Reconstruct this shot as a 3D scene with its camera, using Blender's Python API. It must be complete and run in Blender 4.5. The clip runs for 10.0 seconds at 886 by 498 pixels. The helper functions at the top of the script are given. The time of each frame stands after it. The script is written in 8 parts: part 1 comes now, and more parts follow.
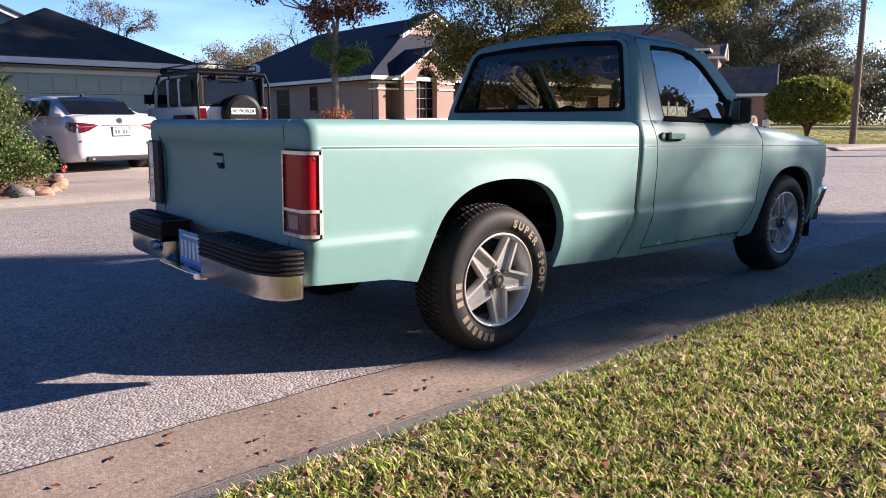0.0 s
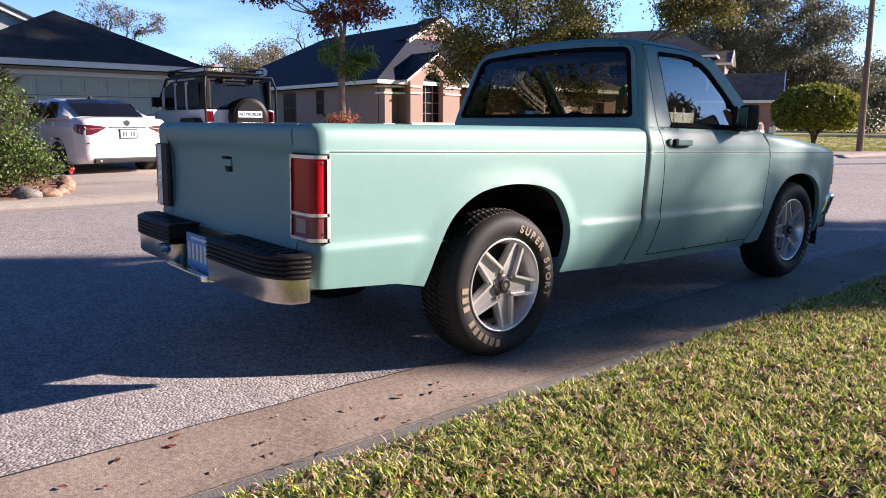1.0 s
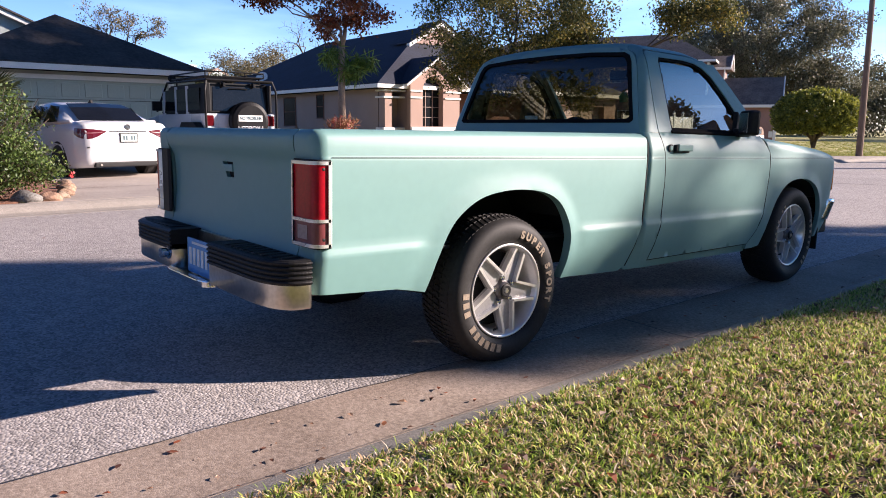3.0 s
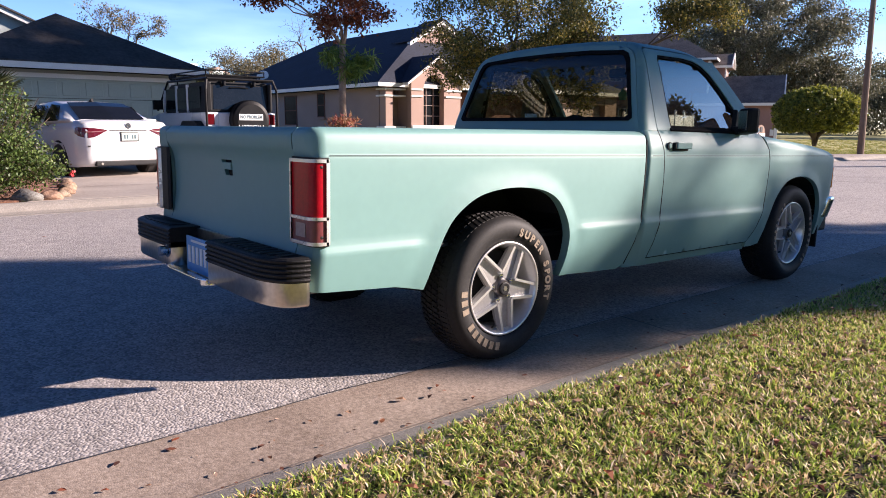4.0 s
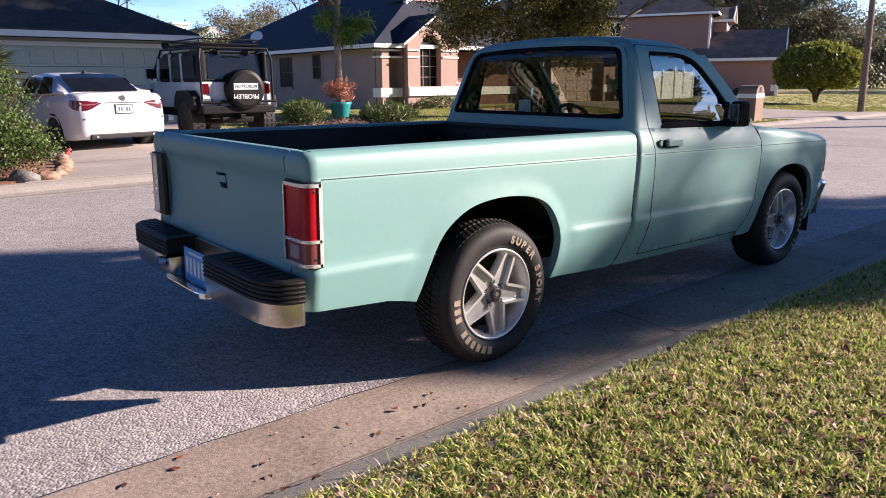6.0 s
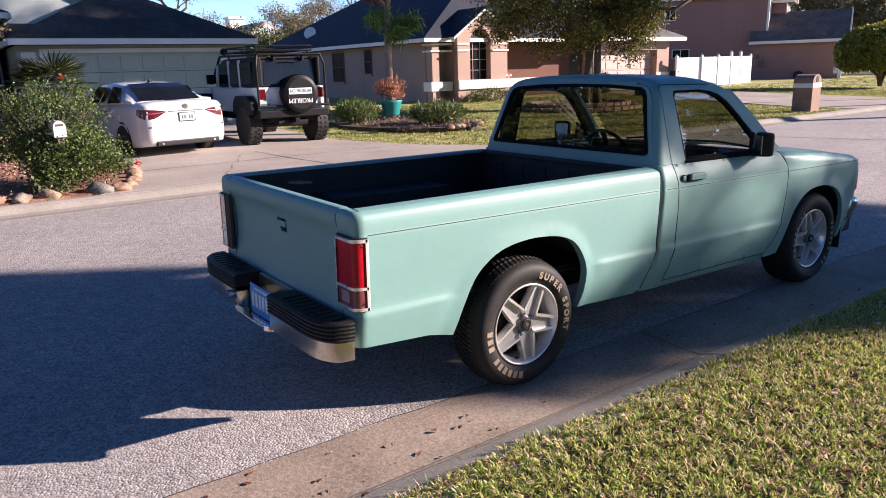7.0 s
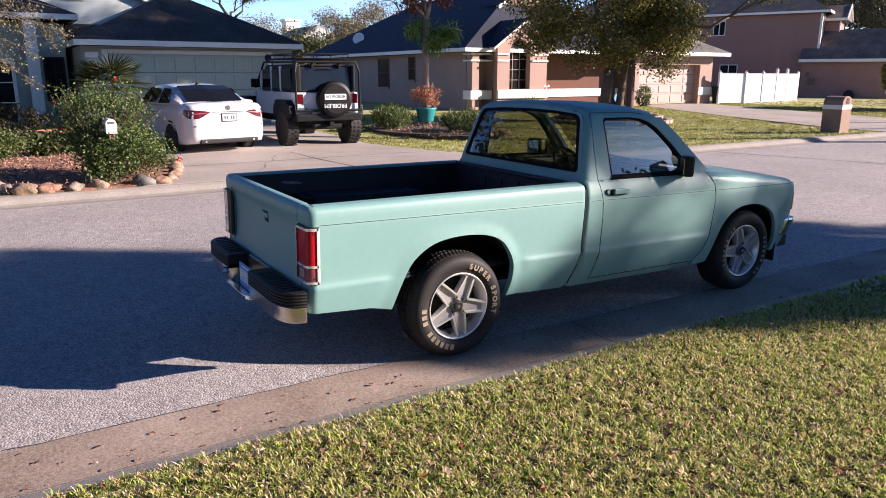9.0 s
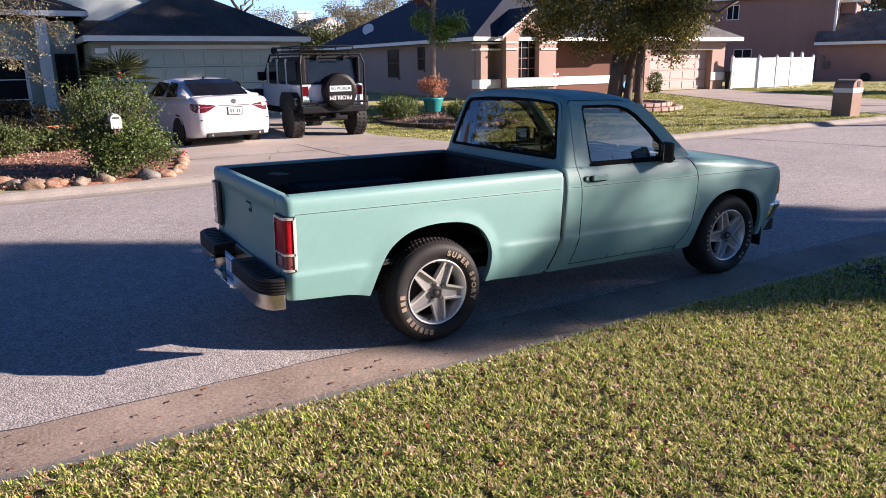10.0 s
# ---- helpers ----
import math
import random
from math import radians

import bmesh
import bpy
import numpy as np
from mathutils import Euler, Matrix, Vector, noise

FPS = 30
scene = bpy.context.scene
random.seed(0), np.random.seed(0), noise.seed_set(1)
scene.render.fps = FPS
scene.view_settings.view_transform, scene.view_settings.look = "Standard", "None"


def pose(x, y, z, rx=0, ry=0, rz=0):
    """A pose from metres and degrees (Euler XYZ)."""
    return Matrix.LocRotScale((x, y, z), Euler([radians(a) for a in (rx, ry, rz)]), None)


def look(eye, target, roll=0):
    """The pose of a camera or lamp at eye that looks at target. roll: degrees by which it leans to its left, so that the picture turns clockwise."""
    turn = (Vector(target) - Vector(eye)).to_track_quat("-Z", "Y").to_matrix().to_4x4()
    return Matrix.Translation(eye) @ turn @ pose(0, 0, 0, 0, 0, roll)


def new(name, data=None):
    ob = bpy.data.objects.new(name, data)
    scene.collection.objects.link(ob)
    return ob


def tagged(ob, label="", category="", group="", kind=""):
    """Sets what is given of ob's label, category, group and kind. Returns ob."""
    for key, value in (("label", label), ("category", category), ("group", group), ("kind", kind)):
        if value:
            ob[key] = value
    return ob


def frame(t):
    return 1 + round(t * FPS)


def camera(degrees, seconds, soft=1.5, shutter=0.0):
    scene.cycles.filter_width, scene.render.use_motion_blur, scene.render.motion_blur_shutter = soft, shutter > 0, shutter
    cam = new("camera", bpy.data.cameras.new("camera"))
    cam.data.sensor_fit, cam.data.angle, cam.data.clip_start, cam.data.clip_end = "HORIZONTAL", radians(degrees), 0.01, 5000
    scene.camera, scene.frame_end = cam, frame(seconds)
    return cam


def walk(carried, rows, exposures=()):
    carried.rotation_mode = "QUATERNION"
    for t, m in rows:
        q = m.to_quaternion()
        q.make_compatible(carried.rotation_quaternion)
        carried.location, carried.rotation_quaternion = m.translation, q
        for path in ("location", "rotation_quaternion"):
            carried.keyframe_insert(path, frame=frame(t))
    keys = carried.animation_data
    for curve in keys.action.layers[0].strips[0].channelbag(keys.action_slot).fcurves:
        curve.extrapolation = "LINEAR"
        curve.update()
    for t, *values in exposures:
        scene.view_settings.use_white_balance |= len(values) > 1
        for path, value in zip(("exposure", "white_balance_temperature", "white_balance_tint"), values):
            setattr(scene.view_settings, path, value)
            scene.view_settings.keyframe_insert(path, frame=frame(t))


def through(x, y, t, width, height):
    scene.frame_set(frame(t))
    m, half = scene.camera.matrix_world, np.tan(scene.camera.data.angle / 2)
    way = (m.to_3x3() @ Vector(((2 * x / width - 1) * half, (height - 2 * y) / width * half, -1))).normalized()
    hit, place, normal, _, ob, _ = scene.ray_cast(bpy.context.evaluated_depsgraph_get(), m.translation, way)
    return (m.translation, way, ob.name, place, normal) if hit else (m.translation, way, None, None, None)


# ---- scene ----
cam = camera(63.7, 10.0, soft=0.95)
PATH = [
    (0, (3.008, -2.188, 1.042), (1.504, -0.919, 0.684), -0.1),
    (0.5, (3.004, -2.188, 1.044), (1.486, -0.936, 0.687), -0.1),
    (1, (3.005, -2.196, 1.044), (1.491, -0.936, 0.698), 0.3),
    (1.5, (3.006, -2.199, 1.054), (1.489, -0.941, 0.71), 0.4),
    (2, (3.003, -2.203, 1.048), (1.485, -0.947, 0.704), 0.5),
    (2.5, (2.997, -2.202, 1.051), (1.483, -0.939, 0.716), 0.4),
    (3.8, (3.010, -2.194, 1.049), (1.493, -0.935, 0.711), 0.3),
    (4, (3.011, -2.193, 1.048), (1.494, -0.934, 0.709), 0.3),
    (4.5, (3.002, -2.196, 1.044), (1.49, -0.931, 0.707), 0.5),
    (5, (3.011, -2.194, 1.051), (1.501, -0.928, 0.708), 0.5),
    (5.2, (3.012, -2.194, 1.052), (1.504, -0.925, 0.708), 0.5),
    (6.3, (3.08, -2.176, 1.43), (1.577, -0.963, 0.912), -0.4),
    (6.5, (3.12, -2.193, 1.521), (1.605, -1.007, 0.971), 0.1),
    (7, (3.327, -2.296, 1.602), (1.746, -1.174, 1.112), -1.7),
    (7.5, (3.593, -2.309, 1.649), (2.009, -1.194, 1.148), -1.2),
    (8, (3.903, -2.25, 1.663), (2.288, -1.178, 1.172), 0.0),
    (8.5, (4.117, -2.253, 1.71), (2.464, -1.216, 1.276), -2.1),
    (9, (4.32, -2.279, 1.727), (2.666, -1.259, 1.252), 0.1),
    (9.5, (4.454, -2.2, 1.737), (2.777, -1.223, 1.251), 0.1),
    (10, (4.53, -2.129, 1.732), (2.859, -1.152, 1.231), -0.9),
]
walk(cam, [(t, look(eye, target, roll)) for t, eye, target, roll in PATH], exposures=((0, 1.30, 6350, 24), (10, 1.30, 6350, 25)))

# ---- daylight ----
SUN = Vector((1.5, 2.25, 1.0)).normalized()
world = bpy.data.worlds.new("sky")
scene.world = world
world.use_nodes = True
sky = world.node_tree.nodes.new("ShaderNodeTexSky")
sky.sky_type = "NISHITA"
sky.sun_disc = False
sky.sun_elevation = math.asin(SUN.z)
sky.sun_rotation = math.atan2(SUN.x, SUN.y)
sky.altitude = 1500
sky.air_density, sky.dust_density, sky.ozone_density = 1.0, 0.5, 5.0
# haze low down towards the sun, a deeper blue away from it and overhead
wt = world.node_tree
sky_at = wt.nodes.new("ShaderNodeTexCoord")
sky_up = wt.nodes.new("ShaderNodeSeparateXYZ")


def sky_ramp(rows):
    ramp = wt.nodes.new("ShaderNodeValToRGB")
    for k, (at, tone) in enumerate(rows):
        stop = ramp.color_ramp.elements[k] if k < 2 else ramp.color_ramp.elements.new(at)
        stop.position, stop.color = at, (*tone, 1)
    wt.links.new(sky_up.outputs["Z"], ramp.inputs[0])
    return ramp


hazy = sky_ramp(((0.0, (3.1, 3.0, 2.9)), (0.20, (1.95, 2.25, 2.25)), (0.38, (0.42, 1.12, 1.36)), (0.62, (0.17, 0.46, 0.74))))
clear = sky_ramp(((0.0, (2.5, 2.5, 2.6)), (0.20, (1.65, 1.85, 2.2)), (0.40, (0.80, 1.30, 1.70)), (0.62, (0.22, 0.53, 0.78))))
sunward = wt.nodes.new("ShaderNodeVectorMath")
sunward.operation = "DOT_PRODUCT"
sunward.inputs[1].default_value = SUN
toward = wt.nodes.new("ShaderNodeMapRange")
toward.inputs["From Min"].default_value, toward.inputs["From Max"].default_value = -0.35, 0.35
haze = wt.nodes.new("ShaderNodeMix")
haze.data_type = "RGBA"
wt.links.new(sky_at.outputs["Generated"], sunward.inputs[0])
wt.links.new(sunward.outputs["Value"], toward.inputs["Value"])
wt.links.new(toward.outputs[0], haze.inputs["Factor"])
wt.links.new(clear.outputs[0], haze.inputs["A"])
wt.links.new(hazy.outputs[0], haze.inputs["B"])
tint = wt.nodes.new("ShaderNodeMix")
tint.data_type, tint.blend_type = "RGBA", "MULTIPLY"
tint.inputs["Factor"].default_value = 1
wt.links.new(sky_at.outputs["Generated"], sky_up.inputs[0])
wt.links.new(sky.outputs[0], tint.inputs["A"])
wt.links.new(haze.outputs["Result"], tint.inputs["B"])
# thin streaks of high cloud
stretch = wt.nodes.new("ShaderNodeMapping")
stretch.inputs["Scale"].default_value = (1.0, 1.0, 5.0)
wisp = wt.nodes.new("ShaderNodeTexNoise")
wisp.inputs["Scale"].default_value, wisp.inputs["Detail"].default_value = 2.6, 7
wisp_tone = wt.nodes.new("ShaderNodeValToRGB")
wisp_tone.color_ramp.elements[0].position, wisp_tone.color_ramp.elements[0].color = 0.50, (1, 1, 1, 1)
wisp_tone.color_ramp.elements[1].position, wisp_tone.color_ramp.elements[1].color = 0.72, (1.75, 1.45, 1.22, 1)
cloud = wt.nodes.new("ShaderNodeMix")
cloud.data_type, cloud.blend_type = "RGBA", "MULTIPLY"
cloud.inputs["Factor"].default_value = 1
wt.links.new(sky_at.outputs["Generated"], stretch.inputs[0])
wt.links.new(stretch.outputs[0], wisp.inputs["Vector"])
wt.links.new(wisp.outputs["Fac"], wisp_tone.inputs[0])
wt.links.new(tint.outputs["Result"], cloud.inputs["A"])
wt.links.new(wisp_tone.outputs[0], cloud.inputs["B"])
wt.links.new(cloud.outputs["Result"], wt.nodes["Background"].inputs[0])
world.node_tree.nodes["Background"].inputs[1].default_value = 0.044
lamp = bpy.data.lights.new("sun", "SUN")
lamp.energy, lamp.angle, lamp.color = 5.0, radians(0.53), (1.0, 0.88, 0.72)
sun = new("sun", lamp)
sun.matrix_world = look(SUN * 50, (0, 0, 0))

# ---- helpers ----
from mathutils import geometry as geo2
from mathutils.bvhtree import BVHTree


def mat(name, col, rough=0.5, metal=0.0, var=0.12, scale=3.0, fine=40.0, bump=0.0, bscale=80.0, tint=None, spec=0.5, coat=0.0):
    """A surface with broad and fine variation in colour and gloss, and a fine relief."""
    m = bpy.data.materials.new(name)
    m.use_nodes = True
    nt = m.node_tree
    bs = nt.nodes["Principled BSDF"]
    link = nt.links.new
    tc = nt.nodes.new("ShaderNodeTexCoord")
    n1 = nt.nodes.new("ShaderNodeTexNoise")
    n1.inputs["Scale"].default_value, n1.inputs["Detail"].default_value = scale, 6
    n2 = nt.nodes.new("ShaderNodeTexNoise")
    n2.inputs["Scale"].default_value, n2.inputs["Detail"].default_value = fine, 4
    link(tc.outputs["Object"], n1.inputs["Vector"])
    link(tc.outputs["Object"], n2.inputs["Vector"])
    add = nt.nodes.new("ShaderNodeMath")
    link(n1.outputs["Fac"], add.inputs[0])
    link(n2.outputs["Fac"], add.inputs[1])
    mr = nt.nodes.new("ShaderNodeMapRange")
    mr.inputs["From Min"].default_value, mr.inputs["From Max"].default_value = 0.7, 1.3
    link(add.outputs[0], mr.inputs["Value"])
    mix = nt.nodes.new("ShaderNodeMix")
    mix.data_type = "RGBA"
    lo = [c * (1 - var) for c in (tint or col)]
    hi = [min(1, c * (1 + var)) for c in col]
    mix.inputs["A"].default_value = (*lo, 1)
    mix.inputs["B"].default_value = (*hi, 1)
    link(mr.outputs[0], mix.inputs["Factor"])
    link(mix.outputs["Result"], bs.inputs["Base Color"])
    rr = nt.nodes.new("ShaderNodeMapRange")
    rr.inputs["To Min"].default_value, rr.inputs["To Max"].default_value = max(0.02, rough - 0.06), min(1, rough + 0.06)
    link(n1.outputs["Fac"], rr.inputs["Value"])
    link(rr.outputs[0], bs.inputs["Roughness"])
    bs.inputs["Metallic"].default_value = metal
    bs.inputs["Specular IOR Level"].default_value = spec
    bs.inputs["Coat Weight"].default_value = coat
    if bump:
        n3 = nt.nodes.new("ShaderNodeTexNoise")
        n3.inputs["Scale"].default_value, n3.inputs["Detail"].default_value = bscale, 3
        link(tc.outputs["Object"], n3.inputs["Vector"])
        bp = nt.nodes.new("ShaderNodeBump")
        bp.inputs["Strength"].default_value, bp.inputs["Distance"].default_value = bump, 0.01
        link(n3.outputs["Fac"], bp.inputs["Height"])
        link(bp.outputs[0], bs.inputs["Normal"])
    return m


def leafy(name, col_a, col_b, rough=0.55, through=0.35, col_mid=None, stops=()):
    """Foliage: every leaf takes its own shade, and some light comes through it."""
    m = bpy.data.materials.new(name)
    m.use_nodes = True
    nt = m.node_tree
    bs = nt.nodes["Principled BSDF"]
    geo = nt.nodes.new("ShaderNodeNewGeometry")
    mix = nt.nodes.new("ShaderNodeMix")
    mix.data_type = "RGBA"
    mix.inputs["A"].default_value, mix.inputs["B"].default_value = (*col_a, 1), (*col_b, 1)
    tone = mix.outputs["Result"]
    nt.links.new(geo.outputs["Random Per Island"], mix.inputs["Factor"])
    if stops:
        ramp = nt.nodes.new("ShaderNodeValToRGB")
        for k, (at, c) in enumerate(stops):
            e = ramp.color_ramp.elements[k] if k < 2 else ramp.color_ramp.elements.new(at)
            e.position, e.color = at, (*c, 1)
        nt.links.new(geo.outputs["Random Per Island"], ramp.inputs[0])
        tone = ramp.outputs[0]
    elif col_mid:
        ramp = nt.nodes.new("ShaderNodeValToRGB")
        for e, c in zip((ramp.color_ramp.elements[0], ramp.color_ramp.elements.new(0.55), ramp.color_ramp.elements[-1]), (col_a, col_mid, col_b)):
            e.color = (*c, 1)
        nt.links.new(geo.outputs["Random Per Island"], ramp.inputs[0])
        tone = ramp.outputs[0]
    nt.links.new(tone, bs.inputs["Base Color"])
    bs.inputs["Roughness"].default_value = rough
    tr = nt.nodes.new("ShaderNodeBsdfTranslucent")
    nt.links.new(tone, tr.inputs["Color"])
    ms = nt.nodes.new("ShaderNodeMixShader")
    ms.inputs[0].default_value = through
    nt.links.new(bs.outputs[0], ms.inputs[1])
    nt.links.new(tr.outputs[0], ms.inputs[2])
    nt.links.new(ms.outputs[0], nt.nodes["Material Output"].inputs[0])
    return m


def glass(name, tint, gloss=0.02, base=0.08, power=3.8):
    """A thin tinted pane: see-through, with a mirror sheen that grows at a slant."""
    m = bpy.data.materials.new(name)
    m.use_nodes = True
    nt = m.node_tree
    tr = nt.nodes.new("ShaderNodeBsdfTransparent")
    tr.inputs[0].default_value = (*tint, 1)
    gl = nt.nodes.new("ShaderNodeBsdfGlossy")
    gl.inputs["Roughness"].default_value = gloss
    lw = nt.nodes.new("ShaderNodeLayerWeight")
    lw.inputs[0].default_value = 0.5
    pw = nt.nodes.new("ShaderNodeMath")
    pw.operation = "POWER"
    pw.inputs[1].default_value = power
    nt.links.new(lw.outputs["Facing"], pw.inputs[0])
    fr = nt.nodes.new("ShaderNodeMapRange")
    fr.inputs["To Min"].default_value, fr.inputs["To Max"].default_value = base, 1.0
    nt.links.new(pw.outputs[0], fr.inputs["Value"])
    ms = nt.nodes.new("ShaderNodeMixShader")
    nt.links.new(fr.outputs[0], ms.inputs[0])
    nt.links.new(tr.outputs[0], ms.inputs[1])
    nt.links.new(gl.outputs[0], ms.inputs[2])
    nt.links.new(ms.outputs[0], nt.nodes["Material Output"].inputs[0])
    return m


def thing(name, label, category, at=(0, 0, 0), rz=0, group="", kind=""):
    ob = new(name)
    ob.matrix_world = pose(*at, 0, 0, rz)
    return tagged(ob, label, category, group, kind)


def part(name, bm, material, parent=None, label="", smooth=False):
    me = bpy.data.meshes.new(name)
    if smooth:
        for f in bm.faces:
            f.smooth = True
    bm.to_mesh(me)
    bm.free()
    if "facing" in me.attributes:
        way = [Vector(d.vector) for d in me.attributes["facing"].data]
        turned = []
        for f in me.polygons:
            for i in f.loop_indices:
                n = way[me.loops[i].vertex_index]
                turned.append(f.normal.copy() if not f.use_smooth or n.length < 0.5 or abs(n.dot(f.normal)) < 0.5 else n if n.dot(f.normal) > 0 else -n)
        me.attributes.remove(me.attributes["facing"])
        me.normals_split_custom_set(turned)
    me.materials.append(material)
    ob = new(name, me)
    ob.parent = parent
    return tagged(ob, label) if label else ob


def raw(name, verts, faces, material, parent=None, label="", smooth=False):
    me = bpy.data.meshes.new(name)
    me.from_pydata([tuple(v) for v in verts], [], [tuple(f) for f in faces])
    me.materials.append(material)
    if smooth:
        me.polygons.foreach_set("use_smooth", [True] * len(me.polygons))
    ob = new(name, me)
    ob.parent = parent
    return tagged(ob, label) if label else ob


def box(x0, x1, y0, y1, z0, z1, bev=0.0, bm=None, seg=2):
    b = bmesh.new()
    bmesh.ops.create_cube(b, size=1, matrix=Matrix.LocRotScale(((x0 + x1) / 2, (y0 + y1) / 2, (z0 + z1) / 2), None, (x1 - x0, y1 - y0, z1 - z0)))
    if bev:
        bmesh.ops.bevel(b, geom=b.edges[:], offset=bev, segments=seg, profile=0.6, affect="EDGES")
    return join(bm, b)


def join(bm, b):
    if bm is None:
        return b
    tmp = bpy.data.meshes.new("tmp")
    b.to_mesh(tmp)
    b.free()
    bm.from_mesh(tmp)
    bpy.data.meshes.remove(tmp)
    return bm


AXIS = {"x": Matrix.Rotation(radians(90), 4, "Y"), "y": Matrix.Rotation(radians(-90), 4, "X"), "z": Matrix.Identity(4)}


def lathe(profile, axis="z", at=(0, 0, 0), seg=32, bm=None):
    """Turns rows of (radius, height) round an axis."""
    b = bm or bmesh.new()
    m = Matrix.Translation(at) @ AXIS[axis]
    rings = []
    for r, h in profile:
        rings.append([b.verts.new(m @ Vector((r * math.cos(2 * math.pi * i / seg), r * math.sin(2 * math.pi * i / seg), h))) for i in range(seg)])
    for a, c in zip(rings, rings[1:]):
        for i in range(seg):
            b.faces.new((a[i], a[(i + 1) % seg], c[(i + 1) % seg], c[i]))
    if profile[0][0] > 1e-4:
        b.faces.new(rings[0][::-1])
    if profile[-1][0] > 1e-4:
        b.faces.new(rings[-1])
    bmesh.ops.remove_doubles(b, verts=b.verts[:], dist=1e-5)
    return b


def tube(points, radii, seg=8, bm=None):
    """A round bar along points."""
    b = bm or bmesh.new()
    rings = []
    for i, p in enumerate(points):
        p = Vector(p)
        d = (Vector(points[min(i + 1, len(points) - 1)]) - Vector(points[max(i - 1, 0)])).normalized()
        u = d.orthogonal().normalized() if abs(d.z) > 0.95 else d.cross(Vector((0, 0, 1))).normalized()
        v = d.cross(u)
        r = radii[i] if hasattr(radii, "__len__") else radii
        rings.append([b.verts.new(p + r * (math.cos(2 * math.pi * k / seg) * u + math.sin(2 * math.pi * k / seg) * v)) for k in range(seg)])
    for a, c in zip(rings, rings[1:]):
        for k in range(seg):
            b.faces.new((a[k], a[(k + 1) % seg], c[(k + 1) % seg], c[k]))
    b.faces.new(rings[0][::-1])
    b.faces.new(rings[-1])
    return b


def prism(outline, axis, lo, hi, bev=0.0, bm=None):
    """A flat outline pushed along an axis; (a, b) are the two other axes in order."""
    b = bmesh.new()

    def at(p, h):
        return {"x": (h, p[0], p[1]), "y": (p[0], h, p[1]), "z": (p[0], p[1], h)}[axis]
    low = [b.verts.new(at(p, lo)) for p in outline]
    top = [b.verts.new(at(p, hi)) for p in outline]
    n = len(outline)
    for i in range(n):
        b.faces.new((low[i], low[(i + 1) % n], top[(i + 1) % n], top[i]))
    b.faces.new(low[::-1])
    b.faces.new(top)
    bmesh.ops.recalc_face_normals(b, faces=b.faces[:])
    if bev:
        bmesh.ops.bevel(b, geom=b.edges[:], offset=bev, segments=2, profile=0.6, affect="EDGES")
    return join(bm, b)


def inside(pts, poly):
    pts, poly = np.asarray(pts, float), np.asarray(poly, float)
    odd = np.zeros(len(pts), bool)
    for (x0, y0), (x1, y1) in zip(poly, np.roll(poly, -1, 0)):
        if y0 != y1:
            odd ^= ((y0 > pts[:, 1]) != (y1 > pts[:, 1])) & (pts[:, 0] < (x1 - x0) * (pts[:, 1] - y0) / (y1 - y0) + x0)
    return odd


def edge_dist(pts, poly, closed=True):
    pts, poly = np.asarray(pts, float), np.asarray(poly, float)
    a, c = (poly, np.roll(poly, -1, 0)) if closed else (poly[:-1], poly[1:])
    d = np.full(len(pts), 9e9)
    for p, q in zip(a, c):
        w = q - p
        t = np.clip(((pts - p) @ w) / max(w @ w, 1e-12), 0, 1)
        d = np.minimum(d, np.linalg.norm(pts - (p + t[:, None] * w), axis=1))
    return d


def dense(poly, step):
    out = []
    for p, q in zip(poly, [*poly[1:], poly[0]]):
        n = max(1, int(math.hypot(q[0] - p[0], q[1] - p[1]) / step))
        out += [(p[0] + (q[0] - p[0]) * i / n, p[1] + (q[1] - p[1]) * i / n) for i in range(n)]
    return out


def sheet(outline, fun, us, vs, holes=(), depth=None, step=0.03, exact=False):
    """A curved panel: the outline with holes in the plane (u, v), laid into space by fun, its rims turned in by depth."""
    loops = [dense(outline, step)] + [dense(h, step) for h in holes]
    grid = np.array([(u, v) for u in us for v in vs])
    ok = inside(grid, outline)
    for h in holes:
        ok &= ~inside(grid, h)
    for lp in loops:
        ok &= edge_dist(grid, lp) > 0.006
    pts, edges = [], []
    for lp in loops:
        k = len(pts)
        pts += lp
        edges += [(k + i, k + (i + 1) % len(lp)) for i in range(len(lp))]
    pts += [tuple(g) for g in grid[ok]]
    vs2, _, fs, *_ = geo2.delaunay_2d_cdt([Vector(p) for p in pts], edges, [], 0, 1e-6)
    cent = np.array([np.mean([vs2[i] for i in f], 0) for f in fs])
    keep = inside(cent, outline)
    for h in holes:
        keep &= ~inside(cent, h)
    b = bmesh.new()
    facing = b.verts.layers.float_vector.new("facing") if exact else None
    bv = []
    for v in vs2:
        vert = b.verts.new(fun(v[0], v[1]))
        if exact:
            e = 0.002
            du, dv = fun(v[0] + e, v[1]) - fun(v[0] - e, v[1]), fun(v[0], v[1] + e) - fun(v[0], v[1] - e)
            vert[facing] = du.cross(dv).normalized()
        bv.append(vert)
    for f, k in zip(fs, keep):
        if k:
            b.faces.new([bv[i] for i in f])
    bmesh.ops.delete(b, geom=[v for v in b.verts if not v.link_faces], context="VERTS")
    for f in b.faces:
        f.smooth = True
    if depth is not None:
        rim = [e for e in b.edges if len(e.link_faces) == 1]
        for e in rim:
            e.smooth = False
        new_geo = bmesh.ops.extrude_edge_only(b, edges=rim)["geom"]
        for v in new_geo:
            if isinstance(v, bmesh.types.BMVert):
                v.co += depth(v.co) if callable(depth) else Vector(depth)
            elif isinstance(v, bmesh.types.BMFace):
                v.smooth = False
    return b


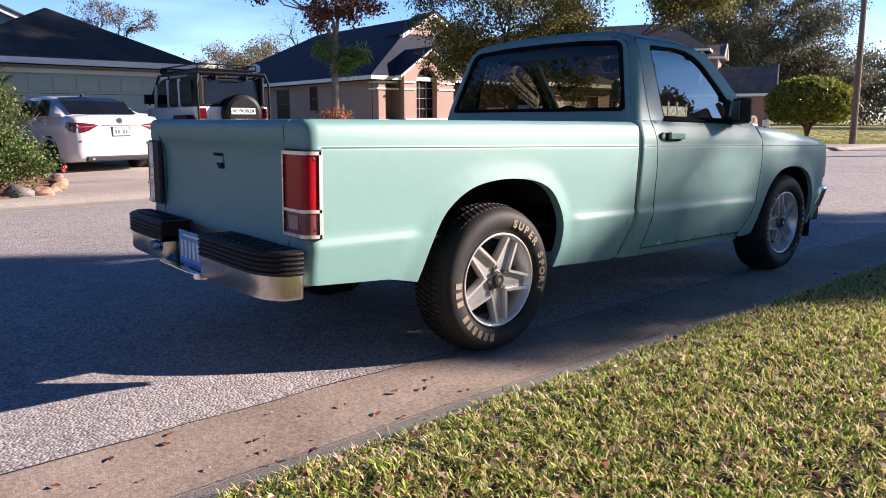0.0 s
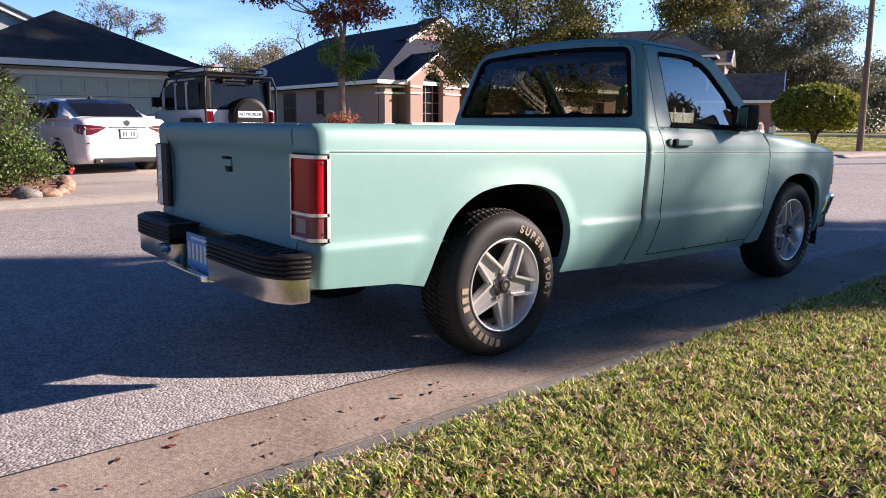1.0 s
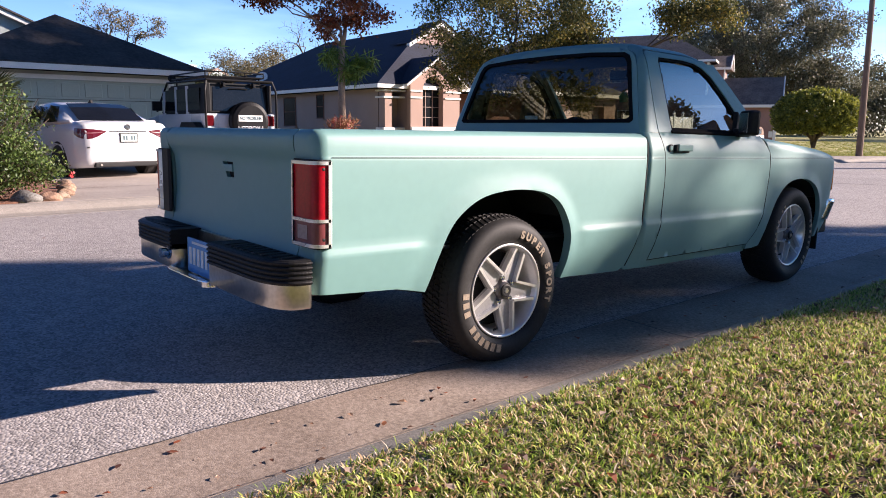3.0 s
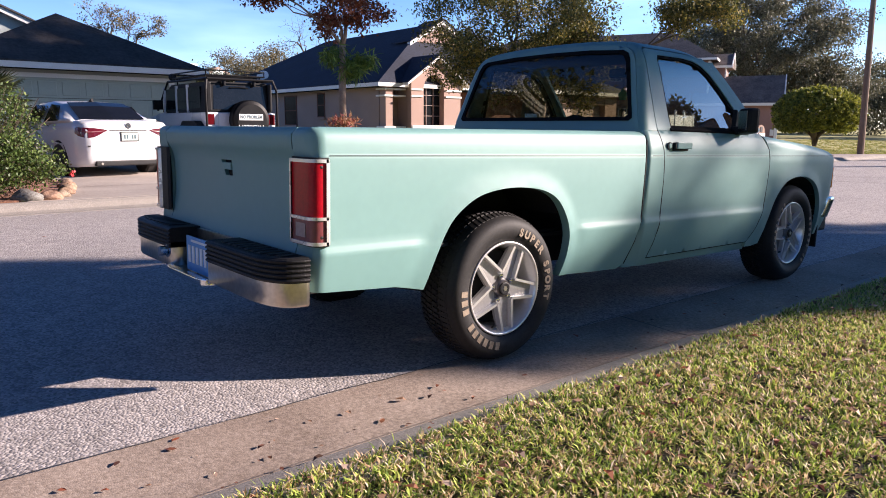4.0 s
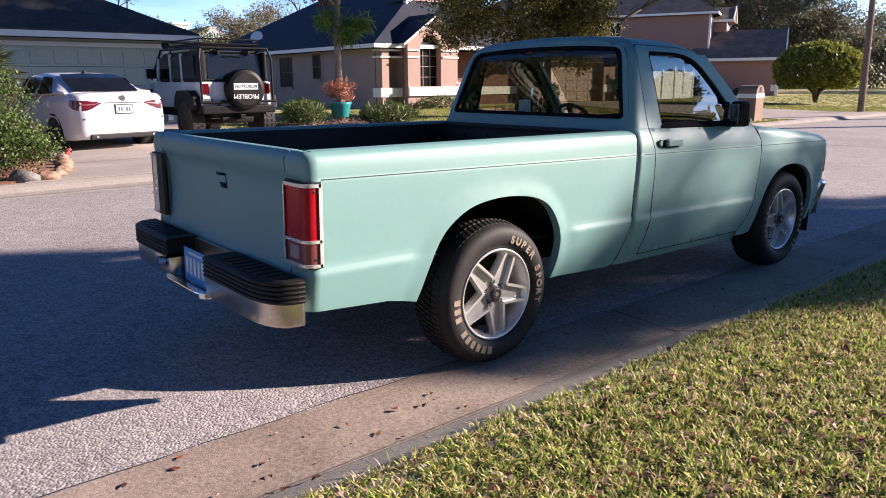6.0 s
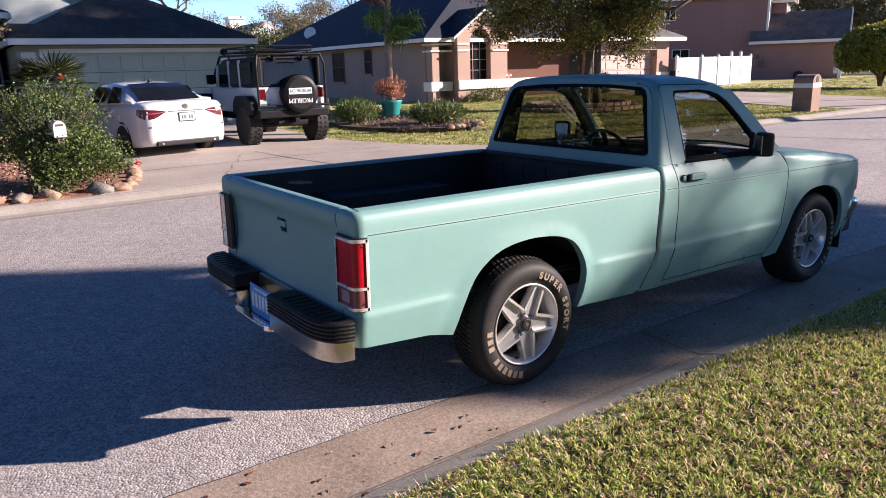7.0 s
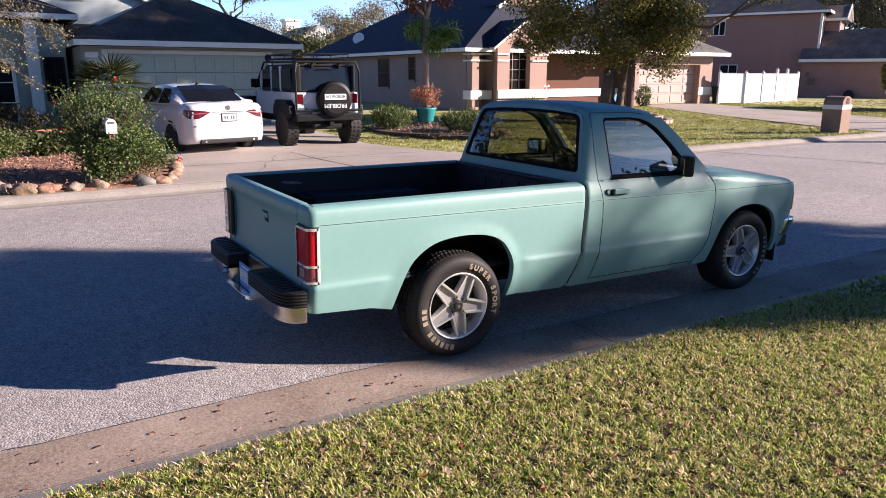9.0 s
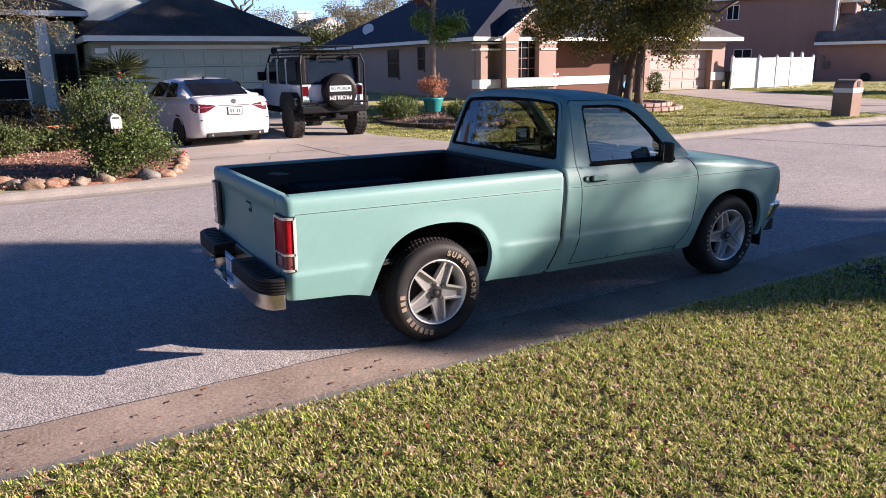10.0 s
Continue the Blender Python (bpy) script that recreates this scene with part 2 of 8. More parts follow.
def loft(sections, close=True):
    """Rings of points, joined in turn and capped."""
    b = bmesh.new()
    rings = [[b.verts.new(p) for p in s] for s in sections]
    n = len(rings[0])
    for a, c in zip(rings, rings[1:]):
        for i in range(n if close else n - 1):
            b.faces.new((a[i], a[(i + 1) % n], c[(i + 1) % n], c[i]))
    b.faces.new(rings[0][::-1])
    b.faces.new(rings[-1])
    bmesh.ops.recalc_face_normals(b, faces=b.faces[:])
    return b


def mirrored(b):
    """The same panel on the other side."""
    bmesh.ops.scale(b, vec=(-1, 1, 1), verts=b.verts[:])
    bmesh.ops.reverse_faces(b, faces=b.faces[:])
    facing = b.verts.layers.float_vector.get("facing")
    if facing:
        for v in b.verts:
            v[facing] = Vector((-v[facing].x, v[facing].y, v[facing].z))
    return b


def writing(name, text, size, material, parent, m, thick=0.002, label="", bold=0.0):
    cu = bpy.data.curves.new(name, "FONT")
    cu.body, cu.size, cu.extrude, cu.align_x, cu.align_y = text, size, thick, "CENTER", "CENTER"
    cu.offset = bold
    tmp = bpy.data.objects.new(name, cu)
    scene.collection.objects.link(tmp)
    me = bpy.data.meshes.new_from_object(tmp.evaluated_get(bpy.context.evaluated_depsgraph_get()))
    bpy.data.objects.remove(tmp)
    me.transform(m)
    me.materials.clear()
    me.materials.append(material)
    ob = new(name, me)
    ob.parent = parent
    return tagged(ob, label) if label else ob


# ---- materials ----
TEAL = mat("teal_satin_paint", (0.176, 0.343, 0.325), 0.50, 0.0, 0.03, 1.2, 25, 0.0, 220, spec=0.6)
# body teal darkened to stand for shade in the door jambs and side groove
DARKTEAL = mat("shaded_teal_paint", (0.03, 0.06, 0.06), 0.5, 0, 0.1)
BLACK = mat("black_rubber", (0.013, 0.013, 0.014), 0.55, 0, 0.3, 6, 60, 0.15, 150, spec=0.3)
SEAL = mat("matte_window_seal", (0.010, 0.010, 0.011), 0.9, 0, 0.2, 6, 60, spec=0.1)
# near-black for underbody parts; in gaps and seams it stands for shade
VOID = mat("black_void", (0.006, 0.006, 0.007), 0.9, 0, 0.3)
LINER = mat("black_bed_liner", (0.013, 0.014, 0.016), 0.6, 0, 0.5, 5, 60, 0.3, 120)
CHROME = mat("chrome", (0.78, 0.78, 0.77), 0.14, 1.0, 0.06, 5, 60)
WORN = mat("worn_chrome", (0.62, 0.58, 0.52), 0.3, 1.0, 0.18, 6, 50, 0.05, 40)
ALLOY = mat("machined_alloy", (0.76, 0.75, 0.74), 0.32, 0.65, 0.06, 8, 90)
ALLOYG = mat("grey_cast_alloy", (0.42, 0.41, 0.41), 0.40, 0.5, 0.15, 10, 90, 0.05, 200)
GUNMETAL = mat("gunmetal_hub", (0.16, 0.15, 0.15), 0.32, 0.8, 0.2, 10, 80)
TYRE = mat("tyre_rubber", (0.018, 0.017, 0.017), 0.65, 0, 0.35, 8, 70, 0.08, 300, spec=0.35)
BEZEL = mat("bright_bezel", (0.82, 0.82, 0.80), 0.28, 0.55, 0.05, 5, 60)
LETTER = mat("tan_tyre_lettering", (0.28, 0.22, 0.16), 0.7, 0, 0.3, 30, 120)
RED = mat("red_tail_lens", (0.42, 0.006, 0.016), 0.30, 0, 0.2, 14, 90, spec=0.3)
REDC = mat("smoky_reverse_lens", (0.20, 0.05, 0.055), 0.3, 0, 0.15, 10, 80, coat=0.15)
CLEAR = mat("cloudy_clear_lens", (0.36, 0.27, 0.27), 0.3, 0, 0.15, 20, 80)
FRESH = mat("green_card", (0.05, 0.36, 0.16), 0.6, 0, 0.2, 30, 90)
AMBER = mat("amber_lens", (0.75, 0.25, 0.04), 0.15, 0, 0.1, coat=0.5)
PLATE = mat("blue_plate", (0.10, 0.33, 0.66), 0.4, 0, 0.1)
PLATEW = mat("white_plate", (0.7, 0.72, 0.7), 0.4, 0, 0.08)
BARS = mat("plate_bars", (0.75, 0.78, 0.8), 0.4)
BARD = mat("dark_plate_bars", (0.05, 0.10, 0.12), 0.5)
GLASS = glass("cab_glass", (0.40, 0.40, 0.33), 0.01, 0.055)
SIDEGLASS = glass("side_glass", (0.70, 0.74, 0.70), 0.01, 0.035, 1.9)
ASPHALT = mat("weathered_asphalt", (0.355, 0.325, 0.315), 0.9, 0, 0.16, 0.5, 9, 0.5, 140, spec=0.45)


def speckle(m, scale, lo, hi, strength):
    """Adds pebbles of their own shades, standing a little proud."""
    nt = m.node_tree
    bs = nt.nodes["Principled BSDF"]
    tc = nt.nodes.new("ShaderNodeTexCoord")
    vo = nt.nodes.new("ShaderNodeTexVoronoi")
    vo.inputs["Scale"].default_value = scale
    nt.links.new(tc.outputs["Object"], vo.inputs["Vector"])
    sep = nt.nodes.new("ShaderNodeSeparateColor")
    nt.links.new(vo.outputs["Color"], sep.inputs[0])
    mr = nt.nodes.new("ShaderNodeMapRange")
    mr.inputs["To Min"].default_value, mr.inputs["To Max"].default_value = lo, hi
    nt.links.new(sep.outputs[0], mr.inputs["Value"])
    mul = nt.nodes.new("ShaderNodeMix")
    mul.data_type, mul.blend_type = "RGBA", "MULTIPLY"
    mul.inputs["Factor"].default_value = 1
    old = bs.inputs["Base Color"].links[0].from_socket
    nt.links.new(old, mul.inputs["A"])
    nt.links.new(mr.outputs[0], mul.inputs["B"])
    nt.links.new(mul.outputs["Result"], bs.inputs["Base Color"])
    bp = nt.nodes.new("ShaderNodeBump")
    bp.inputs["Strength"].default_value, bp.inputs["Distance"].default_value = strength, 0.006
    bp.invert = True
    nt.links.new(vo.outputs["Distance"], bp.inputs["Height"])
    nt.links.new(bp.outputs[0], bs.inputs["Normal"])


speckle(ASPHALT, 92, 0.58, 1.42, 0.55)
CONC = mat("gutter_concrete", (0.30, 0.242, 0.20), 0.85, 0, 0.28, 1.5, 60, 0.3, 160, (0.24, 0.18, 0.14))
KERB = mat("grey_kerb_concrete", (0.30, 0.270, 0.24), 0.9, 0, 0.15, 2.5, 80, 0.2, 160, (0.27, 0.245, 0.22))
speckle(CONC, 190, 0.78, 1.24, 0.15)
speckle(KERB, 150, 0.80, 1.2, 0.2)
DRIVE = mat("driveway_concrete", (0.42, 0.37, 0.33), 0.85, 0, 0.15, 0.7, 30, 0.2, 60, (0.36, 0.30, 0.26))
SOIL = mat("lawn_soil", (0.07, 0.052, 0.028), 0.95, 0, 0.40, 2.0, 60, 0.8, 60, (0.03, 0.024, 0.014))
THATCH = mat("dry_lawn_thatch", (0.40, 0.36, 0.15), 0.95, 0, 0.30, 0.6, 30, 0.6, 60, (0.27, 0.28, 0.09))
MULCH = mat("bark_mulch", (0.30, 0.14, 0.09), 0.95, 0, 0.5, 6, 60, 1.0, 40, (0.15, 0.07, 0.05))
FARGRASS = leafy("distant_grass", (0.14, 0.19, 0.04), (0.52, 0.44, 0.20), 0.6, 0.25, (0.36, 0.39, 0.09))
GRASS = leafy("grass_blades", (0.03, 0.06, 0.012), (0.88, 0.69, 0.44), 0.7, 0.38, stops=((0.0, (0.04, 0.07, 0.010)), (0.18, (0.15, 0.25, 0.032)), (0.46, (0.52, 0.65, 0.11)), (0.63, (0.72, 0.69, 0.23)), (0.67, (0.46, 0.28, 0.15)), (0.86, (0.80, 0.60, 0.36)), (1.0, (0.90, 0.78, 0.62))))
DRYLEAF = leafy("dry_leaves", (0.10, 0.04, 0.02), (0.45, 0.25, 0.14), 0.6, 0.2, stops=((0.0, (0.07, 0.035, 0.022)), (0.30, (0.16, 0.06, 0.035)), (0.50, (0.36, 0.10, 0.04)), (0.60, (0.22, 0.11, 0.06)), (0.85, (0.42, 0.26, 0.17)), (1.0, (0.62, 0.46, 0.36))))

# ---- ground, road, kerbs ----
def strip(name, profile, y0, y1, material, label, category, step=2.0):
    """A profile of (x, z) carried along the street."""
    n = max(1, int((y1 - y0) / step))
    ysr = np.linspace(y0, y1, n + 1)
    verts = [(x, y, z) for y in ysr for x, z in profile]
    k = len(profile)
    faces = [(j * k + i, j * k + i + 1, (j + 1) * k + i + 1, (j + 1) * k + i) for j in range(n) for i in range(k - 1)]
    ob = raw(name, verts, faces, material)
    return tagged(ob, label, category, kind="structure")


ground = strip("ground", [(-600, 0.6), (-60, 0.5), (-24, 0.18), (-19.7, 0.12), (-12, 0.02), (-9.5, 0.03), (-7.0, 0.085), (-6.9, -0.12), (1.2, -0.12), (1.40, 0.050), (1.44, 0.066), (1.60, 0.078), (6, 0.085), (30, 0.12), (600, 0.3)], -400, 600, SOIL, "patchy winter lawn and soil", "lawn", 20)
ground.data.materials.append(THATCH)
for face in ground.data.polygons:
    face.material_index = 1 if face.center.x < -6.95 else 0
strip("road", [(-6.46, 0.0), (-3.0, 0.03), (-1.5, 0.03), (0.2, 0.004), (0.665, 0.0)], -60, 160, ASPHALT, "weathered grey asphalt street", "road")
strip("gutter_near", [(0.66, -0.08), (0.66, 0.003), (0.98, -0.012), (1.08, -0.012), (1.105, -0.004), (1.105, -0.08)], -60, 160, CONC, "stained brown concrete gutter", "gutter", 1.5)
strip("kerb_near", [(1.108, -0.08), (1.108, -0.004), (1.13, 0.007), (1.20, 0.026), (1.28, 0.045), (1.36, 0.060), (1.44, 0.070), (1.44, -0.08)], -60, 160, KERB, "grey concrete rolled kerb", "kerb", 1.5)
strip("gutter_far", [(-7.02, -0.08), (-7.02, 0.102), (-6.92, 0.10), (-6.86, 0.07), (-6.80, 0.01), (-6.70, -0.01), (-6.45, 0.004), (-6.45, -0.08)], -60, 160, KERB, "pale concrete gutter and rolled kerb", "kerb", 1.5)


def slab(name, outline, z0, z1, material, label, category):
    return tagged(part(name, prism(outline, "z", z0, z1), material), label, category, kind="structure")


def ground_z(x):
    return float(np.interp(x, (-60, -24, -19.7, -12, -9.5, -7.0), (0.5, 0.18, 0.12, 0.02, 0.03, 0.085)))


def paved(name, outline, material, label):
    """A paved field that follows the fall of the land."""
    b = prism(outline, "z", -0.05, 0.0)
    for v in b.verts:
        v.co.z += ground_z(v.co.x) + 0.02
    return tagged(part(name, b, material), label, "driveway", kind="structure")


paved("driveway", [(-7.0, -0.55), (-7.9, 0.05), (-9.5, 0.35), (-19.7, 0.5), (-19.7, 6.0), (-12, 5.6), (-9.3, 6.2), (-7.9, 6.9), (-7.0, 7.8)], DRIVE, "cracked pale concrete driveway")
paved("driveway_far", [(-7.0, 20.2), (-9, 21.0), (-15, 23.5), (-22.8, 26.5), (-22.8, 31.5), (-15, 29.5), (-9, 27.5), (-7.0, 28.0)], DRIVE, "pale concrete driveway to a garage")

# ---- the pickup ----
truck = thing("pickup_truck", "satin seafoam-green compact pickup truck parked on the asphalt beside the gutter", "pickup truck")
truck.rotation_euler = (-0.022, 0, 0)

SIDE_Z = (0.30, 0.36, 0.45, 0.55, 0.572, 0.586, 0.602, 0.70, 0.80, 0.90, 0.9222, 0.9228, 0.9262, 0.9268, 0.96, 1.00, 1.020, 1.036, 1.047)
SIDE_X = (0.755, 0.775, 0.7955, 0.8112, 0.8135, 0.8105, 0.8065, 0.809, 0.813, 0.815, 0.8146, 0.8144, 0.8138, 0.8136, 0.8125, 0.8095, 0.805, 0.795, 0.772)
PLAIN_X = (0.755, 0.775, 0.794, 0.804, 0.805, 0.805, 0.806, 0.809, 0.813, 0.815, 0.8146, 0.8144, 0.8138, 0.8136, 0.8125, 0.8095, 0.805, 0.795, 0.772)
ZROWS = (0.33, 0.37, 0.41, 0.45, 0.49, 0.53, 0.56, 0.572, 0.579, 0.586, 0.594, 0.602, 0.63, 0.67, 0.71, 0.75, 0.79, 0.83, 0.87, 0.90, 0.912, 0.9222, 0.9228, 0.9262, 0.9268, 0.936, 0.95, 0.97, 1.0, 1.015, 1.025, 1.034, 1.04)
REAR_ARCH = [(-0.462, 0.385), (-0.415, 0.516), (-0.359, 0.63), (-0.292, 0.701), (-0.193, 0.757), (-0.069, 0.783), (0.064, 0.787), (0.204, 0.768), (0.304, 0.721), (0.372, 0.636), (0.402, 0.548), (0.396, 0.444), (0.372, 0.352)]
FRONT_ARCH = [(2.31, 0.36), (2.355, 0.48), (2.42, 0.62), (2.50, 0.71), (2.60, 0.765), (2.74, 0.786), (2.88, 0.775), (3.0, 0.735), (3.08, 0.67), (3.125, 0.581), (3.14, 0.469), (3.125, 0.36)]


def smooth_line(pts, n=5):
    """A Catmull-Rom line through points."""
    p = [np.array(q, float) for q in pts]
    p = [2 * p[0] - p[1], *p, 2 * p[-1] - p[-2]]
    out = []
    for a, b, c, d in zip(p, p[1:], p[2:], p[3:]):
        for i in range(n):
            t = i / n
            out.append(0.5 * (2 * b + (c - a) * t + (2 * a - 5 * b + 4 * c - d) * t * t + (3 * b - a - 3 * c + d) * t ** 3))
    out.append(p[-2])
    return [tuple(q) for q in out]


REAR_ARCH, FRONT_ARCH = smooth_line(REAR_ARCH), smooth_line(FRONT_ARCH)


def side_x(y, z):
    """Half width of the body at a height, with the crease fading into the flares round the wheels."""
    near = min(float(edge_dist([(y, z)], REAR_ARCH, False)[0]), float(edge_dist([(y, z)], FRONT_ARCH, False)[0]))
    w = min(1, max(0, (near - 0.05) / 0.07))
    x = w * np.interp(z, SIDE_Z, SIDE_X) + (1 - w) * np.interp(z, SIDE_Z, PLAIN_X)
    flare = max(0, 1 - near / 0.075)
    return float(x + 0.011 * flare * flare * (3 - 2 * flare))


def on_side(y, z):
    return Vector((side_x(y, z), y, z))


# bed sides, with rounded rear corners
REAR, FRONTWALL = -0.972, 0.985


CORNER = 0.05
SEAM = REAR + CORNER - CORNER * math.pi / 2 - 0.104
TAIL_Z = (0.44, 0.50, 0.53, 0.56, 0.60, 0.70, 0.80, 0.87, 0.905, 0.93, 0.95, 1.00, 1.025, 1.038, 1.046)
TAIL_Y = (0.004, 0.002, 0.0, 0.010, 0.018, 0.022, 0.021, 0.018, 0.012, 0.004, 0.0, -0.004, 0.001, 0.010, 0.024)
GATE_Y = (-0.012, -0.010, -0.006, 0.008, 0.022, 0.034, 0.035, 0.032, 0.024, 0.010, 0.0, -0.006, -0.001, 0.010, 0.024)


def bed_side(u, z):
    """u is the place along the side; behind the corner it runs on round it to the tailgate's seam."""
    if u >= REAR + CORNER:
        v = on_side(u, z)
        if FRONTWALL - u < 0.012:
            v.x -= 0.008 * (1 - (FRONTWALL - u) / 0.012)
        return v
    half = side_x(REAR + CORNER, z)
    a = (REAR + CORNER - u) / CORNER
    y = float(np.interp(z, TAIL_Z, TAIL_Y))
    if a <= math.pi / 2:
        return Vector((half - CORNER + CORNER * math.cos(a), REAR + CORNER - CORNER * math.sin(a) + max(0, y) * (a / 1.571) ** 2, z))
    k = (a - math.pi / 2) * CORNER / 0.104
    return Vector((half - CORNER - k * (half - CORNER - 0.6605), REAR + y, z))


ys = list(np.arange(SEAM + 0.012, REAR + CORNER, 0.011)) + list(np.arange(-0.92, 0.97, 0.028)) + [0.974, 0.98]
bed_out = [(SEAM, 0.445), (REAR, 0.432), (-0.60, 0.412)] + REAR_ARCH + [(0.62, 0.342), (0.84, 0.336), (0.885, 0.36), (0.94, 0.48), (0.972, 0.58), (0.978, 0.80), (FRONTWALL, 0.93), (FRONTWALL, 1.0), (0.978, 1.028), (0.955, 1.046), (SEAM, 1.046)]


def bed_rim(co):
    return Vector((0, 0.03, 0)) if co.y < REAR + 0.03 else Vector((-0.045, 0, 0))


def raw_well(xi, xo, y0, y1, zt):
    """The box over a wheel, open below, with sloped ends."""
    b = bmesh.new()
    p = [b.verts.new(v) for v in ((xi, y0 - 0.08, 0.55), (xi, y1 + 0.08, 0.55), (xo, y1 + 0.08, 0.55), (xo, y0 - 0.08, 0.55), (xi, y0 + 0.05, zt), (xi, y1 - 0.05, zt), (xo, y1 - 0.05, zt), (xo, y0 + 0.05, zt))]
    for f in ((0, 1, 5, 4), (4, 5, 6, 7), (1, 2, 6, 5), (3, 0, 4, 7)):
        b.faces.new([p[i] for i in f])
    return b


bed = new("bed")
bed.parent = truck
side = sheet(bed_out, bed_side, ys, ZROWS, depth=bed_rim, step=0.025)
part("side_panel", side, TEAL, bed)
part("side_panel", mirrored(sheet(bed_out, bed_side, ys, ZROWS, depth=bed_rim, step=0.025)), TEAL, bed)
for s in (1, -1):
    # rolled rail along the top, and the inner wall
    rail = prism([(s * 0.765, 1.046), (s * 0.75, 1.049), (s * 0.715, 1.049), (s * 0.70, 1.042), (s * 0.70, 1.02), (s * 0.755, 1.02)], "y", REAR + 0.05, 0.955)
    # near-black backing, put in as the shade behind the tailgate seam
    part("seam_back", box(min(s * 0.63, s * 0.69), max(s * 0.63, s * 0.69), REAR + 0.045, REAR + 0.05, 0.45, 1.02), VOID, bed)
    part("bed_rail", rail, TEAL, bed, smooth=False)
    inner = box(s * 0.705 - 0.006, s * 0.705 + 0.006, REAR + 0.07, 0.93, 0.84, 1.03)
    box(s * 0.705 - 0.006, s * 0.705 + 0.006, REAR + 0.07, -0.49, 0.56, 0.838, 0, inner)
    box(s * 0.705 - 0.006, s * 0.705 + 0.006, 0.47, 0.93, 0.56, 0.838, 0, inner)
    part("inner_wall", inner, LINER, bed, "black bed liner wall")
    xi, xo, y0, y1, zt = s * 0.405, s * 0.70, -0.485, 0.465, 0.872
    part("wheel_well", raw_well(xi, xo, y0, y1, zt), LINER, bed)
bed_floor = part("bed_floor", box(-0.70, 0.70, REAR + 0.06, 0.945, 0.535, 0.55), LINER, bed, "ribbed black bed liner floor")
rib = part("floor_rib", box(-0.018, 0.018, REAR + 0.07, 0.94, 0.548, 0.562, 0.004), LINER, bed_floor)
rib.location.x = -0.66
for i in range(1, 17):
    again = new("floor_rib", rib.data)
    again.parent = bed_floor
    again.location.x = -0.66 + i * 0.0825
SCUFF = mat("pale_scuffed_plastic", (0.16, 0.16, 0.155), 0.7, 0, 0.5, 20, 120)
part("scuff_mark", prism([(-0.60, 0.948), (-0.58, 0.962), (-0.50, 0.958), (-0.43, 0.944), (-0.44, 0.930), (-0.53, 0.934)], "x", -0.6985, -0.696), SCUFF, bed, "pale scuff on the liner")
wall = part("front_wall", box(-0.705, 0.705, 0.93, 0.955, 0.40, 1.03), LINER, bed, "black liner on the bed's front wall")
for i in range(6):
    part("wall_rib", box(-0.62 + i * 0.215, -0.62 + i * 0.215 + 0.13, 0.92, 0.932, 0.60, 0.98, 0.006), LINER, wall)
part("front_rail", box(-0.74, 0.74, 0.918, 0.962, 1.018, 1.046, 0.008), LINER, bed)

# tailgate with a recessed middle field and a pull handle
def gate_face(x, z):
    return Vector((x, REAR + float(np.interp(z, TAIL_Z, GATE_Y)), z))


gate = new("tailgate")
gate.parent = truck
handle_hole = [(-0.018, 0.812), (-0.058, 0.880), (0.052, 0.880), (0.052, 0.812)]
skin = sheet([(-0.6545, 0.455), (0.6545, 0.455), (0.6545, 1.046), (-0.6545, 1.046)], gate_face, np.arange(-0.66, 0.67, 0.04), TAIL_Z, holes=[handle_hole], depth=(0, 0.03, 0), step=0.03)
bmesh.ops.reverse_faces(skin, faces=skin.faces[:])
part("outer_skin", skin, TEAL, gate)
part("inner_skin", box(-0.655, 0.655, REAR + 0.058, REAR + 0.066, 0.46, 1.02), LINER, gate)
part("top_cap", box(-0.655, 0.655, REAR + 0.028, REAR + 0.062, 1.015, 1.047, 0.006), TEAL, gate)
part("handle_recess", box(-0.062, 0.056, REAR + 0.050, REAR + 0.056, 0.806, 0.886), VOID, gate)
part("pull_handle", prism([(-0.044, 0.868), (0.050, 0.868), (0.050, 0.838), (-0.026, 0.838)], "y", REAR + 0.026, REAR + 0.04, 0.003), TEAL, gate)


def settle(holder, z0, z1, drop, y0=0.0, y1=0.0, wide=0.0):
    """Lowers what lies above z0, by drop at z1; with y0 and y1 growing from none at y0 to all at y1."""
    for o in holder.children_recursive:
        if o.type == "MESH":
            for v in o.data.vertices:
                if v.co.z > z0:
                    k = (v.co.z - z0) / (z1 - z0)
                    v.co.x *= 1 + wide * k
                    v.co.z -= drop * k * (1 if y0 == y1 else min(1, max(0, (v.co.y - y0) / (y1 - y0))))


# the rail falls a little towards the tail
settle(bed, 0.93, 1.047, 0.024, 0.80, -0.90)
settle(gate, 0.93, 1.047, 0.024, 0.80, -0.90)

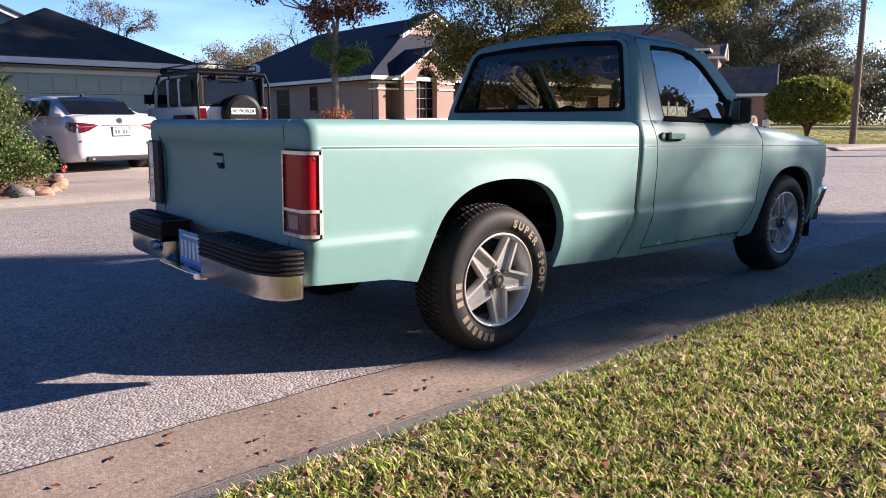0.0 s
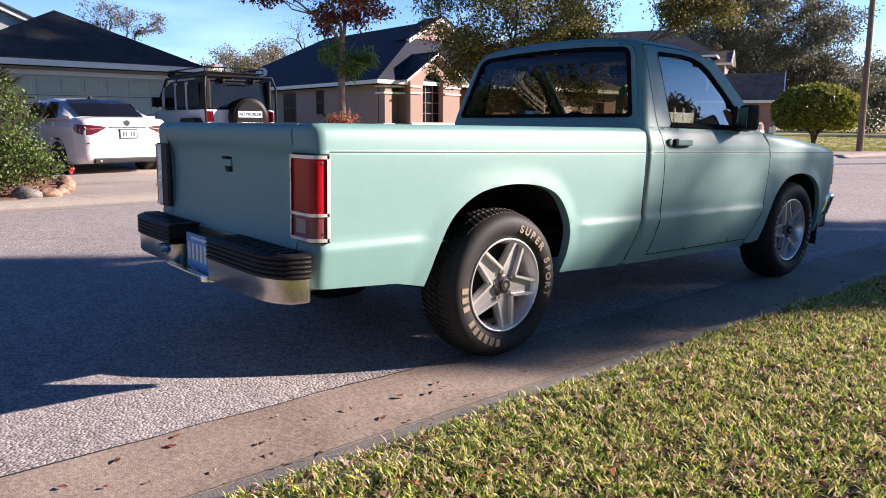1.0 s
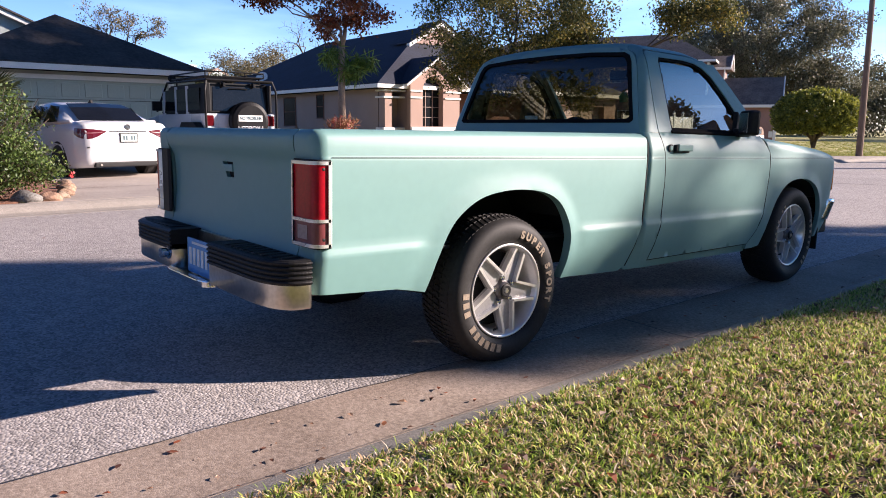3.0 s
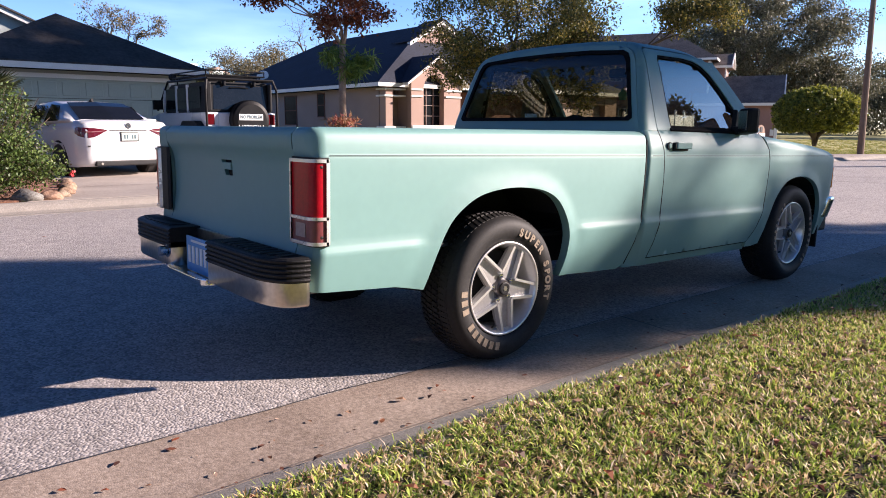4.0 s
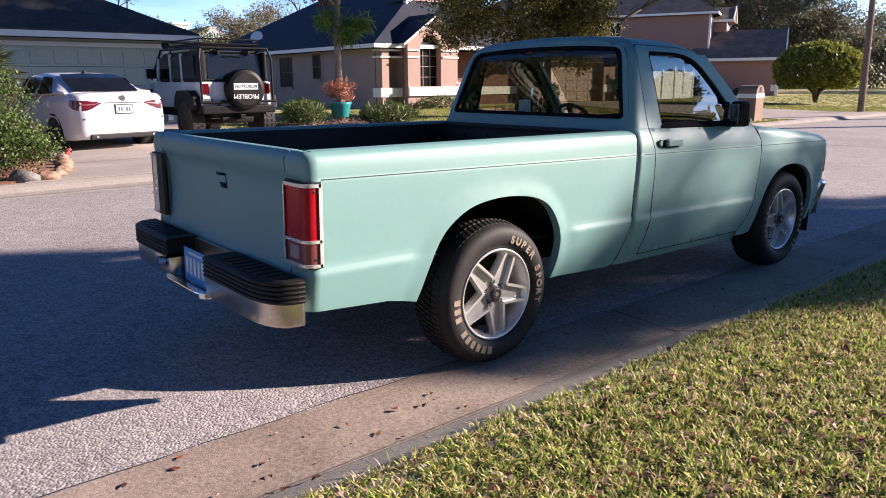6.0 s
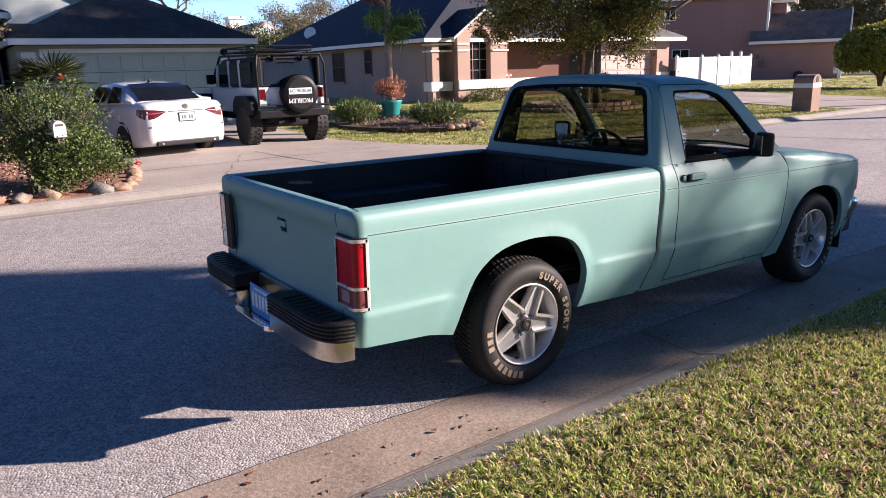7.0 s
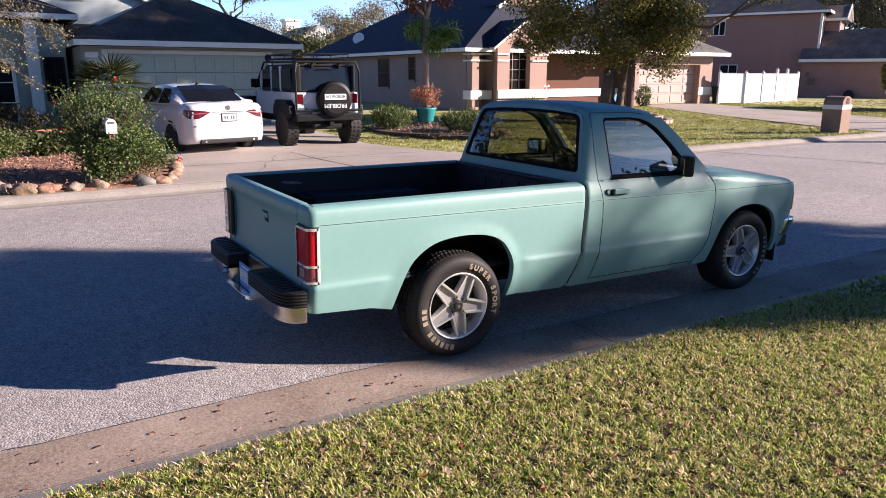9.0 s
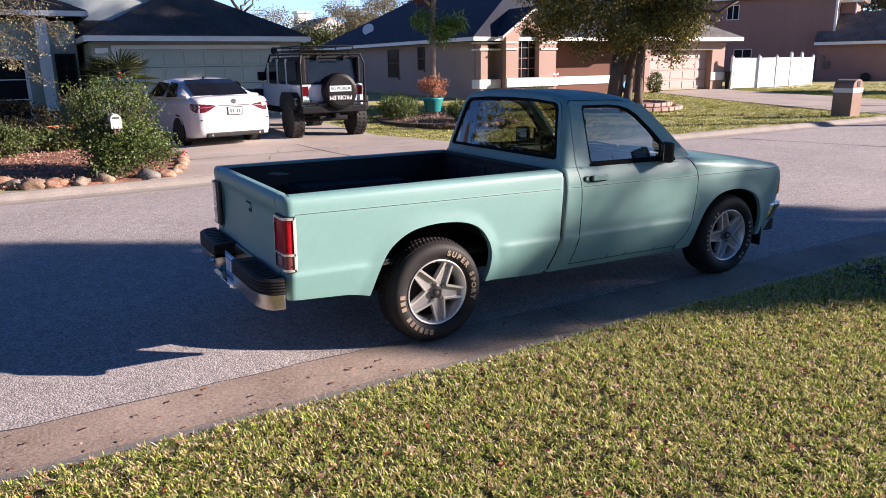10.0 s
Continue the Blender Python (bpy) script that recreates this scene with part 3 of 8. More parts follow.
# tail lights in chrome bezels that wrap the corners
LAMP_IN = {1: 0.664, -1: 0.748}
for s in (1, -1):
    tl = new("tail_light")
    tl.parent = truck
    tl["label"] = "red tail light in a chrome bezel"

    def wrap(u, v, out):
        """u runs along the rear from the gate, round the corner and along the side."""
        r, x0 = 0.022, LAMP_IN[s]
        flat = 0.815 - r - x0
        arc = r * math.pi / 2
        if u < flat:
            x, y, nx, ny = x0 + u, REAR, 0, -1
        elif u < flat + arc:
            a = (u - flat) / r
            x, y, nx, ny = 0.815 - r + r * math.sin(a), REAR + r - r * math.cos(a), math.sin(a), -math.cos(a)
        else:
            x, y, nx, ny = 0.815, REAR + r + (u - flat - arc), 1, 0
        return Vector((s * (x + nx * out), y + ny * out, v))

    total = 0.854 - LAMP_IN[s]
    us = np.linspace(0.01, total - 0.01, 16)

    def lens(u0, u1, v0, v1, out, material, nm, label=""):
        b = sheet([(u0, v0), (u1, v0), (u1, v1), (u0, v1)], lambda u, v: wrap(u, v, out), us, np.linspace(v0, v1, 6)[1:-1], depth=(-0.012 * s, 0.012, 0), step=0.015)
        if s < 0:
            bmesh.ops.reverse_faces(b, faces=b.faces[:])
        return part(nm, b, material, tl, label)

    lens(0.006, total - 0.004, 0.708, 0.902, 0.010, RED, "red_lens")
    lens(0.006, total - 0.004, 0.618, 0.700, 0.010, REDC, "reverse_lens", "smoky pink reverse lens")
    if s > 0:
        lens(0.035, 0.105, 0.634, 0.684, 0.0115, CLEAR, "clear_lens", "cloudy clear lens")
    for (u0, u1, v0, v1, nm) in ((0, total, 0.900, 0.912, "bezel_top"), (0, total, 0.608, 0.620, "bezel_bottom"), (0, total, 0.698, 0.709, "bezel_bar"), (0, 0.009, 0.608, 0.912, "bezel_side"), (total - 0.009, total, 0.608, 0.912, "bezel_side")):
        lens(u0, u1, v0, v1, 0.017, BEZEL, nm)
    # on the left it widens into a black patch for the gate gap
    lens(0.660 - LAMP_IN[s], total + 0.006, 0.602, 0.918, 0.004, BLACK, "gasket")
    for v in (0.885, 0.637):
        part("lens_screw", lathe([(0, 0), (0.006, 0), (0.006, 0.004), (0, 0.005)], "x", (s * 0.821, -0.948, v), 10), BLACK, tl)

# cab: panel behind the door, door, front wing
CAB0 = 0.998
DOOR_R = [(1.085, 0.374), (1.125, 0.48), (1.149, 0.596), (1.152, 0.80), (1.142, 0.93), (1.122, 1.02), (1.116, 1.056)]
DOOR_F = [(2.165, 0.379), (2.25, 0.47), (2.30, 0.576), (2.318, 0.72), (2.322, 0.87), (2.305, 0.96), (2.25, 1.035), (2.215, 1.060)]
BELT = 1.058
G = 0.003


def cab_side(y, z):
    """Body side of the cab up to the belt, without the rolled bed rail."""
    x = side_x(y, min(z, 0.96))
    if z > 0.96:
        x = np.interp(z, (0.96, 1.0, 1.03, BELT), (side_x(y, 0.96), 0.803, 0.793, 0.778))
    d = y - float(np.interp(z, (0.335, 0.46, 0.58, 0.93), (0.90, 0.96, 0.992, CAB0)))
    if d < 0.018:
        x -= 0.018 - math.sqrt(max(0, 0.018 ** 2 - (0.018 - d) ** 2))
    return Vector((float(x), y, z))


zr = list(ZROWS) + [1.05]
cab = new("cab")
cab.parent = truck
cab_out = [(0.90, 0.335), (1.08, 0.335)] + [(y - G, z) for y, z in DOOR_R] + [(CAB0, BELT), (CAB0, 0.93), (0.992, 0.58), (0.96, 0.46)]
rocker_out = [(1.06, 0.325), (2.20, 0.325), (2.20, 0.392), (1.06, 0.392)]
doors = []
for s in (1, -1):
    fix = mirrored if s < 0 else (lambda b: b)
    part("cab_corner", fix(sheet(cab_out, cab_side, list(np.arange(1.0, 1.16, 0.015)), zr, depth=(-0.05, 0, 0), step=0.02)), TEAL, cab)
    part("rocker", fix(sheet(rocker_out, lambda y, z: on_side(y, z) - Vector((0.022, 0, 0)), list(np.arange(1.1, 2.2, 0.05)), (0.335, 0.345, 0.355, 0.365, 0.375, 0.385), depth=(-0.06, 0, 0), step=0.04)), TEAL, cab)
    # near-black tube that puts the shade between bed and cab into the shape
    gap = [on_side(y + 0.006, z) - Vector((0.016, 0, 0)) for y, z in ((0.895, 0.36), (0.946, 0.48), (0.976, 0.58), (0.983, 0.80), (0.986, 0.93), (0.986, 1.0), (0.980, 1.03))]
    part("gap_seal", tube([(s * p.x, p.y, p.z) for p in gap], 0.011, 6), VOID, cab)
    door = new("door")
    door.parent = truck
    doors.append(door)
    d_out = [(y + G, z) for y, z in DOOR_R] + [(y - G, z) for y, z in reversed(DOOR_F)]
    part("door_skin", fix(sheet(smooth_line(DOOR_R, 3)[:0] + d_out, cab_side, list(np.arange(1.1, 2.33, 0.035)), zr, depth=(-0.05, 0, 0), step=0.025)), TEAL, door)
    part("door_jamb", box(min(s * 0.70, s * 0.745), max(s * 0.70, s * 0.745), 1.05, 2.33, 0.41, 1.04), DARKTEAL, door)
    # near-black tubes stand for the shade inside the door gaps
    for line in (DOOR_R, DOOR_F, [(1.085, 0.374), (1.6, 0.3765), (2.165, 0.379)]):
        path = [cab_side(y, z) - Vector((0.003, 0, 0)) for y, z in smooth_line(line, 4)]
        part("door_seam", tube([(s * p.x, p.y, p.z) for p in path], 0.0042, 5), VOID, door)
    # pull handle and key lock
    hx = s * 0.815
    part("handle_plate", box(min(hx - 0.004, hx + 0.004), max(hx - 0.004, hx + 0.004), 1.215, 1.362, 0.952, 0.985, 0.003), BLACK, door)
    part("pull_handle", box(hx - 0.002 if s > 0 else hx - 0.026, hx + 0.026 if s > 0 else hx + 0.002, 1.225, 1.365, 0.962, 0.999, 0.006), TEAL, door)
    part("handle_hinge", box(hx - 0.002 if s > 0 else hx - 0.020, hx + 0.020 if s > 0 else hx + 0.002, 1.212, 1.226, 0.960, 0.996, 0.004), BLACK, door)
    part("key_lock", lathe([(0, -0.004), (0.014, -0.004), (0.014, 0.006), (0.010, 0.008), (0, 0.008)], "x", (hx - (0 if s > 0 else 0.004), 1.183, 0.977), 16), TEAL, door)
    part("lock_ring", lathe([(0.0200, -0.004), (0.0200, 0.004), (0.0145, 0.004)], "x", (hx - (0 if s > 0 else 0.004), 1.183, 0.977), 20), BLACK, door)

# front wings and bonnet
TOP_Y = (2.20, 2.445, 2.802, 3.05, 3.20, 3.30, 3.36, 3.395)
TOP_Z = (1.058, 1.037, 1.010, 0.988, 0.972, 0.959, 0.944, 0.910)


def wing_top(y):
    return float(np.interp(y, TOP_Y, TOP_Z))


def wing_side(y, z):
    x = side_x(y, min(z, 0.90)) if z < 0.905 else np.interp(z, (0.905, 0.9222, 0.9228, 0.9262, 0.9268, 0.96), (0.813, 0.8127, 0.8126, 0.8122, 0.8121, 0.808))
    k = wing_top(y) - z
    if k < 0.05:
        x -= 0.055 * (1 - math.sqrt(max(0, 1 - (1 - k / 0.05) ** 2)))
    x -= max(0, (y - 2.9)) ** 2 * 0.10
    if y > 3.30:
        x -= 0.6 * (y - 3.30) ** 1.5
    return Vector((float(x), y, z))


wing_out = [(y + G, z) for y, z in DOOR_F[:-1]] + [(2.22, 1.056)] + [(y, wing_top(y) - 0.001) for y in (2.32, 2.445, 2.62, 2.802, 2.93, 3.05, 3.13, 3.20, 3.25, 3.30, 3.33, 3.36, 3.38)] + [(3.395, 0.90), (3.393, 0.80), (3.375, 0.66), (3.35, 0.58), (3.30, 0.47), (3.24, 0.36)] + FRONT_ARCH[::-1] + [(2.25, 0.345), (2.17, 0.345)]
for s in (1, -1):
    fix = mirrored if s < 0 else (lambda b: b)
    wing = part("front_wing", fix(sheet(wing_out, wing_side, list(np.arange(2.2, 3.4, 0.03)), ZROWS, depth=(-0.03, 0, 0), step=0.025)), TEAL, truck)
    part("side_marker", box(min(s * 0.765, s * 0.775), max(s * 0.765, s * 0.775), 3.345, 3.40, 0.69, 0.84, 0.004), AMBER, wing, "amber corner marker lens")
bon = bmesh.new()
bon_u = np.linspace(-1, 1, 25)
bon_v = np.linspace(0, 1, 22)
rows = []
for v in bon_v:
    row = []
    for u in bon_u:
        y = 2.30 + v * 1.08 + (1 - abs(u) ** 2) * 0.04 * (1 - 2 * v)
        half = 0.757 - max(0, y - 2.9) ** 2 * 0.10 - (0.6 * (y - 3.30) ** 1.5 if y > 3.3 else 0)
        z = wing_top(y) + 0.022 * (1 - u * u)
        row.append(bon.verts.new((u * half, y, z)))
    rows.append(row)
for a, b in zip(rows, rows[1:]):
    for i in range(len(a) - 1):
        bon.faces.new((a[i], a[i + 1], b[i + 1], b[i]))
part("bonnet", bon, TEAL, truck, smooth=True)
part("cowl", prism([(2.14, 1.06), (2.36, 1.045), (2.36, 1.02), (2.10, 1.02)], "x", -0.74, 0.74), BLACK, truck)
for s in (1, -1):
    part("washer_nozzle", box(s * 0.50 - 0.02, s * 0.50 + 0.02, 2.44, 2.475, 1.055, 1.075, 0.005), BLACK, truck)
    part("wiper", tube([(s * 0.55, 2.30, 1.065), (s * 0.30, 2.27, 1.09), (s * 0.02, 2.25, 1.085)], 0.008, 6), BLACK, truck)
nose = box(-0.73, 0.73, 3.33, 3.385, 0.58, 0.88, 0.01)
part("grille", nose, BLACK, truck)
for s in (1, -1):
    part("headlight", box(s * 0.56 - 0.13, s * 0.56 + 0.13, 3.385, 3.40, 0.68, 0.84, 0.01), CHROME, truck)
fb = prism([(-0.80, 3.27), (-0.812, 3.32), (-0.81, 3.38), (-0.78, 3.44), (-0.70, 3.485), (0.70, 3.485), (0.78, 3.44), (0.81, 3.38), (0.812, 3.32), (0.80, 3.27), (0.74, 3.27), (0.72, 3.40), (-0.72, 3.40), (-0.74, 3.27)], "z", 0.475, 0.625, 0.018)
for v in fb.verts:
    if v.co.z < 0.53:
        v.co.y -= 0.055
        v.co.x *= 0.985
part("front_bumper", fb, CHROME, truck, "chrome front bumper")
part("front_valance", box(-0.76, 0.76, 3.26, 3.40, 0.37, 0.52, 0.02), BLACK, truck)
for s in (1, -1):
    part("mud_flap", box(s * 0.76 - 0.06, s * 0.76 + 0.02, 3.20, 3.215, 0.26, 0.44, 0.004), BLACK, truck)

# proud dark strip along the whole side, standing for the groove's shade
def groove(y, z):
    v = wing_side(y, z) if y > 2.3 else on_side(y, z)
    return Vector((float(np.interp(y, (2.25, 2.4), (0.8158, 0.8140))) - max(0, y - 2.9) ** 2 * 0.10 - (0.6 * (y - 3.30) ** 1.5 if y > 3.3 else 0), y, z))


for s in (1, -1):
    for y0, y1 in ((REAR + 0.06, 0.965), (1.035, 1.13), (1.16, 2.30), (2.33, 3.355)):
        fix = mirrored if s < 0 else (lambda b: b)
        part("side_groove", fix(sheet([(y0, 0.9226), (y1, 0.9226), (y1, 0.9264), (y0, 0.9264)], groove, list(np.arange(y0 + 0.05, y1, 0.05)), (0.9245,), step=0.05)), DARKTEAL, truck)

# roof and pillars: a section carried along the cab
SEC = [(0.778, BELT), (0.752, 1.15), (0.715, 1.28), (0.672, 1.42), (0.650, 1.475), (0.628, 1.508), (0.595, 1.532), (0.54, 1.550), (0.44, 1.563), (0.30, 1.573), (0.15, 1.578), (0.0, 1.580)]
SEC = smooth_line(SEC, 4)
LEN = np.concatenate([[0], np.cumsum([math.hypot(b[0] - a[0], b[1] - a[1]) for a, b in zip(SEC, SEC[1:])])])
S_END = float(LEN[-1])


def sec_at(s):
    return float(np.interp(s, LEN, [p[0] for p in SEC])), float(np.interp(s, LEN, [p[1] for p in SEC]))


def rear_y(z):
    """The back of the cab leans forward going up."""
    return float(np.interp(z, (BELT, 1.12, 1.30, 1.47, 1.53, 1.60), (CAB0, 1.008, 1.05, 1.092, 1.112, 1.14)))


def shell(s, t):
    """s: up the side and over the roof to the middle; t: forward from the back edge."""
    x, z = sec_at(s)
    y = rear_y(z) + t
    if t < 0.05:
        k = 0.05 - math.sqrt(max(0, 0.05 ** 2 - (0.05 - t) ** 2))
        i = min(range(len(LEN)), key=lambda j: abs(LEN[j] - s))
        p, q = SEC[max(0, i - 1)], SEC[min(len(SEC) - 1, i + 1)]
        w = math.hypot(q[0] - p[0], q[1] - p[1])
        x -= k * (q[1] - p[1]) / w * 0.7
        z -= k * (p[0] - q[0]) / w * 0.7
    if z > 1.5:
        z -= max(0, y - 1.50) ** 2 * 0.45
    return Vector((x, y, z))


S_DOOR = 0.485


def fwd(y, s):
    return y - rear_y(sec_at(s)[1])


def s_of(z):
    return float(np.interp(z, [p[1] for p in SEC], LEN))


A_OUT = [(2.215, 1.060), (2.06, 1.20), (1.93, 1.32), (1.80, 1.435), (1.72, 1.495)]
shell_out = [(0, 0), (0, fwd(1.116 - G, 0)), (s_of(1.28), fwd(1.115 - G, s_of(1.28))), (S_DOOR - 0.02, fwd(1.130, S_DOOR)), (S_DOOR, fwd(1.145, S_DOOR)), (S_DOOR, fwd(1.62, S_DOOR))]
shell_out += [(s_of(z) + 0.004, fwd(y - 0.009, s_of(z))) for y, z in reversed(A_OUT)]
shell_out += [(s_of(z) + 0.026, fwd(y + 0.026, s_of(z))) for y, z in A_OUT[:-1]] + [(S_DOOR + 0.04, fwd(1.775, S_DOOR)), (S_END - 0.3, 0.66), (S_END, 0.68), (S_END, 0)]
door_up = [(0, fwd(1.116 + G, 0)), (s_of(1.28), fwd(1.115 + G, s_of(1.28))), (S_DOOR - 0.03, fwd(1.136, S_DOOR)), (S_DOOR - 0.007, fwd(1.155, S_DOOR)), (S_DOOR - 0.007, fwd(1.62, S_DOOR))] + [(s_of(z) + 0.004, fwd(y - 0.01, s_of(z))) for y, z in reversed(A_OUT)]
win = [(0.012, 1.245), (s_of(1.28), 1.236), (s_of(1.452), 1.232), (s_of(1.478), 1.25), (s_of(1.480), 1.50), (s_of(1.470), 1.60), (s_of(1.445), 1.68), (s_of(1.40), 1.755), (s_of(1.30), 1.865), (s_of(1.20), 1.965), (s_of(1.12), 2.045), (0.012, 2.09)]
win_hole = [(s, fwd(y, s)) for s, y in win]
su = np.arange(0.02, S_END, 0.035)
tv = [0.004, 0.01, 0.018, 0.028, 0.04] + list(np.arange(0.06, 1.2, 0.05))
for s in (1, -1):
    fix = mirrored if s < 0 else (lambda b: b)
    part("roof_shell", fix(sheet(shell_out, shell, su, tv, depth=None, step=0.03, exact=True)), TEAL, cab)
    upper = sheet(door_up, shell, su, tv, holes=[win_hole], depth=(-0.03, 0, 0), step=0.03, exact=True)
    part("window_frame", fix(upper), TEAL, doors[0 if s > 0 else 1])
    grow = [(0.030, 1.262), (s_of(1.28), 1.252), (s_of(1.44), 1.248), (s_of(1.462), 1.266), (s_of(1.464), 1.50), (s_of(1.454), 1.595), (s_of(1.428), 1.672), (s_of(1.385), 1.742), (s_of(1.29), 1.847), (s_of(1.19), 1.945), (s_of(1.11), 2.022), (0.030, 2.03)]

    def sunk(a, t):
        v = shell(a, t)
        v.x -= 0.006
        return v
    part("window_rubber", fix(sheet([(a, fwd(y, a)) for a, y in win], sunk, su, tv, holes=[[(a, fwd(y, a)) for a, y in grow]], depth=(-0.03, 0, 0), step=0.03)), SEAL, doors[0 if s > 0 else 1])

    def pane_at(a, t):
        v = shell(a, t)
        v.x -= 0.016
        return v
    pane = part("window_pane", fix(sheet([(a, fwd(y, a)) for a, y in grow], pane_at, su, tv, step=0.04)), SIDEGLASS, doors[0 if s > 0 else 1])
    pane.visible_shadow = False
    part("belt_strip", tube([(s * 0.776, 1.235, 1.064), (s * 0.776, 1.6, 1.064), (s * 0.776, 2.08, 1.062)], 0.010, 6), SEAL, doors[0 if s > 0 else 1])
    part("belt_joint", tube([(s * 0.773, 1.124, 1.059), (s * 0.773, 1.24, 1.059)], 0.006, 6), TEAL, doors[0 if s > 0 else 1])
    part("mirror_plate", prism([(1.93, 1.062), (2.10, 1.062), (1.935, 1.20)], "x", min(s * 0.745, s * 0.775), max(s * 0.745, s * 0.775), 0.004), BLACK, doors[0 if s > 0 else 1])

    def turned(b):
        bmesh.ops.rotate(b, cent=(s * 0.825, 1.925, 1.1), matrix=Matrix.Rotation(radians(-34 * s), 3, "Z"), verts=b.verts[:])
        return b

    mir = part("door_mirror", turned(prism([(s * 0.822, 1.05), (s * 0.945, 1.06), (s * 0.95, 1.19), (s * 0.935, 1.205), (s * 0.835, 1.205), (s * 0.822, 1.19)], "y", 1.89, 1.96, 0.018)), BLACK, doors[0 if s > 0 else 1], "black door mirror")
    part("mirror_glass", turned(prism([(s * 0.837, 1.068), (s * 0.932, 1.075), (s * 0.932, 1.188), (s * 0.837, 1.188)], "y", 1.884, 1.889)), CHROME, mir)
    part("mirror_arm", box(min(s * 0.76, s * 0.83), max(s * 0.76, s * 0.83), 1.91, 1.985, 1.05, 1.10, 0.01), BLACK, mir)


# back of the cab with its window
def back(x, z):
    y = rear_y(z)
    return Vector((x, y, z))


bw = [(0.745, BELT), (0.714, 1.15), (0.677, 1.28), (0.634, 1.42), (0.612, 1.465), (0.585, 1.496), (0.55, 1.512), (0.48, 1.528), (0.40, 1.535), (0.30, 1.543), (0.15, 1.549), (0, 1.551)]
back_out = bw + [(-x, z) for x, z in reversed(bw[:-1])] + [(-0.745, 0.98), (0.745, 0.98)]
hw = [(0.688, 1.120), (0.682, 1.145), (0.594, 1.445), (0.572, 1.482), (0.535, 1.500), (0.30, 1.516), (0, 1.521)]
hole_w = hw + [(-x, z) for x, z in reversed(hw[:-1])] + [(-0.668, 1.106), (0.668, 1.106)]
b = sheet(back_out, back, np.arange(-0.73, 0.74, 0.05), np.arange(1.0, 1.55, 0.03), holes=[hole_w], depth=(0, 0.02, 0), step=0.03)
bmesh.ops.reverse_faces(b, faces=b.faces[:])
part("back_panel", b, TEAL, cab)
rim_in = [(x * 0.962, 1.31 + (z - 1.31) * 0.90) for x, z in hole_w]
b = sheet(hole_w, lambda x, z: back(x, z) + Vector((0, -0.004, 0)), np.arange(-0.73, 0.74, 0.03), np.arange(1.0, 1.55, 0.015), holes=[rim_in], depth=(0, 0.016, 0), step=0.02)
bmesh.ops.reverse_faces(b, faces=b.faces[:])
part("rear_window_rubber", b, SEAL, cab)
b = sheet(rim_in, lambda x, z: back(x, z) + Vector((0, 0.006, 0)), np.arange(-0.73, 0.74, 0.05), np.arange(1.0, 1.55, 0.025), step=0.02)
bmesh.ops.reverse_faces(b, faces=b.faces[:])
rw = part("rear_window", b, GLASS, cab)
rw.visible_shadow = False
# windscreen
wb = bmesh.new()
wr = []
for v in np.linspace(0, 1, 8):
    row = []
    for u in np.linspace(-1, 1, 15):
        half = 0.70 - 0.125 * v
        row.append(wb.verts.new((u * half, 2.26 - 0.50 * v + 0.06 * (1 - u * u) * (1 - 0.3 * v), 1.065 + 0.455 * v + 0.012 * v * (1 - u * u))))
    wr.append(row)
for a, c in zip(wr, wr[1:]):
    for i in range(len(a) - 1):
        wb.faces.new((a[i], a[i + 1], c[i + 1], c[i]))
ws = part("windscreen", wb, GLASS, cab, smooth=True)
ws.visible_shadow = False

# cabin
CLOTH = mat("dark_grey_cloth", (0.035, 0.035, 0.037), 0.9, 0, 0.3, 10, 100, 0.2, 200)
part("seat_back", box(-0.62, 0.62, 1.12, 1.26, 0.55, 1.12, 0.05, seg=3), CLOTH, cab)
part("seat_cushion", box(-0.62, 0.62, 1.2, 1.72, 0.45, 0.66, 0.05, seg=3), CLOTH, cab)
part("dashboard", prism([(2.02, 0.66), (1.98, 0.95), (2.08, 1.05), (2.30, 1.05), (2.30, 0.60)], "x", -0.70, 0.70, 0.02), BLACK, cab)
wheel_bm = bmesh.new()
ring = [Matrix.Translation((-0.34, 1.86, 1.0)) @ Matrix.Rotation(radians(-60), 4, "X") @ Vector((0.185 * math.cos(a), 0.185 * math.sin(a), 0)) for a in np.linspace(0, 2 * math.pi, 33)]
tube(ring, 0.014, 6, wheel_bm)
tube([ring[0], ring[16]], 0.016, 6, wheel_bm)
tube([ring[24], (-0.34, 1.86, 1.0), (-0.34, 2.05, 0.90)], 0.02, 6, wheel_bm)
part("steering_wheel", wheel_bm, BLACK, cab)
rvm = part("rear_view_mirror", box(-0.12, 0.12, 1.84, 1.87, 1.425, 1.49, 0.01), BLACK, cab)
part("mirror_glass", box(-0.11, 0.11, 1.834, 1.839, 1.432, 1.483), CHROME, rvm)
part("air_freshener", prism([(-0.02, 1.27), (0.035, 1.27), (0.045, 1.31), (0.01, 1.355), (-0.03, 1.31)], "y", 1.835, 1.84), FRESH, cab, "small green hanging air freshener")
part("freshener_string", tube([(0.01, 1.837, 1.35), (0.0, 1.85, 1.41)], 0.002, 4), BLACK, cab)
part("headliner", box(-0.56, 0.56, 1.13, 1.72, 1.50, 1.515), CLOTH, cab)
part("cabin_floor", box(-0.70, 0.70, 1.02, 2.25, 0.36, 0.40), VOID, cab)
# unseen bulk under the truck, added to darken the road below it
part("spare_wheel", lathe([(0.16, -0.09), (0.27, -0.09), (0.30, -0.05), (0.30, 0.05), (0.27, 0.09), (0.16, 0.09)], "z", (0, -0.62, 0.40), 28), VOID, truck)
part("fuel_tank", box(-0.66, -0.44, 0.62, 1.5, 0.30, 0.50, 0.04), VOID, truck)
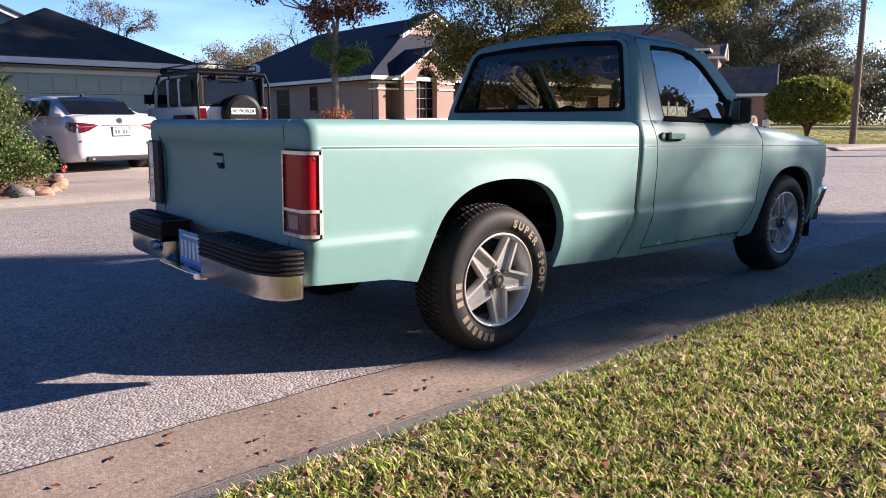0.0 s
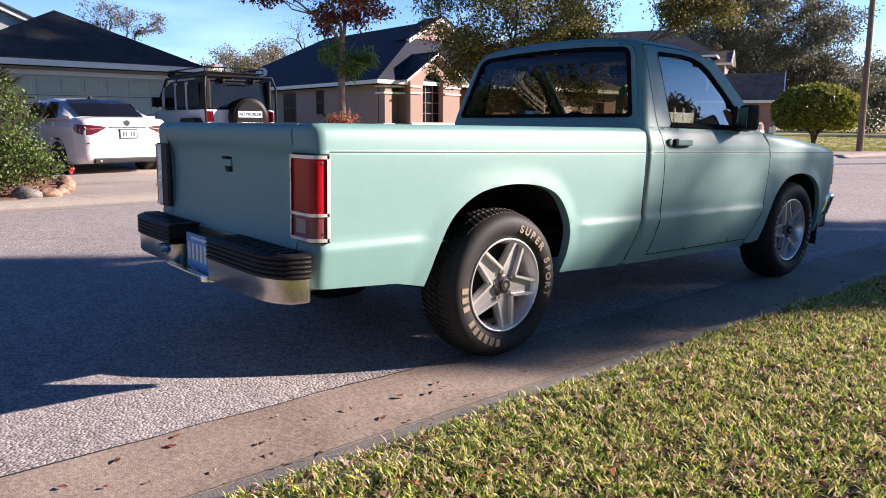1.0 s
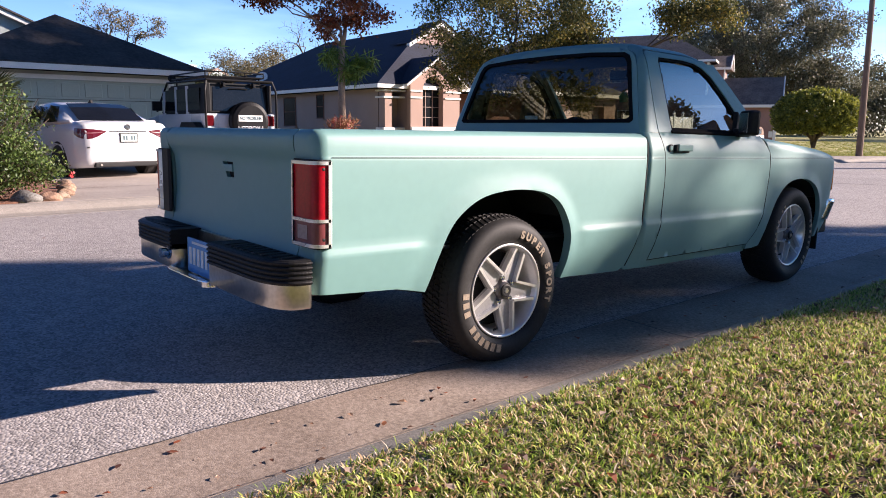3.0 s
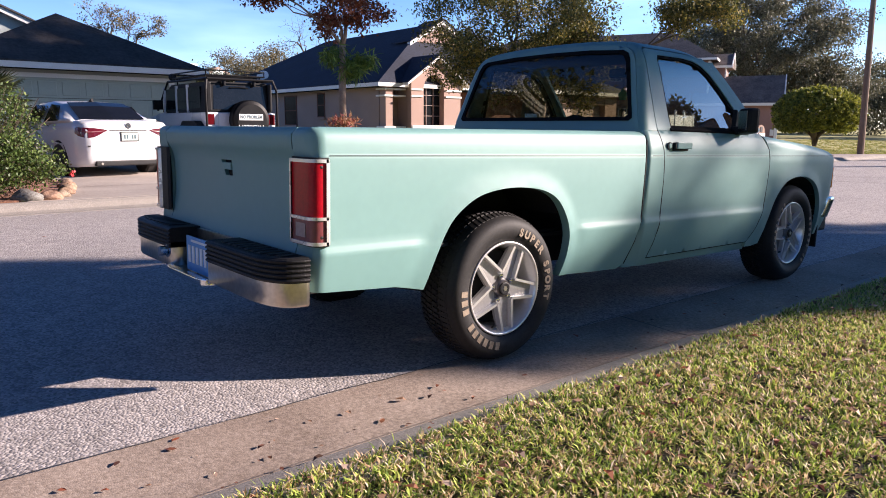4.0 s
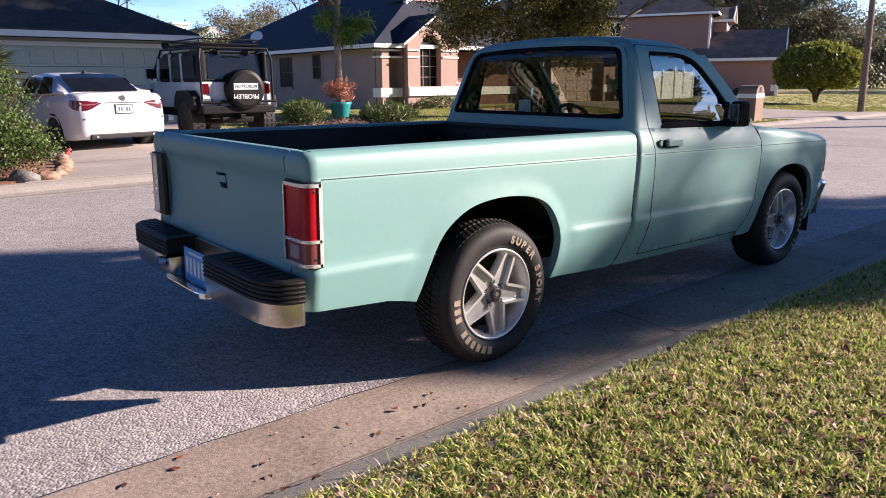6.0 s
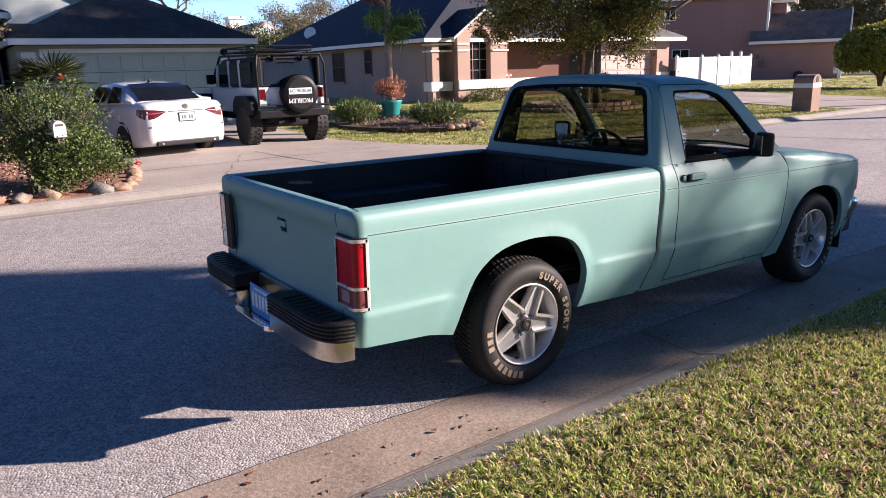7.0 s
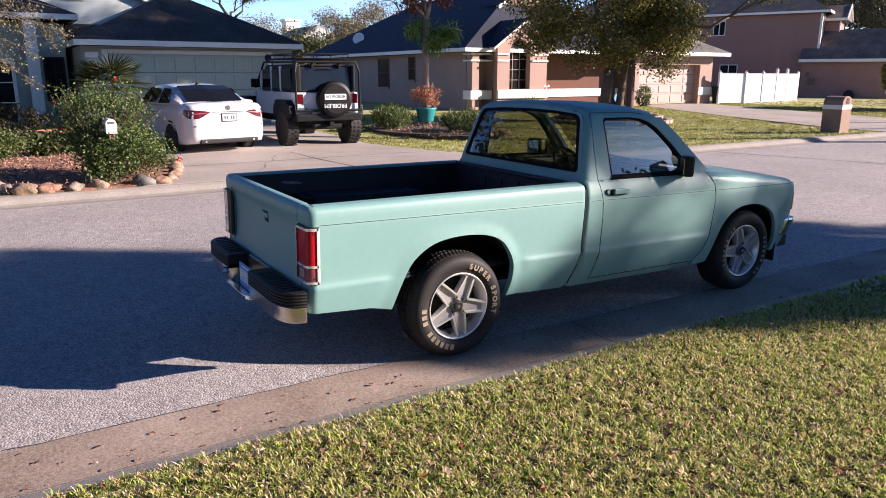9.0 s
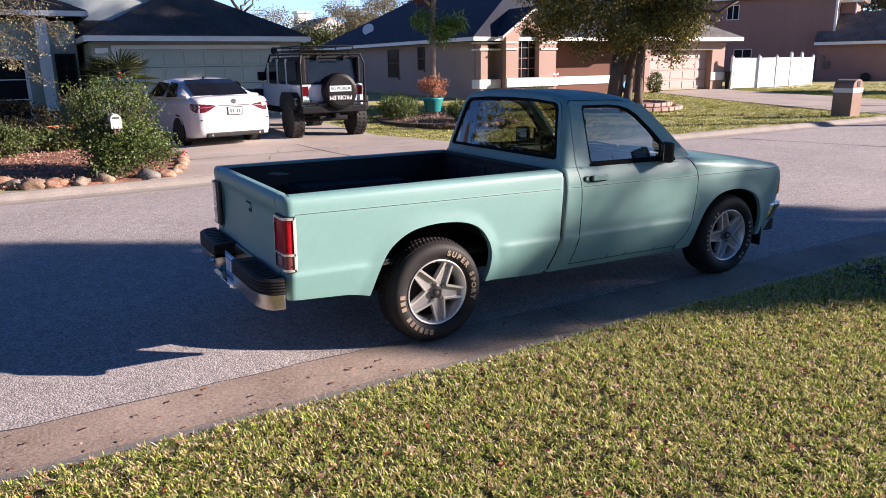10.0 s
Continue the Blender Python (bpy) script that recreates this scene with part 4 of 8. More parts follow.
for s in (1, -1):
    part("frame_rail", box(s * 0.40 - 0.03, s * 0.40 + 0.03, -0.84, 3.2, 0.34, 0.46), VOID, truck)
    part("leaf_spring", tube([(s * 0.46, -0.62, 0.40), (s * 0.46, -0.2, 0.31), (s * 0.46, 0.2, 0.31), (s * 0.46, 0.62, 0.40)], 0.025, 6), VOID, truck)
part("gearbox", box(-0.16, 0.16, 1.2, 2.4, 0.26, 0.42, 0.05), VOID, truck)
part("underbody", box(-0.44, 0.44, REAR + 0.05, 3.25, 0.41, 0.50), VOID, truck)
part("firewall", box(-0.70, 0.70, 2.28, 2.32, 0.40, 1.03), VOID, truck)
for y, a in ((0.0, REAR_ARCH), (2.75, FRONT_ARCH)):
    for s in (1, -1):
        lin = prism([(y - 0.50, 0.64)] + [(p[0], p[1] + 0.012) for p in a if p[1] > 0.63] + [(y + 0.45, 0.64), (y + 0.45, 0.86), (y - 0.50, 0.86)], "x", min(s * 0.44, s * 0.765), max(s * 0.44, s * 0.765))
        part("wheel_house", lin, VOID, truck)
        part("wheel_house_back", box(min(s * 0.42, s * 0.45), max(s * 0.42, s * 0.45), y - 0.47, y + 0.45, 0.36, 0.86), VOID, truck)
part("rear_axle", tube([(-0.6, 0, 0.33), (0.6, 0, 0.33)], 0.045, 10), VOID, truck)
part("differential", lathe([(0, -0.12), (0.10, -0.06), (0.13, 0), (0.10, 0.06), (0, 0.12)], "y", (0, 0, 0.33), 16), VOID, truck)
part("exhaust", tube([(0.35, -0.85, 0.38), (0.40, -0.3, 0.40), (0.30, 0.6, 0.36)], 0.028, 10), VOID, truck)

settle(cab, 1.25, 1.58, 0.014, wide=0.012)
for door in doors:
    settle(door, 1.25, 1.58, 0.014, wide=0.012)

# rear step bumper: chrome bar, ribbed rubber pads, a dropped step with the plate
bar = new("rear_bumper")
bar.parent = truck
bar["label"] = "worn chrome step bumper with ribbed black pads"


def bumper_plan(inset):
    o = [(0.56, -1.135 + inset), (0.66, -1.130 + inset), (0.735 - inset * 0.3, -1.108 + inset * 0.9), (0.787 - inset * 0.6, -1.068 + inset * 0.6), (0.808 - inset, -1.02), (0.812 - inset, -0.985)]
    return [(0.215, -1.135 + inset)] + smooth_line(o, 3) + [(0.215, -0.985)]


for s in (1, -1):
    plan = [(s * x, y) for x, y in bumper_plan(0.012)]
    part("chrome_face", loft([[(s * x, y, z) for x, y in bumper_plan(d)] for z, d in ((0.386, 0.026), (0.390, 0.017), (0.398, 0.012), (0.478, 0.012), (0.50, 0.014))]), WORN, bar, smooth=True)
    rows = [(0.476, 0.012)]
    for k in range(5):
        z0 = 0.478 + 0.0172 * k
        rows += [(z0 + 0.0015, 0.010), (z0 + 0.004, 0.004), (z0 + 0.0085, 0.002), (z0 + 0.013, 0.004), (z0 + 0.0155, 0.010)]
    rows += [(0.5655, 0.014), (0.567, 0.022)]
    part("rubber_pad", loft([[(s * x, y, z) for x, y in bumper_plan(d)] for z, d in rows]), BLACK, bar, "ribbed black rubber pad")
    tread = bmesh.new()
    for i in range(9):
        x = 0.30 + i * 0.052
        box(min(s * x, s * (x + 0.034)), max(s * x, s * (x + 0.034)), -1.10 + max(0, x - 0.6) * 0.25, -1.00, 0.560, 0.572, 0.004, tread)
    part("tread_ribs", tread, BLACK, bar)
part("step_plate", prism([(-0.214, -1.0), (-0.214, -1.12), (0.214, -1.12), (0.214, -1.0)], "z", 0.376, 0.388, 0.004), CHROME, bar)
part("step_lip", prism([(-0.235, -1.126), (-0.215, -1.142), (-0.18, -1.150), (0.14, -1.150), (0.18, -1.142), (0.20, -1.126), (0.20, -1.116), (-0.235, -1.116)], "z", 0.374, 0.402, 0.005), CHROME, bar)
part("plate_back", box(-0.214, 0.214, -1.0, -0.985, 0.37, 0.56), WORN, bar)
npl = part("number_plate", box(-0.122, 0.182, -1.086, -1.078, 0.392, 0.545, 0.003), PLATE, bar, "blue number plate")
for i in range(6):
    x = -0.08 + i * 0.044
    part("plate_bar", box(x - 0.013, x + 0.013, -1.089, -1.086, 0.43, 0.505), BARS, npl)
part("plate_band", box(-0.06, 0.12, -1.089, -1.086, 0.522, 0.532), BARS, npl)
part("plate_bracket", box(-0.12, 0.12, -1.078, -1.0, 0.45, 0.47), WORN, bar)
part("hitch_pin", lathe([(0, 0), (0.022, 0), (0.022, 0.03), (0.016, 0.034), (0.016, 0.05), (0, 0.05)], "y", (-0.245, -1.165, 0.462), 14), CHROME, bar)
part("pin_flange", lathe([(0, 0), (0.03, 0), (0.03, 0.008), (0, 0.008)], "y", (-0.245, -1.132, 0.462), 14), CHROME, bar)


# wheels
def road_wheel(x, y, z, s, turn, spin, words):
    w = new("wheel")
    w.parent = truck
    w.matrix_basis = pose(x, y, z, turn, 0, 0 if s > 0 else 180)
    # local frame: +x outwards, cap near x = 0
    R = 0.333
    prof = [(0.212, -0.205), (0.23, -0.215), (0.285, -0.222), (0.312, -0.205), (0.326, -0.18), (R, -0.14), (R, -0.075), (0.328, -0.030), (0.318, -0.004), (0.305, 0.010), (0.287, 0.018), (0.262, 0.019), (0.24, 0.014), (0.222, 0.003), (0.212, -0.012)]
    b = bmesh.new()
    seg = 72
    rings = []
    for r, h in prof:
        rings.append([b.verts.new((h, r * math.cos(2 * math.pi * i / seg), r * math.sin(2 * math.pi * i / seg))) for i in range(seg)])
    for a, c in zip(rings, rings[1:]):
        for i in range(seg):
            b.faces.new((a[i], a[(i + 1) % seg], c[(i + 1) % seg], c[i]))
    bmesh.ops.recalc_face_normals(b, faces=b.faces[:])
    tyre = part("tyre", b, TYRE, w, "black tyre with tan lettering", smooth=True)
    # tread blocks and shoulder lugs
    tb = bmesh.new()
    n = 78
    for i in range(n):
        a = 2 * math.pi * i / n
        for h0, h1, r0, r1, off in ((-0.198, -0.150, 0.318, 0.3375, 0), (-0.145, -0.11, 0.325, 0.340, 0.5), (-0.105, -0.07, 0.325, 0.340, 0), (-0.065, -0.022, 0.316, 0.3375, 0.5)):
            c = Matrix.Rotation(a + off * 2 * math.pi / n, 4, "X")
            wv = 0.0098
            k = 0.005
            low = [(h0, wv, r0), (h1, wv, r0), (h1, -wv, r0), (h0, -wv, r0)]
            tr0 = r1 - (0.008 if h0 < -0.19 else 0)
            tr1 = r1 - (0.010 if h1 > -0.03 else 0)
            top = [(h0 + 0.002, wv - 0.002 + k, tr0), (h1 - 0.002, wv - 0.002 - k, tr1), (h1 - 0.002, -wv + 0.002 - k, tr1), (h0 + 0.002, -wv + 0.002 + k, tr0)]
            lv = [tb.verts.new(c @ Vector(p)) for p in low]
            tv2 = [tb.verts.new(c @ Vector(p)) for p in top]
            tb.faces.new(tv2)
            for q in range(4):
                tb.faces.new((lv[q], lv[(q + 1) % 4], tv2[(q + 1) % 4], tv2[q]))
    bmesh.ops.recalc_face_normals(tb, faces=tb.faces[:])
    tagged(part("tread", tb, TYRE, tyre), kind="stuff")
    # raised letters along the sidewall
    for word, a0, lettered in words:
        step = 8.8
        for i, ch in enumerate(word):
            if ch == " ":
                continue
            ang = radians(a0 - (i - (len(word) - 1) / 2) * -step) if not lettered else radians(a0 + (i - (len(word) - 1) / 2) * step)
            # clockwise from the top, read from outside
            m = Matrix.Rotation(-ang if s > 0 else -ang, 4, "X") @ Matrix.Translation((0.0185, 0, 0.259)) @ Matrix.Rotation(radians(90), 4, "Z") @ Matrix.Rotation(radians(90), 4, "X")
            if lettered:
                writing("raised_letter", ch, 0.047, LETTER, tyre, m, 0.002, "", 0.0022)
            else:
                k = 0.0125 if lettered is False else 0.009
                lb = box(-k, k, -k * 1.4, k * 1.4, -0.002, 0.002)
                bmesh.ops.transform(lb, matrix=m, verts=lb.verts[:])
                part("raised_bar", lb, LETTER, tyre)
    rim = new("rim")
    rim.parent = w
    rim.matrix_basis = pose(0, 0, 0, spin, 0, 0)
    lip = [(0.150, -0.16), (0.196, -0.16), (0.202, -0.04), (0.206, -0.014), (0.214, -0.006), (0.214, 0.002), (0.209, 0.004), (0.203, 0.0), (0.198, -0.012), (0.193, -0.035), (0.186, -0.045), (0.18, -0.15)]
    b = bmesh.new()
    rings = [[b.verts.new((h, r * math.cos(2 * math.pi * i / 64), r * math.sin(2 * math.pi * i / 64))) for i in range(64)] for r, h in lip]
    for a, c in zip(rings, rings[1:]):
        for i in range(64):
            b.faces.new((a[i], a[(i + 1) % 64], c[(i + 1) % 64], c[i]))
    bmesh.ops.recalc_face_normals(b, faces=b.faces[:])
    part("rim_lip", b, ALLOY, rim, "bright machined rim lip", smooth=True)
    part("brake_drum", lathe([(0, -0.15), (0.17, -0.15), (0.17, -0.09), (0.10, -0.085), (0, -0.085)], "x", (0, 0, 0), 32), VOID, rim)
    for k in range(5):
        c = Matrix.Rotation(2 * math.pi * k / 5, 4, "X")
        def star(side, r, turn):
            a = side * radians(turn)
            return (r * math.sin(a), r * math.cos(a))
        sb = prism([star(-1, 0.078, 36), star(-1, 0.196, 7.5), star(1, 0.196, 7.5), star(1, 0.078, 36), (0, 0.04)], "x", -0.060, -0.030, 0.003)
        bmesh.ops.transform(sb, matrix=c, verts=sb.verts[:])
        part("spoke", sb, ALLOYG, rim)
        for q in (1, -1):
            p0, p1 = Vector(star(q, 0.077, 35.0)), Vector(star(q, 0.199, 8.2))
            n = Vector((-(p1 - p0).y, (p1 - p0).x)).normalized() * 0.0055
            eb = bmesh.new()
            pr = [(x, *(p + m * n)) for x in (-0.036, -0.007) for p, m in ((p0, -1), (p0, 1), (p1, 1.2), (p1, -1.2))]
            vv = [eb.verts.new(c @ Vector(p)) for p in pr]
            for f in ((0, 1, 2, 3), (4, 5, 6, 7), (0, 1, 5, 4), (1, 2, 6, 5), (2, 3, 7, 6), (3, 0, 4, 7)):
                eb.faces.new([vv[i] for i in f])
            bmesh.ops.recalc_face_normals(eb, faces=eb.faces[:])
            part("spoke_edge", eb, ALLOY, rim)
        c2 = Matrix.Rotation(2 * math.pi * (k + 0.5) / 5, 4, "X")
        p = c2 @ Vector((0, 0, 0.058))
        part("lug_nut", lathe([(0.012, -0.05), (0.012, 0.004), (0.009, 0.008), (0.008, 0.0), (0, 0.0)], "x", (-0.022, p.y, p.z), 8), CHROME, rim)
    part("hub", lathe([(0.074, -0.06), (0.070, -0.034), (0.045, -0.030), (0.040, -0.014), (0.034, -0.008), (0.0, -0.008)], "x", (0, 0, 0), 32), GUNMETAL, rim, smooth=False)
    part("centre_cap", lathe([(0.029, 0.026), (0.029, 0.033), (0.024, 0.035), (0.0, 0.033)], "x", (-0.034, 0, 0), 24), BLACK, rim, "black centre cap")
    part("cap_badge", lathe([(0.013, 0.033), (0.011, 0.037), (0.0, 0.037)], "x", (-0.034, 0, 0), 6), WORN, rim)
    part("valve", tube([(-0.02, 0.03, -0.182), (0.0, 0.03, -0.168)], 0.005, 6), BLACK, rim)
    return w


for s in (1, -1):
    road_wheel(s * 0.788, 0.008, 0.333, s, 0, -27, (("SUPER SPORT", 60, True), ("###### ###", 232, False)))
    road_wheel(s * 0.785, 2.772, 0.333 + 0.022 * 2.772, s, -30, -25, (("###### ##", 75, None), ("###### ##", 255, None)))

# ---- houses ----
SAGE = mat("sage_stucco", (0.36, 0.40, 0.36), 0.9, 0, 0.08, 1.0, 40, 0.15, 80)
SAGED = mat("sage_garage_door", (0.40, 0.45, 0.38), 0.6, 0, 0.05, 1.0, 20)
BLUEW = mat("pale_blue_siding", (0.50, 0.56, 0.55), 0.8, 0, 0.08, 0.8, 30)
WHITE = mat("white_trim_paint", (0.74, 0.73, 0.70), 0.55, 0, 0.06, 2, 30)
SHINGLE = mat("black_shingles", (0.052, 0.047, 0.045), 0.9, 0, 0.5, 1.2, 9, 0.6, 14)
NAVY = mat("dark_navy_shingles", (0.022, 0.027, 0.045), 0.9, 0, 0.35, 1.2, 9, 0.6, 14)
BROWNR = mat("brown_shingles", (0.135, 0.108, 0.095), 0.9, 0, 0.45, 1.5, 10, 0.6, 14)
GREYR = mat("grey_shingles", (0.12, 0.115, 0.11), 0.9, 0, 0.4, 1.5, 10, 0.6, 14)
MAUVE = mat("mauve_stucco", (0.33, 0.245, 0.21), 0.9, 0, 0.10, 1.0, 40, 0.3, 60)
PEACH = mat("peach_stucco", (0.37, 0.255, 0.215), 0.9, 0, 0.08, 1.0, 40, 0.25, 60)
RUST = mat("rust_stucco", (0.14, 0.062, 0.045), 0.9, 0, 0.10, 1.0, 40, 0.2, 60)
BRICKRED = mat("brown_red_siding", (0.29, 0.162, 0.140), 0.8, 0, 0.12, 1.0, 40, 0.1, 60)
PINKD = mat("pink_garage_door", (0.43, 0.32, 0.285), 0.6, 0, 0.05, 1, 20)
WINDOW = mat("dark_window_glass", (0.014, 0.016, 0.019), 0.16, 0, 0.4, 2, 20, spec=0.03)
VINYL = mat("white_vinyl", (0.80, 0.82, 0.86), 0.4, 0, 0.03, 2, 20)


def hip(x0, x1, y0, y1, z, rise, along="x", gable=None, thick=0.12):
    """A hipped roof over a rectangle; gable: sides left upright ('lo', 'hi')."""
    gable = gable or ()
    b = bmesh.new()
    if along == "x":
        h = (y1 - y0) / 2
        ra = (x0 + (0 if "lo" in gable else h), (y0 + y1) / 2)
        rb = (x1 - (0 if "hi" in gable else h), (y0 + y1) / 2)
    else:
        h = (x1 - x0) / 2
        ra = ((x0 + x1) / 2, y0 + (0 if "lo" in gable else h))
        rb = ((x0 + x1) / 2, y1 - (0 if "hi" in gable else h))
    c = [(x0, y0), (x1, y0), (x1, y1), (x0, y1)]
    lo = [b.verts.new((*p, z - thick)) for p in c]
    up = [b.verts.new((*p, z)) for p in c]
    a, d = b.verts.new((*ra, z + rise)), b.verts.new((*rb, z + rise))
    for i in range(4):
        b.faces.new((lo[i], lo[(i + 1) % 4], up[(i + 1) % 4], up[i]))
    b.faces.new(lo[::-1])
    if along == "x":
        fs = [(up[0], up[1], d, a), (up[1], up[2], d), (up[2], up[3], a, d), (up[3], up[0], a)]
    else:
        fs = [(up[0], up[1], a), (up[1], up[2], d, a), (up[2], up[3], d), (up[3], up[0], a, d)]
    for f in fs:
        b.faces.new(f)
    bmesh.ops.recalc_face_normals(b, faces=b.faces[:])
    return b


def fascia(x0, x1, y0, y1, z0, z1, out=0.02):
    b = box(x0 - out, x1 + out, y0 - out, y0 + 0.02, z0, z1)
    box(x0 - out, x1 + out, y1 - 0.02, y1 + out, z0, z1, 0, b)
    box(x1 - 0.02, x1 + out, y0, y1, z0, z1, 0, b)
    box(x0 - out, x0 + 0.02, y0, y1, z0, z1, 0, b)
    return b


def panel_door(house, x, y0, y1, z0, z1, rows, cols, material, label):
    door = part("garage_door", box(x - 0.05, x, y0, y1, z0, z1), material, house, label)
    dz, dy = (z1 - z0) / rows, (y1 - y0) / cols
    for r in range(rows):
        for c in range(cols):
            bm = box(x - 0.005, x + 0.022, y0 + c * dy + 0.07, y0 + (c + 1) * dy - 0.07, z0 + r * dz + 0.07, z0 + (r + 1) * dz - 0.07, 0.012, None, 1)
            part("door_panel", bm, material, door)
        if r:
            part("section_joint", box(x, x + 0.004, y0, y1, z0 + r * dz - 0.006, z0 + r * dz + 0.006), VOID, door)
    return door


def window_x(house, x, y0, y1, z0, z1, bars=(1, 1), fr=WHITE, w=0.05):
    """A window in a wall that faces +x."""
    win = part("window", box(x - 0.02, x + 0.01, y0, y1, z0, z1), WINDOW, house)
    f = box(x, x + 0.04, y0 - w, y0, z0 - w, z1 + w)
    box(x, x + 0.04, y1, y1 + w, z0 - w, z1 + w, 0, f)
    box(x, x + 0.04, y0, y1, z1, z1 + w, 0, f)
    box(x, x + 0.05, y0, y1, z0 - w, z0, 0, f)
    part("window_frame", f, fr, win)
    for i in range(1, bars[0] + 1):
        yy = y0 + (y1 - y0) * i / (bars[0] + 1)
        part("glazing_bar", box(x + 0.005, x + 0.025, yy - 0.015, yy + 0.015, z0, z1), fr, win)
    for i in range(1, bars[1] + 1):
        zz = z0 + (z1 - z0) * i / (bars[1] + 1)
        part("glazing_bar", box(x + 0.005, x + 0.028, y0, y1, zz - 0.015, zz + 0.015), fr, win)
    return win


def window_y(house, y, x0, x1, z0, z1, fr=WHITE, sill=True, bar=True):
    """A window in a wall that faces -y."""
    win = part("window", box(x0, x1, y - 0.01, y + 0.02, z0, z1), WINDOW, house)
    w = 0.05
    f = box(x0 - w, x0, y - 0.03, y, z0 - w, z1 + w)
    box(x1, x1 + w, y - 0.03, y, z0 - w, z1 + w, 0, f)
    box(x0, x1, y - 0.03, y, z1, z1 + w, 0, f)
    box(x0, x1, y - 0.03, y, z0 - w, z0, 0, f)
    part("window_frame", f, fr, win)
    if bar:
        part("glazing_bar", box(x0, x1, y - 0.025, y - 0.005, (z0 + z1) / 2 - 0.02, (z0 + z1) / 2 + 0.02), fr, win)
    if sill:
        part("window_sill", box(x0 - 0.12, x1 + 0.12, y - 0.12, y, z0 - 0.14, z0 - 0.05), MAUVE, win)
    return win


# sage garage house across the street
gh = thing("house", "sage-green stucco house with a wide garage and black shingle roof", "house")
gx = -19.7
part("wall", box(gx - 8, gx - 0.12, 0.05, 6.5, 0.1, 2.54), SAGE, gh)
part("door_surround", box(gx - 0.12, gx, 0.05, 0.78, 0.1, 2.54), SAGE, gh)
part("door_surround", box(gx - 0.12, gx, 5.66, 6.5, 0.1, 2.54), SAGE, gh)
part("door_surround", box(gx - 0.12, gx, 0.78, 5.66, 2.31, 2.54), SAGE, gh)
panel_door(gh, gx - 0.06, 0.78, 5.66, 0.18, 2.31, 4, 8, SAGED, "pale green sectional garage door")
part("door_trim", box(gx, gx + 0.03, 0.60, 0.78, 0.18, 2.33), WHITE, gh)
part("door_trim", box(gx, gx + 0.03, 5.66, 5.82, 0.18, 2.33), WHITE, gh)
part("door_trim", box(gx, gx + 0.03, 0.60, 5.82, 2.33, 2.45), WHITE, gh)
part("roof", hip(gx - 9, gx + 0.5, -0.1, 6.65, 2.75, 1.72), SHINGLE, gh, "black shingle hip roof")
part("gutter", fascia(gx - 9, gx + 0.5, -0.1, 6.65, 2.54, 2.70, 0.06), WHITE, gh)
# plain white sign plate, gives no light
part("wall_lamp", box(gx, gx + 0.06, 0.14, 0.5, 2.20, 2.36, 0.01), WHITE, gh, "small white plate over the garage corner")
# main block with the entrance, behind and beside the garage
mh = thing("house", "grey-green house front with a glazed entrance and white posts", "house")
part("wall", box(-30, -22.0, -14, -0.16, 0.1, 3.25), SAGE, mh)
part("gable_wall", prism([(-4.0, 2.55), (3.3, 2.55), (3.3, 4.05), (0.85, 5.12), (-1.5, 5.12), (-4.0, 4.05)], "x", -24.6, -24.4), BLUEW, mh, "pale blue upper gable wall")
vent = part("gable_vent", prism([(0.2 + 0.64 * math.cos(a), 4.20 + 0.52 * math.sin(a)) for a in np.linspace(0, math.pi, 15)], "x", -24.4, -24.34), WHITE, mh, "white half-round gable vent")
part("vent_louvre", prism([(0.2 + 0.46 * math.cos(a), 4.27 + 0.36 * math.sin(a)) for a in np.linspace(0, math.pi, 13)], "x", -24.34, -24.32), BLUEW, vent)
for y0, z0, y1, z1 in ((0.80, 5.10, 3.65, 3.86), (-1.45, 5.10, 0.82, 5.10), (-4.3, 3.86, -1.43, 5.10)):
    part("rake_board", prism([(y0, z0), (y1, z1), (y1, z1 + 0.16), (y0, z0 + 0.16)], "x", -24.6, -24.12), WHITE, mh)
    part("gable_roof", prism([(y0, z0 + 0.17), (y1, z1 + 0.17), (y1, z1 + 0.23), (y0, z0 + 0.23)], "x", -33.0, -24.05), SHINGLE, mh)
part("skirt_roof", prism([(-24.38, 3.42), (-23.0, 2.84), (-23.0, 2.78), (-24.38, 3.28)], "y", -0.12, 2.2), SHINGLE, mh)
part("roof", hip(-30, -21.4, -14.5, 0.2, 3.55, 2.0, "y"), SHINGLE, mh)
part("gutter", fascia(-30, -21.4, -14.5, 0.2, 3.36, 3.52, 0.05), WHITE, mh)
part("post", box(-21.75, -21.45, -1.28, -0.95, 0.15, 3.3), WHITE, mh, "white square porch post")
window_x(mh, -21.98, -2.75, -1.72, 0.25, 2.08, (0, 2), WHITE, 0.10)
window_x(mh, -21.98, -0.78, -0.28, 0.95, 2.2, (1, 2), BLACK)

# arched-window house
ah = thing("house", "mauve and peach stucco house with an arched window and navy roof", "house")
part("wall", box(-40, -23.0, 15.75, 19.6, 0.1, 2.70), MAUVE, ah)
window_y(ah, 15.745, -31.6, -30.4, 1.12, 2.5, RUST)
window_y(ah, 15.745, -28.2, -27.6, 1.50, 2.55, RUST)
part("corner_pillar", box(-22.9, -22.45, 15.72, 16.1, 0.2, 2.72), PEACH, ah)
for z in (2.30, 2.58):
    part("band", box(-23.05, -22.38, 15.62, 16.75, z, z + 0.07), WHITE, ah)
part("plinth_band", box(-23.0, -22.38, 15.60, 16.75, 0.66, 1.05, 0.02), WHITE, ah)
